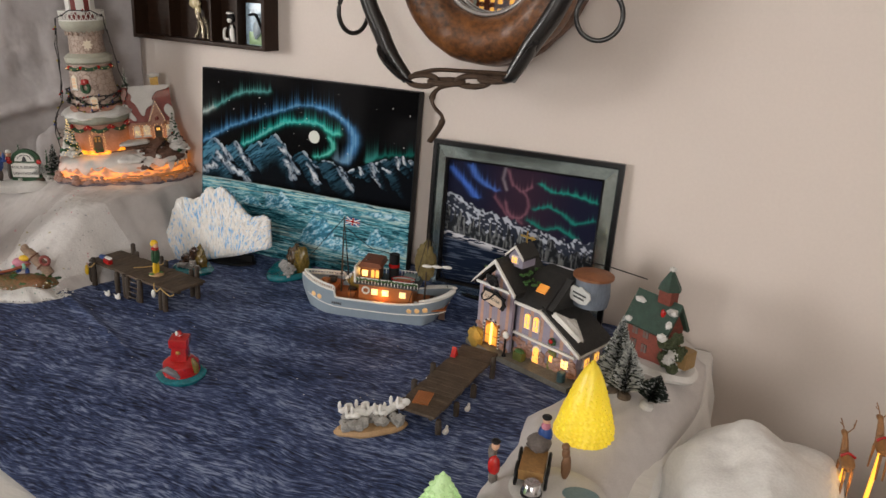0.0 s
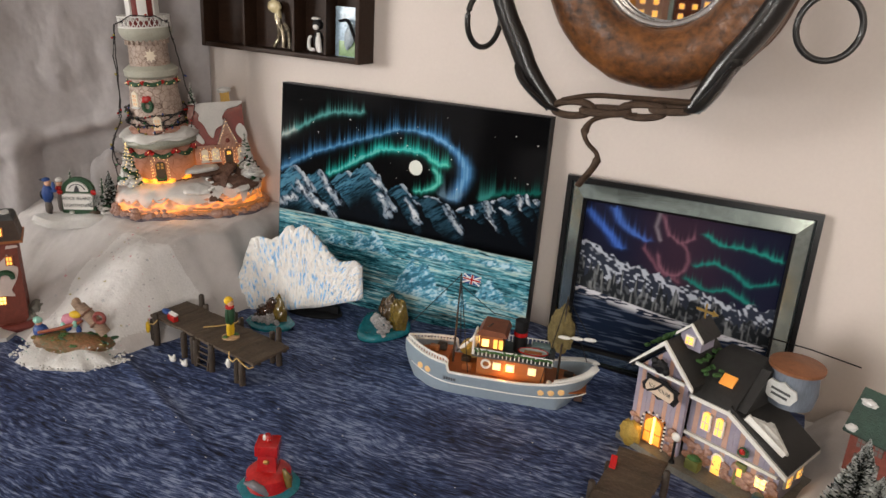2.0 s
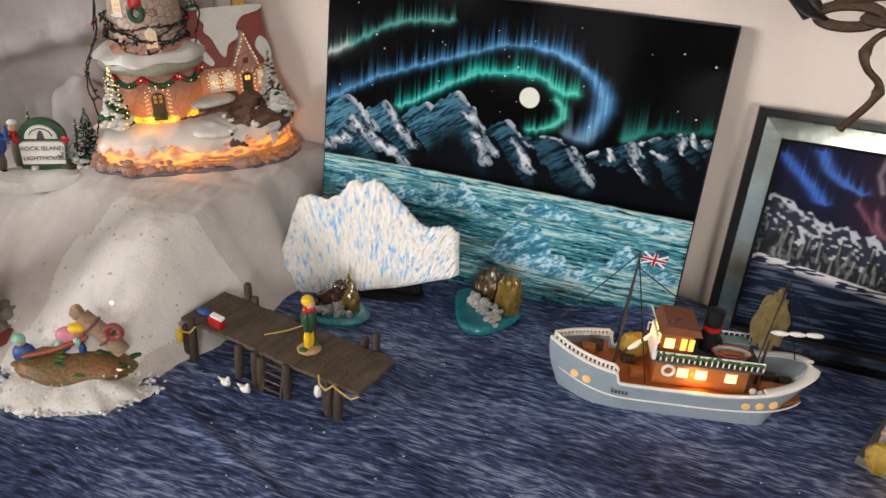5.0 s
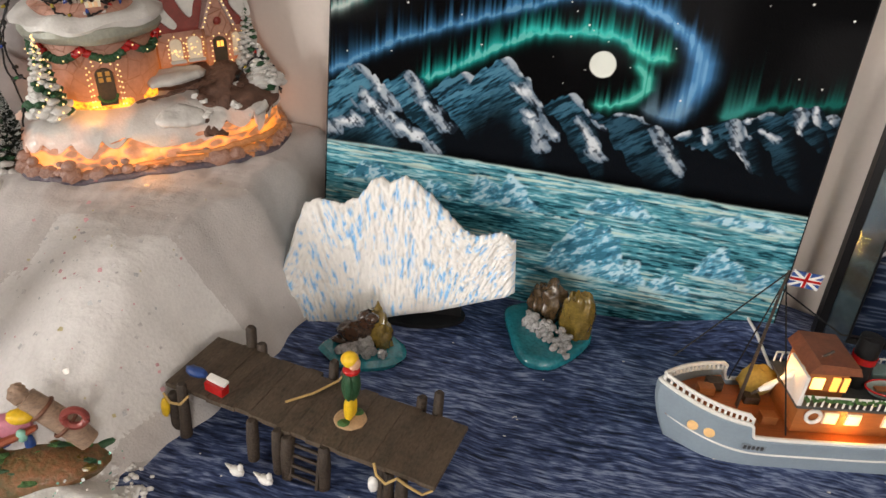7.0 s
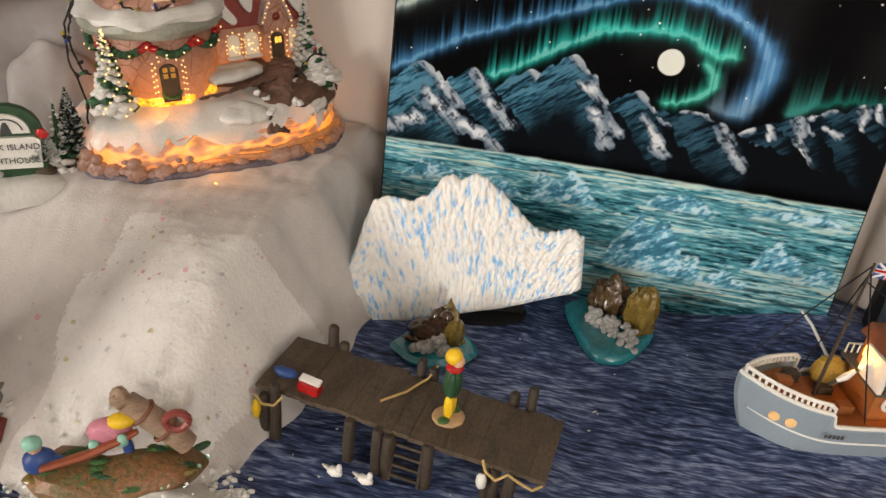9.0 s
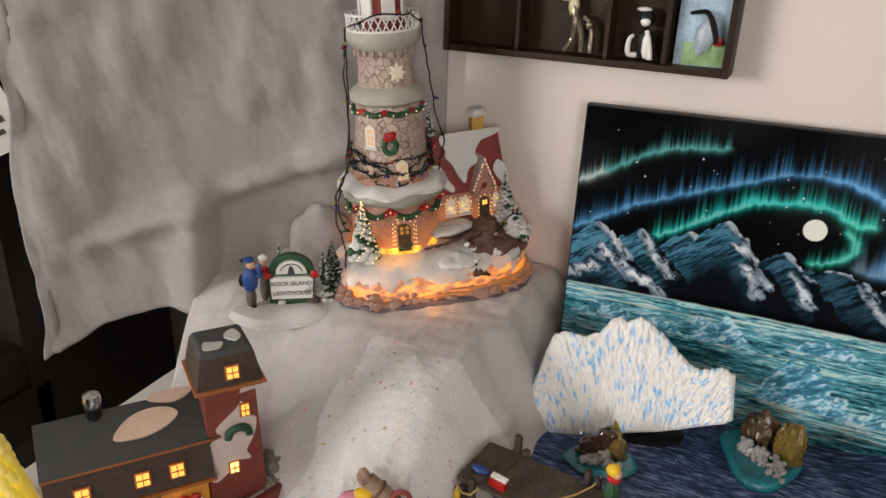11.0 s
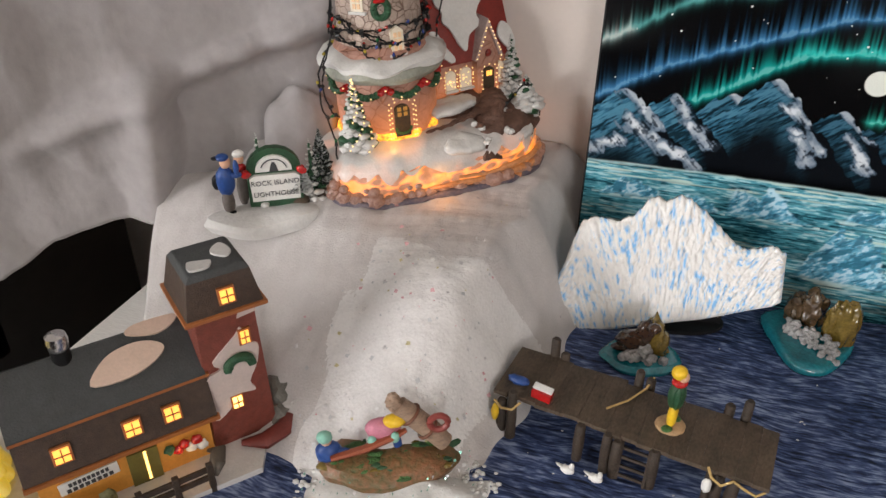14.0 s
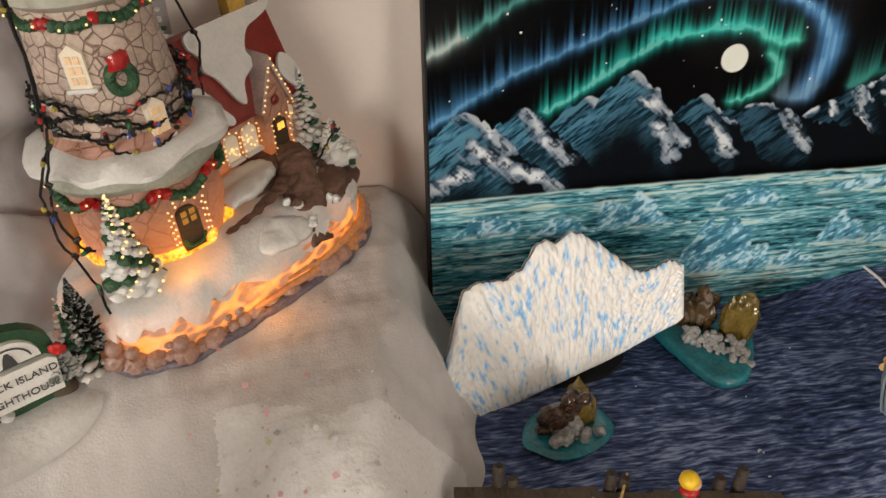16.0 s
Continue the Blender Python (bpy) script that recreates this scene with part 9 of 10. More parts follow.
part("red_rowboat", rb, mat("dark_red_boat", (0.16, 0.028, 0.020), 0.5, var=0.3), cn, "dark red rowing boat hauled ashore")
wb = Mesh()
wbm = pose(TWX + 0.056, TWY - 0.028, 0.018, 20, 0, 20)
for a, b in (((-0.006, -0.008), (-0.006, 0.009)), ((-0.006, -0.008), (0.006, -0.009)), ((0.006, -0.009), (0.005, 0.008)), ((-0.006, 0.009), (-0.001, 0.009))):
    wb.cyl(wbm @ Vector((a[0], 0, a[1])), wbm @ Vector((b[0], 0, b[1])), 0.0014, seg=6)
part("white_frame", wb, SNOW, cn)
glow("cannery_glow", CM @ Vector((0.045, -0.014, 0.034)), 0.005, (1.0, 0.45, 0.08), 0.003)


def cone_tree(name, label, m, h, r, tiers, glow_mat, seed, blunt=False):
    """A wax tree candle whose surface is built of overlapping drooping scales."""
    q = random.Random(seed)
    ob = thing(name, label, "candle", m)
    b = Mesh()
    b.lathe([((0.94 if blunt else 0.86) * r * (1 - s) ** 0.62 + 0.001, h * s) for s in (0, 0.1, 0.25, 0.4, 0.55, 0.7, 0.82, 0.92, 0.98)], seg=36)
    part("wax_core", b, glow_mat, ob)
    for t in range(tiers):
        s = t / tiers
        rr = r * (1 - s) ** 0.62
        n = max(5, int(2 * math.pi * rr / (h * 1.04 / tiers)))
        for i in range(n):
            a = 2 * math.pi * (i + 0.5 * (t % 2)) / n + q.uniform(-0.06, 0.06)
            z = h * (0.035 + 0.93 * s)
            e = h * (0.648 - 0.306 * s) / tiers * q.uniform(0.9, 1.12)
            r0 = Vector((math.cos(a), math.sin(a), 0))
            p = [r0 * (rr * 0.62) + Vector((0, 0, z + e * 0.9)), r0 * (rr * 0.93) + Vector((0, 0, z + e * 0.35)), r0 * (rr * 1.02) + Vector((0, 0, z - e * 0.5)), r0 * (rr * 0.98) + Vector((0, 0, z - e * 0.95))]
            if blunt:
                part("wax_bough", Mesh().blob(tuple(r0 * (rr * 0.88) + Vector((0, 0, z))), (e * 0.92, e * 0.92, e * 0.98), 0, 2, 0.12), glow_mat, ob)
                continue
            part("wax_bough", Mesh().tube(spline(p, 3), swell([e * 0.55, e * 0.90, e * 0.82, e * 0.42], 3), 10, flat=0.6), glow_mat, ob)
    part("wax_tip", Mesh().blob((0, 0, h * 0.985), (h * 0.030, h * 0.030, h * 0.045), 0, 3, 0.2), glow_mat, ob)
    return ob


def wax(name, base, glow_col, z0, z1, low, high, side=None):
    """Wax lit by a lamp inside: the glow lies where the lamp sits."""
    m = mat(name, base, 0.35, var=0.12, scale=70, bump=0.3, emit=glow_col, power=1.0, coat=0.25)
    t = m.node_tree
    b = t.nodes["Principled BSDF"]
    b.inputs["Subsurface Weight"].default_value = 0.3
    b.inputs["Subsurface Radius"].default_value = (0.02, 0.015, 0.005)
    co = [n for n in t.nodes if n.type == "TEX_COORD"][0]
    d = t.nodes.new("ShaderNodeVectorMath")
    d.operation = "DISTANCE"
    d.inputs[1].default_value = side if side else (0, 0, z0)
    t.links.new(co.outputs["Object"], d.inputs[0])
    r = t.nodes.new("ShaderNodeMapRange")
    r.inputs[1].default_value, r.inputs[2].default_value, r.inputs[3].default_value, r.inputs[4].default_value = 0.03, z1, high, low
    t.links.new(d.outputs["Value"], r.inputs[0])
    t.links.new(r.outputs[0], b.inputs["Emission Strength"])
    return m


cone_tree("tree_candle", "tall cream wax tree candle glowing yellow near its foot", pose(-1.560, 0.942, 0.0, 0, 4, 0), 0.200, 0.060, 13,
          wax("cream_wax", (0.64, 0.60, 0.36), (1.0, 0.68, 0.02), 0.05, 0.125, 0.04, 0.62, (0.040, -0.036, 0.052)), 3)
cone_tree("tree_candle", "small wax tree candle glowing bright yellow in the snow", pose(-0.145, 1.070, on_right(-0.145, 1.070) - 0.006), 0.108, 0.043, 14,
          wax("yellow_wax", (0.62, 0.50, 0.05), (1.0, 0.66, 0.0), 0.035, 0.095, 0.10, 0.62), 4, True)
cone_tree("tree_candle", "pale green wax tree candle tip at the sea's edge", pose(-0.258, 0.835, 0.0), 0.075, 0.034, 7, LTGREEN, 5)

# figures hauling a boat on a snowy patch
RM = pose(-1.206, 1.100, 0.010, 0, 0, 24)
RM2 = RM @ pose(0, 0, 0.004)
rw2 = thing("haulers_ornament", "painted ornament of figures hauling a rope on mossy ground", "ornament", RM2)
part("mossy_base", Mesh().lathe([(0.060, -0.004), (0.064, 0.004), (0.056, 0.012), (0.034, 0.017), (0.01, 0.018)], seg=60, wob=0.0035, freq=42, squash=0.56), mat("red_brown_ground", (0.27, 0.105, 0.045), 0.5, var=0.6, scale=40, bump=0.7, dark=(0.055, 0.075, 0.022), coat=0.1), rw2, "glossy red-brown ground")
for i in range(64):
    q2 = random.Random(i + 610)
    a, r = q2.uniform(0, 6.28), q2.uniform(0.30, 1.0)
    e = q2.uniform(0.0045, 0.0085)
    part("moss", Mesh().blob((0.058 * r * math.cos(a), 0.031 * r * math.sin(a), 0.0165 - 0.009 * r * r), (e * 1.3, e * 0.7, 0.0034), 0, 2, 0.5, 4), (GREENBR, OLIVE, GREENBR, GREEN)[i % 4], rw2)
b = Mesh()
b.tube([(-0.050, -0.010, 0.018), (-0.020, -0.008, 0.025), (0.006, -0.004, 0.034), (0.016, -0.002, 0.038)], [0.004, 0.005, 0.005, 0.003], 8, flat=0.6)
part("red_plank", b, mat("red_brown_plank", (0.28, 0.07, 0.03), 0.45), rw2)
b = Mesh()
b.tube(spline([(0.010, 0.006, 0.060), (0.024, 0.004, 0.046), (0.038, 0.002, 0.032), (0.050, 0.000, 0.018)], 4), swell([0.0085, 0.0095, 0.0095, 0.0085], 4), 12)
log_ = part("log", b, mat("pale_driftwood_log", (0.34, 0.23, 0.16), 0.5, var=0.45, scale=90, bump=0.5, streak=(1, 1, 4)), rw2, "pale driftwood log lashed with cord")
for s_ in (0.25, 0.62):
    c0 = Vector((0.010, 0.006, 0.060)).lerp(Vector((0.050, 0.0, 0.018)), s_)
    d0 = Vector((0.040, -0.006, -0.042)).normalized()
    ex = d0.orthogonal().normalized()
    ey = d0.cross(ex)
    part("cord", Mesh().tube([c0 + (ex * math.cos(t_) + ey * math.sin(t_)) * 0.0100 for t_ in [2 * math.pi * i / 16 for i in range(16)]], 0.0016, 6, closed=True), mat("brown_cord", (0.16, 0.06, 0.03), 0.6), log_)
part("stump", Mesh().blob((0.006, 0.006, 0.064), (0.007, 0.006, 0.009), 0, 3, 0.35), bpy.data.materials["pale_driftwood_log"], rw2)
b = Mesh()
b.tube([(0.044 + 0.008 * math.cos(a), -0.004, 0.046 + 0.008 * math.sin(a)) for a in [2 * math.pi * i / 16 for i in range(16)]], 0.003, 7, closed=True)
part("red_ring", b, mat("dull_red_ring", (0.25, 0.05, 0.04), 0.4), rw2)
figure("bending_figurine", "small bending figure in pink with a yellow hat", RM2 @ pose(-0.004, 0.004, 0.012), [PINK, YELLOW, BLUE, mat("mint_mittens", (0.25, 0.52, 0.42), 0.5)],
       [((0, 0, 0.024), (0.016, 0.009, 0.011), 0), ((-0.006, 0, 0.008), (0.005, 0.004, 0.010), 2), ((0.012, -0.004, 0.008), (0.004, 0.004, 0.009), 2), ((0.010, -0.004, 0.036), (0.010, 0.007, 0.006), 1), ((0.010, -0.010, 0.022), (0.004, 0.003, 0.006), 3), ((-0.010, -0.008, 0.018), (0.004, 0.003, 0.005), 3)])
figure("hauling_figurine", "small crouching figure in blue with a mint hat", RM2 @ pose(-0.052, 0.000, 0.006), [BLUE, bpy.data.materials["mint_mittens"], SKIN],
       [((0, 0, 0.010), (0.012, 0.009, 0.012), 0), ((0.010, -0.003, 0.012), (0.010, 0.004, 0.004), 0), ((-0.002, 0, 0.024), (0.005, 0.005, 0.005), 2), ((-0.003, 0, 0.028), (0.007, 0.006, 0.006), 1)])
fm2 = Mesh()
q = random.Random(31)
fm2.lathe([(0.086, -0.002), (0.080, 0.003), (0.064, 0.008), (0.03, 0.012), (0.005, 0.012)], (0, -0.008, 0), 90, 0, wob=0.012, freq=38, squash=0.62)
for i in range(260):
    a, r = q.uniform(0, 6.28), q.uniform(0.75, 1.12)
    e = q.uniform(0.0008, 0.0028)
    fm2.blob((0.082 * r * math.cos(a), 0.052 * r * math.sin(a) - 0.010, 0.003), (e * 1.3, e, e), 0, 1, 0.4, 4)
solid("snow_drift", fm2, BATTING, "glittering loose snow drift at the water line", "snow", RM @ pose(0.004, -0.010, -0.008), kind="stuff", angle=180)
gl2 = Mesh()
for i in range(150):
    a, r = q.uniform(0, 6.28), q.uniform(0.4, 1.05)
    p = Vector((0.076 * r * math.cos(a), 0.046 * r * math.sin(a) - 0.022, 0.006 + 0.006 * q.random()))
    s = q.choice((0.0008, 0.0012, 0.0017))
    ax = Vector((q.uniform(-1, 1), q.uniform(-1, 1), q.uniform(-1, 1))).normalized()
    ay = ax.orthogonal().normalized()
    gl2.quad(p - ax * s, p + ay * s, p + ax * s, p - ay * s, q.choice((0, 1, 2)))
solid("water_line_glitter", gl2, [bpy.data.materials["silver_flakes"], FLAKE, mat("mint_flakes", (0.35, 0.75, 0.62), 0.15, metal=0.6)], "sparkling glitter along the snow drift", "glitter", RM, kind="stuff")

# ---- the snow bank ----
church = thing("green_roofed_house", "unlit ceramic house with snow-patched green roof and brick walls", "village house", pose(-0.080, 1.278, on_right(-0.080, 1.278) - 0.004, 0, 0, -30) @ Matrix.Diagonal((0.84, 0.84, 0.92, 1)))
part("snow_base", Mesh().lathe([(0.070, 0), (0.073, 0.006), (0.066, 0.014), (0.04, 0.016)], (0.012, 0, 0), 34, wob=0.003, freq=30, squash=0.72), SNOW, church)
b = Mesh()
b.box((-0.012, 0.0, 0.045), (0.078, 0.056, 0.064), 0)
b.prism([(-0.028, 0.076), (0.028, 0.076), (0.0, 0.112)], -0.050, 0.026, 0, "yz")
part("wall", b, BRICK, church, "dark red brick walls")
b = Mesh()
b.prism([(-0.036, 0.070), (-0.032, 0.066), (0.0, 0.112), (0.032, 0.066), (0.036, 0.070), (0.0, 0.122)], -0.060, 0.036, 0, "yz")
part("roof", b, mat("mottled_green_roof", (0.022, 0.055, 0.038), 0.55, var=0.5, scale=90, bump=0.6), church, "mottled green roof")
b = Mesh()
b.box((0.004, 0, 0.128), (0.026, 0.024, 0.026), 0, bev=0.001)
part("turret", b, BRICK, church)
b = Mesh()
b.lathe([(0.023, 0.140), (0.021, 0.144), (0.002, 0.174), (0.001, 0.178)], (0.004, 0, 0), 6, 0)
part("turret_roof", b, bpy.data.materials["mottled_green_roof"], church)
for c, s in (((-0.045, -0.010, 0.107), (0.011, 0.007, 0.005)), ((0.026, -0.010, 0.107), (0.010, 0.009, 0.006)), ((0.030, -0.022, 0.088), (0.006, 0.006, 0.007)), ((-0.050, -0.030, 0.074), (0.010, 0.006, 0.006)), ((0.028, -0.034, 0.068), (0.010, 0.007, 0.008)), ((0.004, 0, 0.174), (0.006, 0.006, 0.004))):
    part("roof_snow", Mesh().blob(c, s, 0, 3, 0.4, 3), SNOW, church, "lump of painted snow")
for x, z in ((-0.034, 0.060), (-0.010, 0.060), (-0.034, 0.036), (-0.010, 0.034)):
    wv = Mesh()
    wv.box((x, -0.0285, z), (0.011, 0.003, 0.014), 0)
    wv.box((x, -0.0298, z), (0.0008, 0.002, 0.013), 1)
    wv.box((x, -0.0298, z), (0.010, 0.002, 0.0008), 1)
    part("window", wv, [GREYCLOTH, BRICK], church, "dark unlit window")
DUSTY = mat("dusty_evergreen", (0.055, 0.070, 0.030), 0.7, var=0.5, scale=150)
for i in range(26):
    qq = random.Random(i + 90)
    b = Mesh().blob((0.040 + qq.uniform(-0.014, 0.018), -0.022 + qq.uniform(-0.012, 0.014), 0.020 + qq.uniform(0, 0.060) * (1 - i / 40)), (0.010, 0.009, 0.009), 0, 3, 0.6, 4)
    part("evergreen_clump", b, qq.choice((DUSTY, DUSTY, DUSTY, SNOW)), church, "dusty evergreen clump")
b = Mesh()
b.box((0.058, 0.0, 0.036), (0.026, 0.030, 0.030), 0, bev=0.003)
part("lean_to", b, mat("tan_lean_to", (0.27, 0.17, 0.07), 0.6), church)
b = Mesh()
b.blob((0.018, -0.030, 0.108), (0.005, 0.003, 0.007), 0, 2, 0.5, 4)
o = part("bow", b, RED, church)
b = Mesh()
b.tube([(-0.235, 1.40, 0.152), (-0.18, 1.40, 0.148), (-0.120, 1.392, 0.142)], 0.0010, 5)
solid("thin_wire", b, BLACK, "thin dark wire strung from tank to house", "wire")

bottle_brush("bottle_brush_tree", "frosted black bottle-brush tree on the snow bank", pose(-0.126, 1.172, on_right(-0.126, 1.172) - 0.003), 0.122, 0.032, 2800, 21, 0.36)
bottle_brush("bottle_brush_tree", "frosted black bottle-brush tree on the snow bank", pose(-0.108, 1.158, on_right(-0.108, 1.158) - 0.003), 0.090, 0.028, 2000, 22, 0.42)
bottle_brush("bottle_brush_tree", "leaning dark bottle-brush tree on the snow bank", pose(-0.076, 1.150, on_right(-0.076, 1.150) - 0.003, 0, 14, 0), 0.055, 0.024, 1500, 23, 0.06)

# wagon and figures on an oval base
WM = pose(-0.168, 0.935, on_right(-0.168, 0.935) - 0.001, 0, 0, 8)
wg = thing("wagon_ornament", "tiny brown wagon ornament on a round snowy base", "ornament", WM)
part("snow_base", Mesh().lathe([(0.055, 0), (0.058, 0.004), (0.052, 0.008), (0.03, 0.009)], (0.020, -0.010, 0), 34, wob=0.002, squash=0.80), SNOW, wg)
part("pond", Mesh().lathe([(0.022, 0.007), (0.022, 0.010)], (0.048, -0.016, 0), 26, squash=0.7), mat("grey_blue_ice", (0.16, 0.25, 0.28), 0.2), wg, "grey-blue frozen pond")
b = Mesh()
b.box((-0.012, 0.0, 0.028), (0.030, 0.050, 0.014), 0, bev=0.002)
part("wagon_body", b, mat("brown_wagon", (0.26, 0.14, 0.045), 0.5, var=0.3), wg)
b = Mesh()
b.blob((-0.010, 0.026, 0.042), (0.015, 0.014, 0.012), 0, 3, 0.2)
part("sack_load", b, GREYCLOTH, wg)
for x, y in ((-0.030, -0.014), (0.006, -0.014), (-0.030, 0.016), (0.006, 0.016)):
    b = Mesh()
    b.tube([(x, y + 0.013 * math.cos(a), 0.022 + 0.013 * math.sin(a)) for a in [2 * math.pi * i / 20 for i in range(20)]], 0.0018, 6, closed=True)
    for i in range(4):
        a = math.pi * i / 4
        b.cyl((x, y + 0.012 * math.cos(a), 0.022 + 0.012 * math.sin(a)), (x, y - 0.012 * math.cos(a), 0.022 - 0.012 * math.sin(a)), 0.0008, seg=5)
    part("wheel", b, BLACK, wg)
b = Mesh()
b.lathe([(0.011, 0.008), (0.012, 0.020), (0.010, 0.032), (0.009, 0.033)], (-0.008, -0.042, 0), 20, 0)
b.lathe([(0.0125, 0.018), (0.0125, 0.021)], (-0.008, -0.042, 0), 20, 1)
part("milk_churn", b, [STEEL, BLACK], wg, "small steel churn")
figure("driver_figurine", "tiny seated figure in blue with a dark hat", WM @ pose(-0.004, 0.030, 0.044), [BLUE, BLACK, PINK, SKIN],
       [((0, 0, 0.010), (0.009, 0.007, 0.012), 0), ((0, -0.002, 0.022), (0.006, 0.006, 0.005), 2), ((0, 0, 0.028), (0.0048, 0.0048, 0.005), 3), ((0, 0, 0.033), (0.0062, 0.0062, 0.0032), 1)])
figure("lamplighter_figurine", "tiny figure in a red coat standing in the snow", pose(-0.226, 0.925, on_right(-0.226, 0.925) - 0.001), [RED, GREYCLOTH, SKIN, BLACK],
       [((0, 0, 0.010), (0.006, 0.005, 0.010), 1), ((0, 0, 0.026), (0.008, 0.006, 0.014), 0), ((-0.004, 0.004, 0.042), (0.006, 0.005, 0.012), 1), ((0, 0, 0.054), (0.005, 0.005, 0.006), 2), ((0, 0, 0.060), (0.006, 0.006, 0.003), 3)])
figure("dog_figurine", "tiny upright brown animal figure beside the wagon", WM @ pose(0.026, 0.012, 0.008), [mat("brown_animal", (0.17, 0.085, 0.04), 0.5)],
       [((0, 0, 0.018), (0.006, 0.005, 0.018), 0), ((-0.002, 0, 0.036), (0.005, 0.004, 0.008), 0), ((-0.003, -0.002, 0.046), (0.005, 0.005, 0.005), 0)])

# reindeer beyond the batting
for x, y, z, rz, lit in ((0.171, 1.100, 0.022, 100, True), (0.207, 1.115, 0.046, 100, True), (0.138, 1.075, -0.055, 80, False)):
    b = Mesh()
    b.blob((0, 0, 0.040), (0.018, 0.008, 0.010), 0, 3, 0.15)
    b.tube([(0.014, 0, 0.044), (0.020, 0, 0.056), (0.024, 0, 0.062)], [0.005, 0.004, 0.003], 8, 0)
    b.blob((0.028, 0, 0.063), (0.007, 0.004, 0.004), 0, 2, 0.1)
    for sx in (-0.012, 0.012):
        for sy in (-0.004, 0.004):
            b.cyl((sx, sy, 0.034), (sx * 1.2, sy, 0.0), 0.0022, 0.0012, 6, 0)
    for sy in (-1, 1):
        b.tube([(0.024, 0.002 * sy, 0.066), (0.020, 0.006 * sy, 0.076), (0.026, 0.009 * sy, 0.084)], 0.0008, 5, 0)
        b.cyl((0.020, 0.006 * sy, 0.076), (0.028, 0.008 * sy, 0.077), 0.0007, seg=5, k=0)
    b.tube([(0.000, 0.0085, 0.046), (0.001, 0, 0.051), (0.000, -0.0085, 0.046)], 0.002, 6, 1)
    solid("reindeer_figurine", b, [mat("warm_brown_resin", (0.26, 0.12, 0.04), 0.4, var=0.3), RED], "small brown reindeer figure with a red harness", "figurine", pose(x, y, z, 0, 0, rz), group="reindeer team")
AMBER = mat("glowing_amber_rod", (0.9, 0.5, 0.1), 0.3, emit=(1.0, 0.42, 0.03), power=2.2)
for x, y, z in ((0.171, 1.100, 0.054), (0.207, 1.115, 0.078)):
    b = Mesh()
    b.cyl((-0.004, -0.004, -0.10), (0, 0, 0), 0.0026, seg=10)
    b.blob((0, 0, 0), (0.005, 0.005, 0.003), 0, 2, 0)
    solid("amber_light_rod", b, AMBER, "glowing amber light rod holding up a reindeer", "lamp", pose(x, y, z), group="amber rods")
glow("amber_rod_glow", (0.176, 1.080, 0.045), 0.012, (1.0, 0.5, 0.08), 0.004)

# ---- beyond the drape: piano with a canvas on its desk ----
pi = thing("upright_piano", "black lacquered upright piano in deep shade", "piano", pose(-2.53, 1.16, FLOOR_Z))
part("case", Mesh().box((0, 0.20, 0.72), (1.42, 0.29, 1.44), bev=0.006), BLACKLAC, pi)
part("key_bed", Mesh().box((0, -0.06, 0.66), (1.42, 0.30, 0.08), bev=0.006), BLACKLAC, pi)
part("fall_board", Mesh().box((0, 0.045, 0.80), (1.30, 0.02, 0.16), bev=0.004, m=pose(0, 0, 0, 0, 0, 0)), BLACKLAC, pi)
part("music_desk", Mesh().box((0, 0.005, 0.790), (1.20, 0.10, 0.012), bev=0.003, m=pose(0, 0.0, 0.0)), DARKWOOD, pi)
for x in (-0.66, 0.66):
    part("cheek", Mesh().box((x, -0.06, 0.735), (0.09, 0.29, 0.07), bev=0.01), BLACKLAC, pi)
    part("leg", Mesh().lathe([(0.03, 0), (0.04, 0.1), (0.025, 0.4), (0.045, 0.62)], (x, -0.15, 0), 16), BLACKLAC, pi)
for i in range(50):
    part("white_key", Mesh().box((-0.60 + 0.0235 * i, -0.115, 0.708), (0.0225, 0.14, 0.018), bev=0.001), IVORY, pi)
for i in range(49):
    if i % 7 not in (2, 6):
        part("black_key", Mesh().box((-0.588 + 0.0235 * i, -0.085, 0.722), (0.011, 0.085, 0.014), bev=0.001), BLACK, pi)


def dusk_field(u, v):
    c = blend(np.tile(np.array([0.040, 0.047, 0.040]), (len(u), 1)), (0.085, 0.050, 0.025), smooth(0.55, 0.8, v + 0.25 * grain(u, v, 5, 5, 201)))
    c = blend(c, (0.06, 0.10, 0.115), smooth(0.62, 0.8, grain(u, v, 16, 7, 203)) * smooth(0.15, 0.4, v))
    c = blend(c, (0.035, 0.055, 0.022), smooth(0.38, 0.1, v + 0.15 * grain(u, v, 6, 6, 205)))
    return blend(c, (0.42, 0.46, 0.46), smooth(0.83, 0.93, grain(u * 1.2, v, 26, 9, 207)) * 0.7)


pc = thing("dusk_canvas", "loosely painted canvas with white edges on the piano desk", "painting", pose(-2.182, 1.135, 0.037, -8, 0, 0))
part("canvas", Mesh().box((0, 0.012, 0.24), (0.50, 0.022, 0.48), bev=0.002), PAPER, pc, "white canvas edges")
s = new("painted_face", grid_mesh("painted_face", 120, 110, lambda u, v: np.stack([(u - 0.5) * 0.476 - 0.010, 0 * u, 0.004 + v * 0.474], 1), PAINT, dusk_field))
s.parent = pc

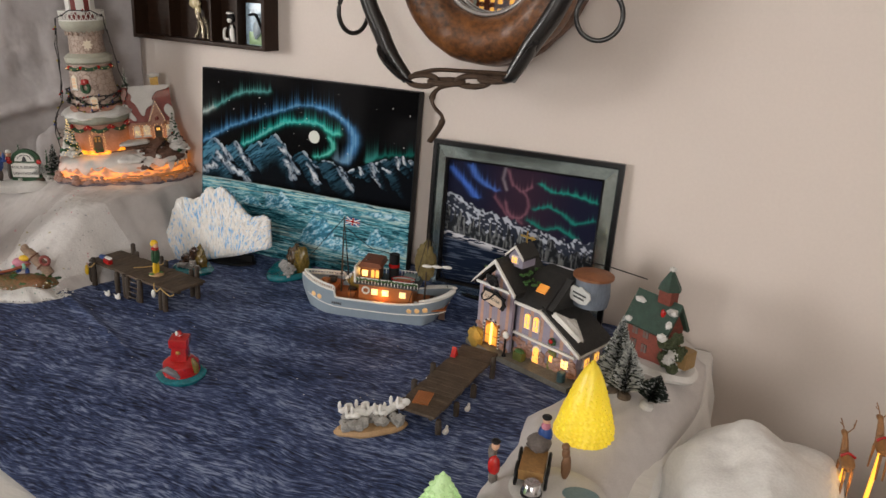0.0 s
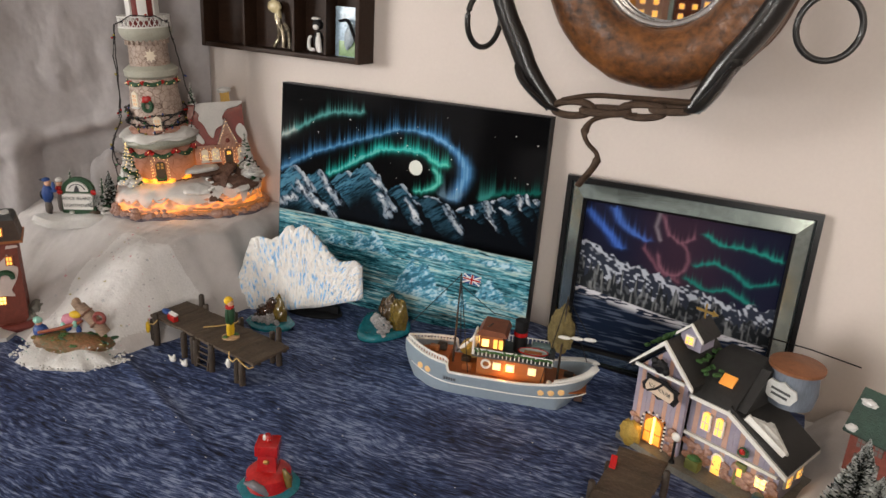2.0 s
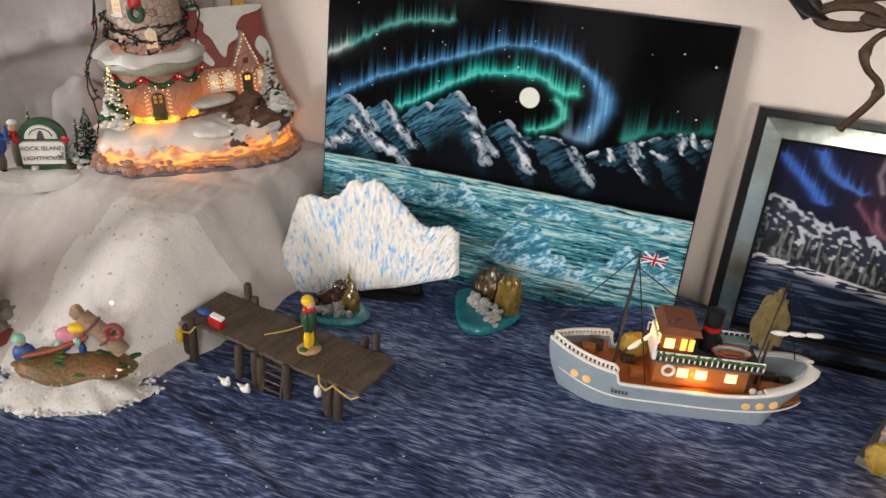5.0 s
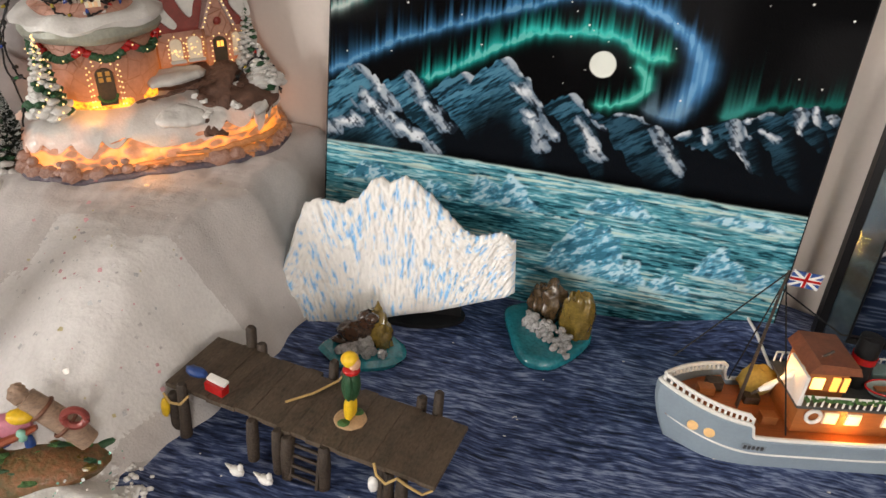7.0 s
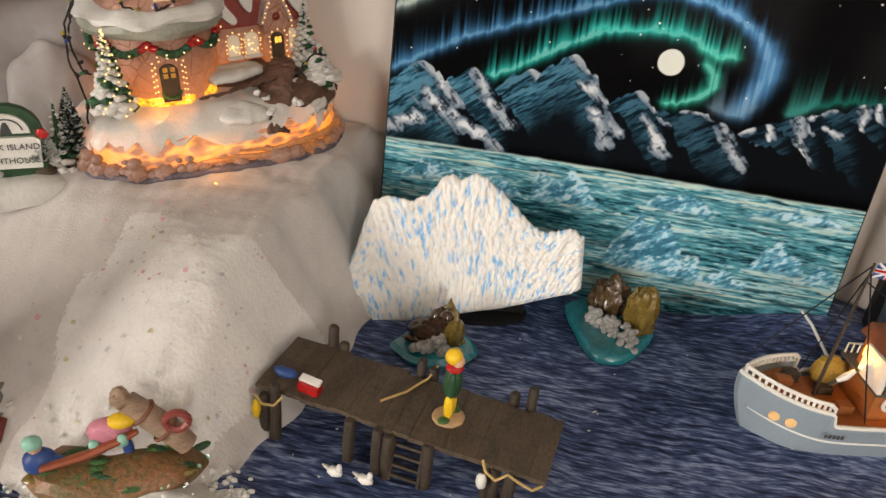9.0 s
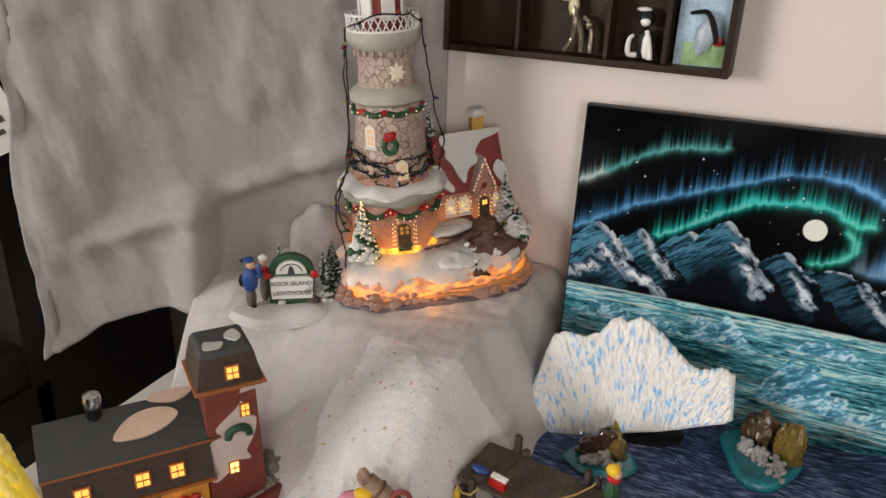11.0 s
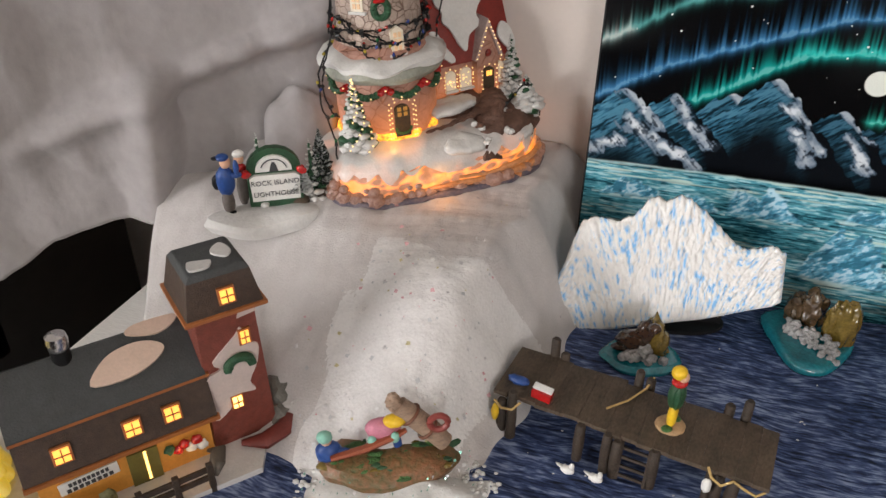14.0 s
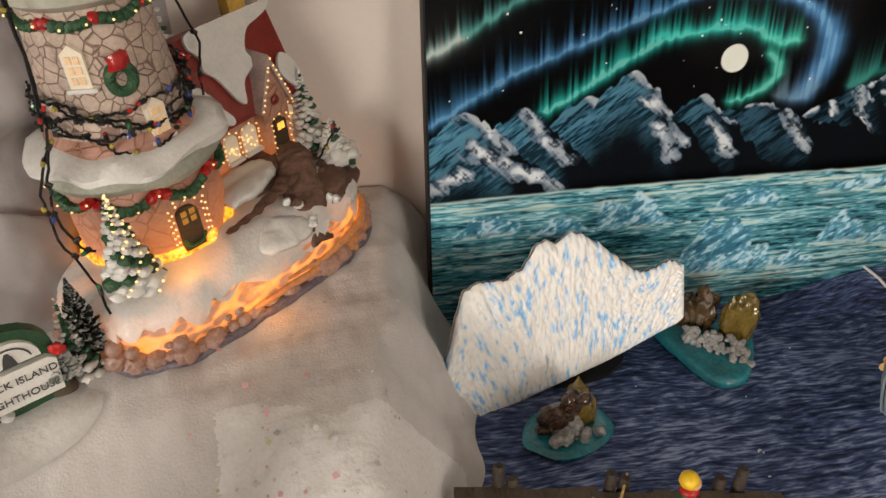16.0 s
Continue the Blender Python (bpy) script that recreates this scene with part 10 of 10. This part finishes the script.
# paper tag pinned to the drape
tag = thing("paper_tag", "long crumpled white care tag with printed lines", "tag", pose(-1.765, 1.165, 0.430, 0, -24, 40))
part("sheet", Mesh().box((0, 0, 0.0), (0.052, 0.0012, 0.24)), PAPER, tag)
for i in range(22):
    qq = random.Random(i)
    part("printed_line", Mesh().box((-0.002, -0.0010, 0.100 - 0.0072 * i), (0.034 * qq.uniform(0.7, 1), 0.0008, 0.0018)), INK, tag)
for x, z, w, h in ((0.0, -0.082, 0.016, 0.008), (-0.004, -0.096, 0.010, 0.006)):
    part("printed_mark", Mesh().box((x, -0.0010, z), (w, 0.0008, h)), INK, tag)

# ---- sideboard with more lit houses, seen in the mirror ----
sbd = thing("sideboard", "long dark sideboard spread with white snow cloth", "sideboard", pose(-1.15, -1.15, FLOOR_Z))
part("cabinet", Mesh().box((0, 0, 0.605), (1.5, 0.42, 1.19), bev=0.006), DARKWOOD, sbd)
part("plinth", Mesh().box((0, 0, 0.005), (1.4, 0.36, 0.01)), BLACK, sbd)
sc_ = Mesh()
sc_.box((0, 0, 0), (1.52, 0.44, 0.012), bev=0.004)
solid("snow_cloth", sc_, BATTING, "white snow cloth over the sideboard", "cloth", pose(-1.15, -1.15, FLOOR_Z + 1.207))


back_sheet = Mesh()
back_sheet.prism([(-0.74 + 0.037 * i, 0.26 + 0.05 * noise.noise(Vector((i * 0.3, 1, 2)))) for i in range(41)] + [(0.74, 0), (-0.74, 0)], -0.006, 0.006)
solid("snow_backdrop", back_sheet, mat("pale_teal_snow_cloth", (0.52, 0.70, 0.70), 0.9, var=0.25, scale=14), "pale teal snowy backdrop standing behind the houses", "backdrop", pose(-1.15, -1.335, FLOOR_Z + 1.213))


def small_house(m, wall_mat, roof_mat, w, d, h):
    ob = thing("lit_house", "small lit village house on the snow cloth", "village house", m, "houses on the sideboard")
    b = Mesh()
    b.box((0, 0, h / 2), (w, d, h))
    b.prism([(-w / 2, h), (w / 2, h), (0, h + w * 0.5)], -d / 2, d / 2)
    part("wall", b, wall_mat, ob)
    b = Mesh()
    b.prism([(-w / 2 - 0.008, h - 0.008), (0, h + w * 0.5), (w / 2 + 0.008, h - 0.008), (w / 2 + 0.008, h), (0, h + w * 0.5 + 0.01), (-w / 2 - 0.008, h)], -d / 2 - 0.006, d / 2 + 0.006)
    part("roof", b, roof_mat, ob)
    for x in (-w * 0.25, w * 0.25):
        for z in (h * 0.3, h * 0.72):
            o = lit_window(ob, 0, 0, 0, w * 0.18, h * 0.2)
            o.matrix_local = pose(x, d / 2 + 0.001, z, 0, 0, 180)
    return ob


q = random.Random(55)
for i in range(11):
    small_house(pose(-1.80 + 0.130 * i, -1.12 + 0.10 * (i % 2), FLOOR_Z + 1.213, 0, 0, q.uniform(-15, 15)), (BRICK, LILAC, OCHRE, PEACH)[i % 4], (SNOW, SLATE, SNOW, REDROOF)[(i * 3) % 4], q.uniform(0.10, 0.13), 0.09, q.uniform(0.07, 0.13))
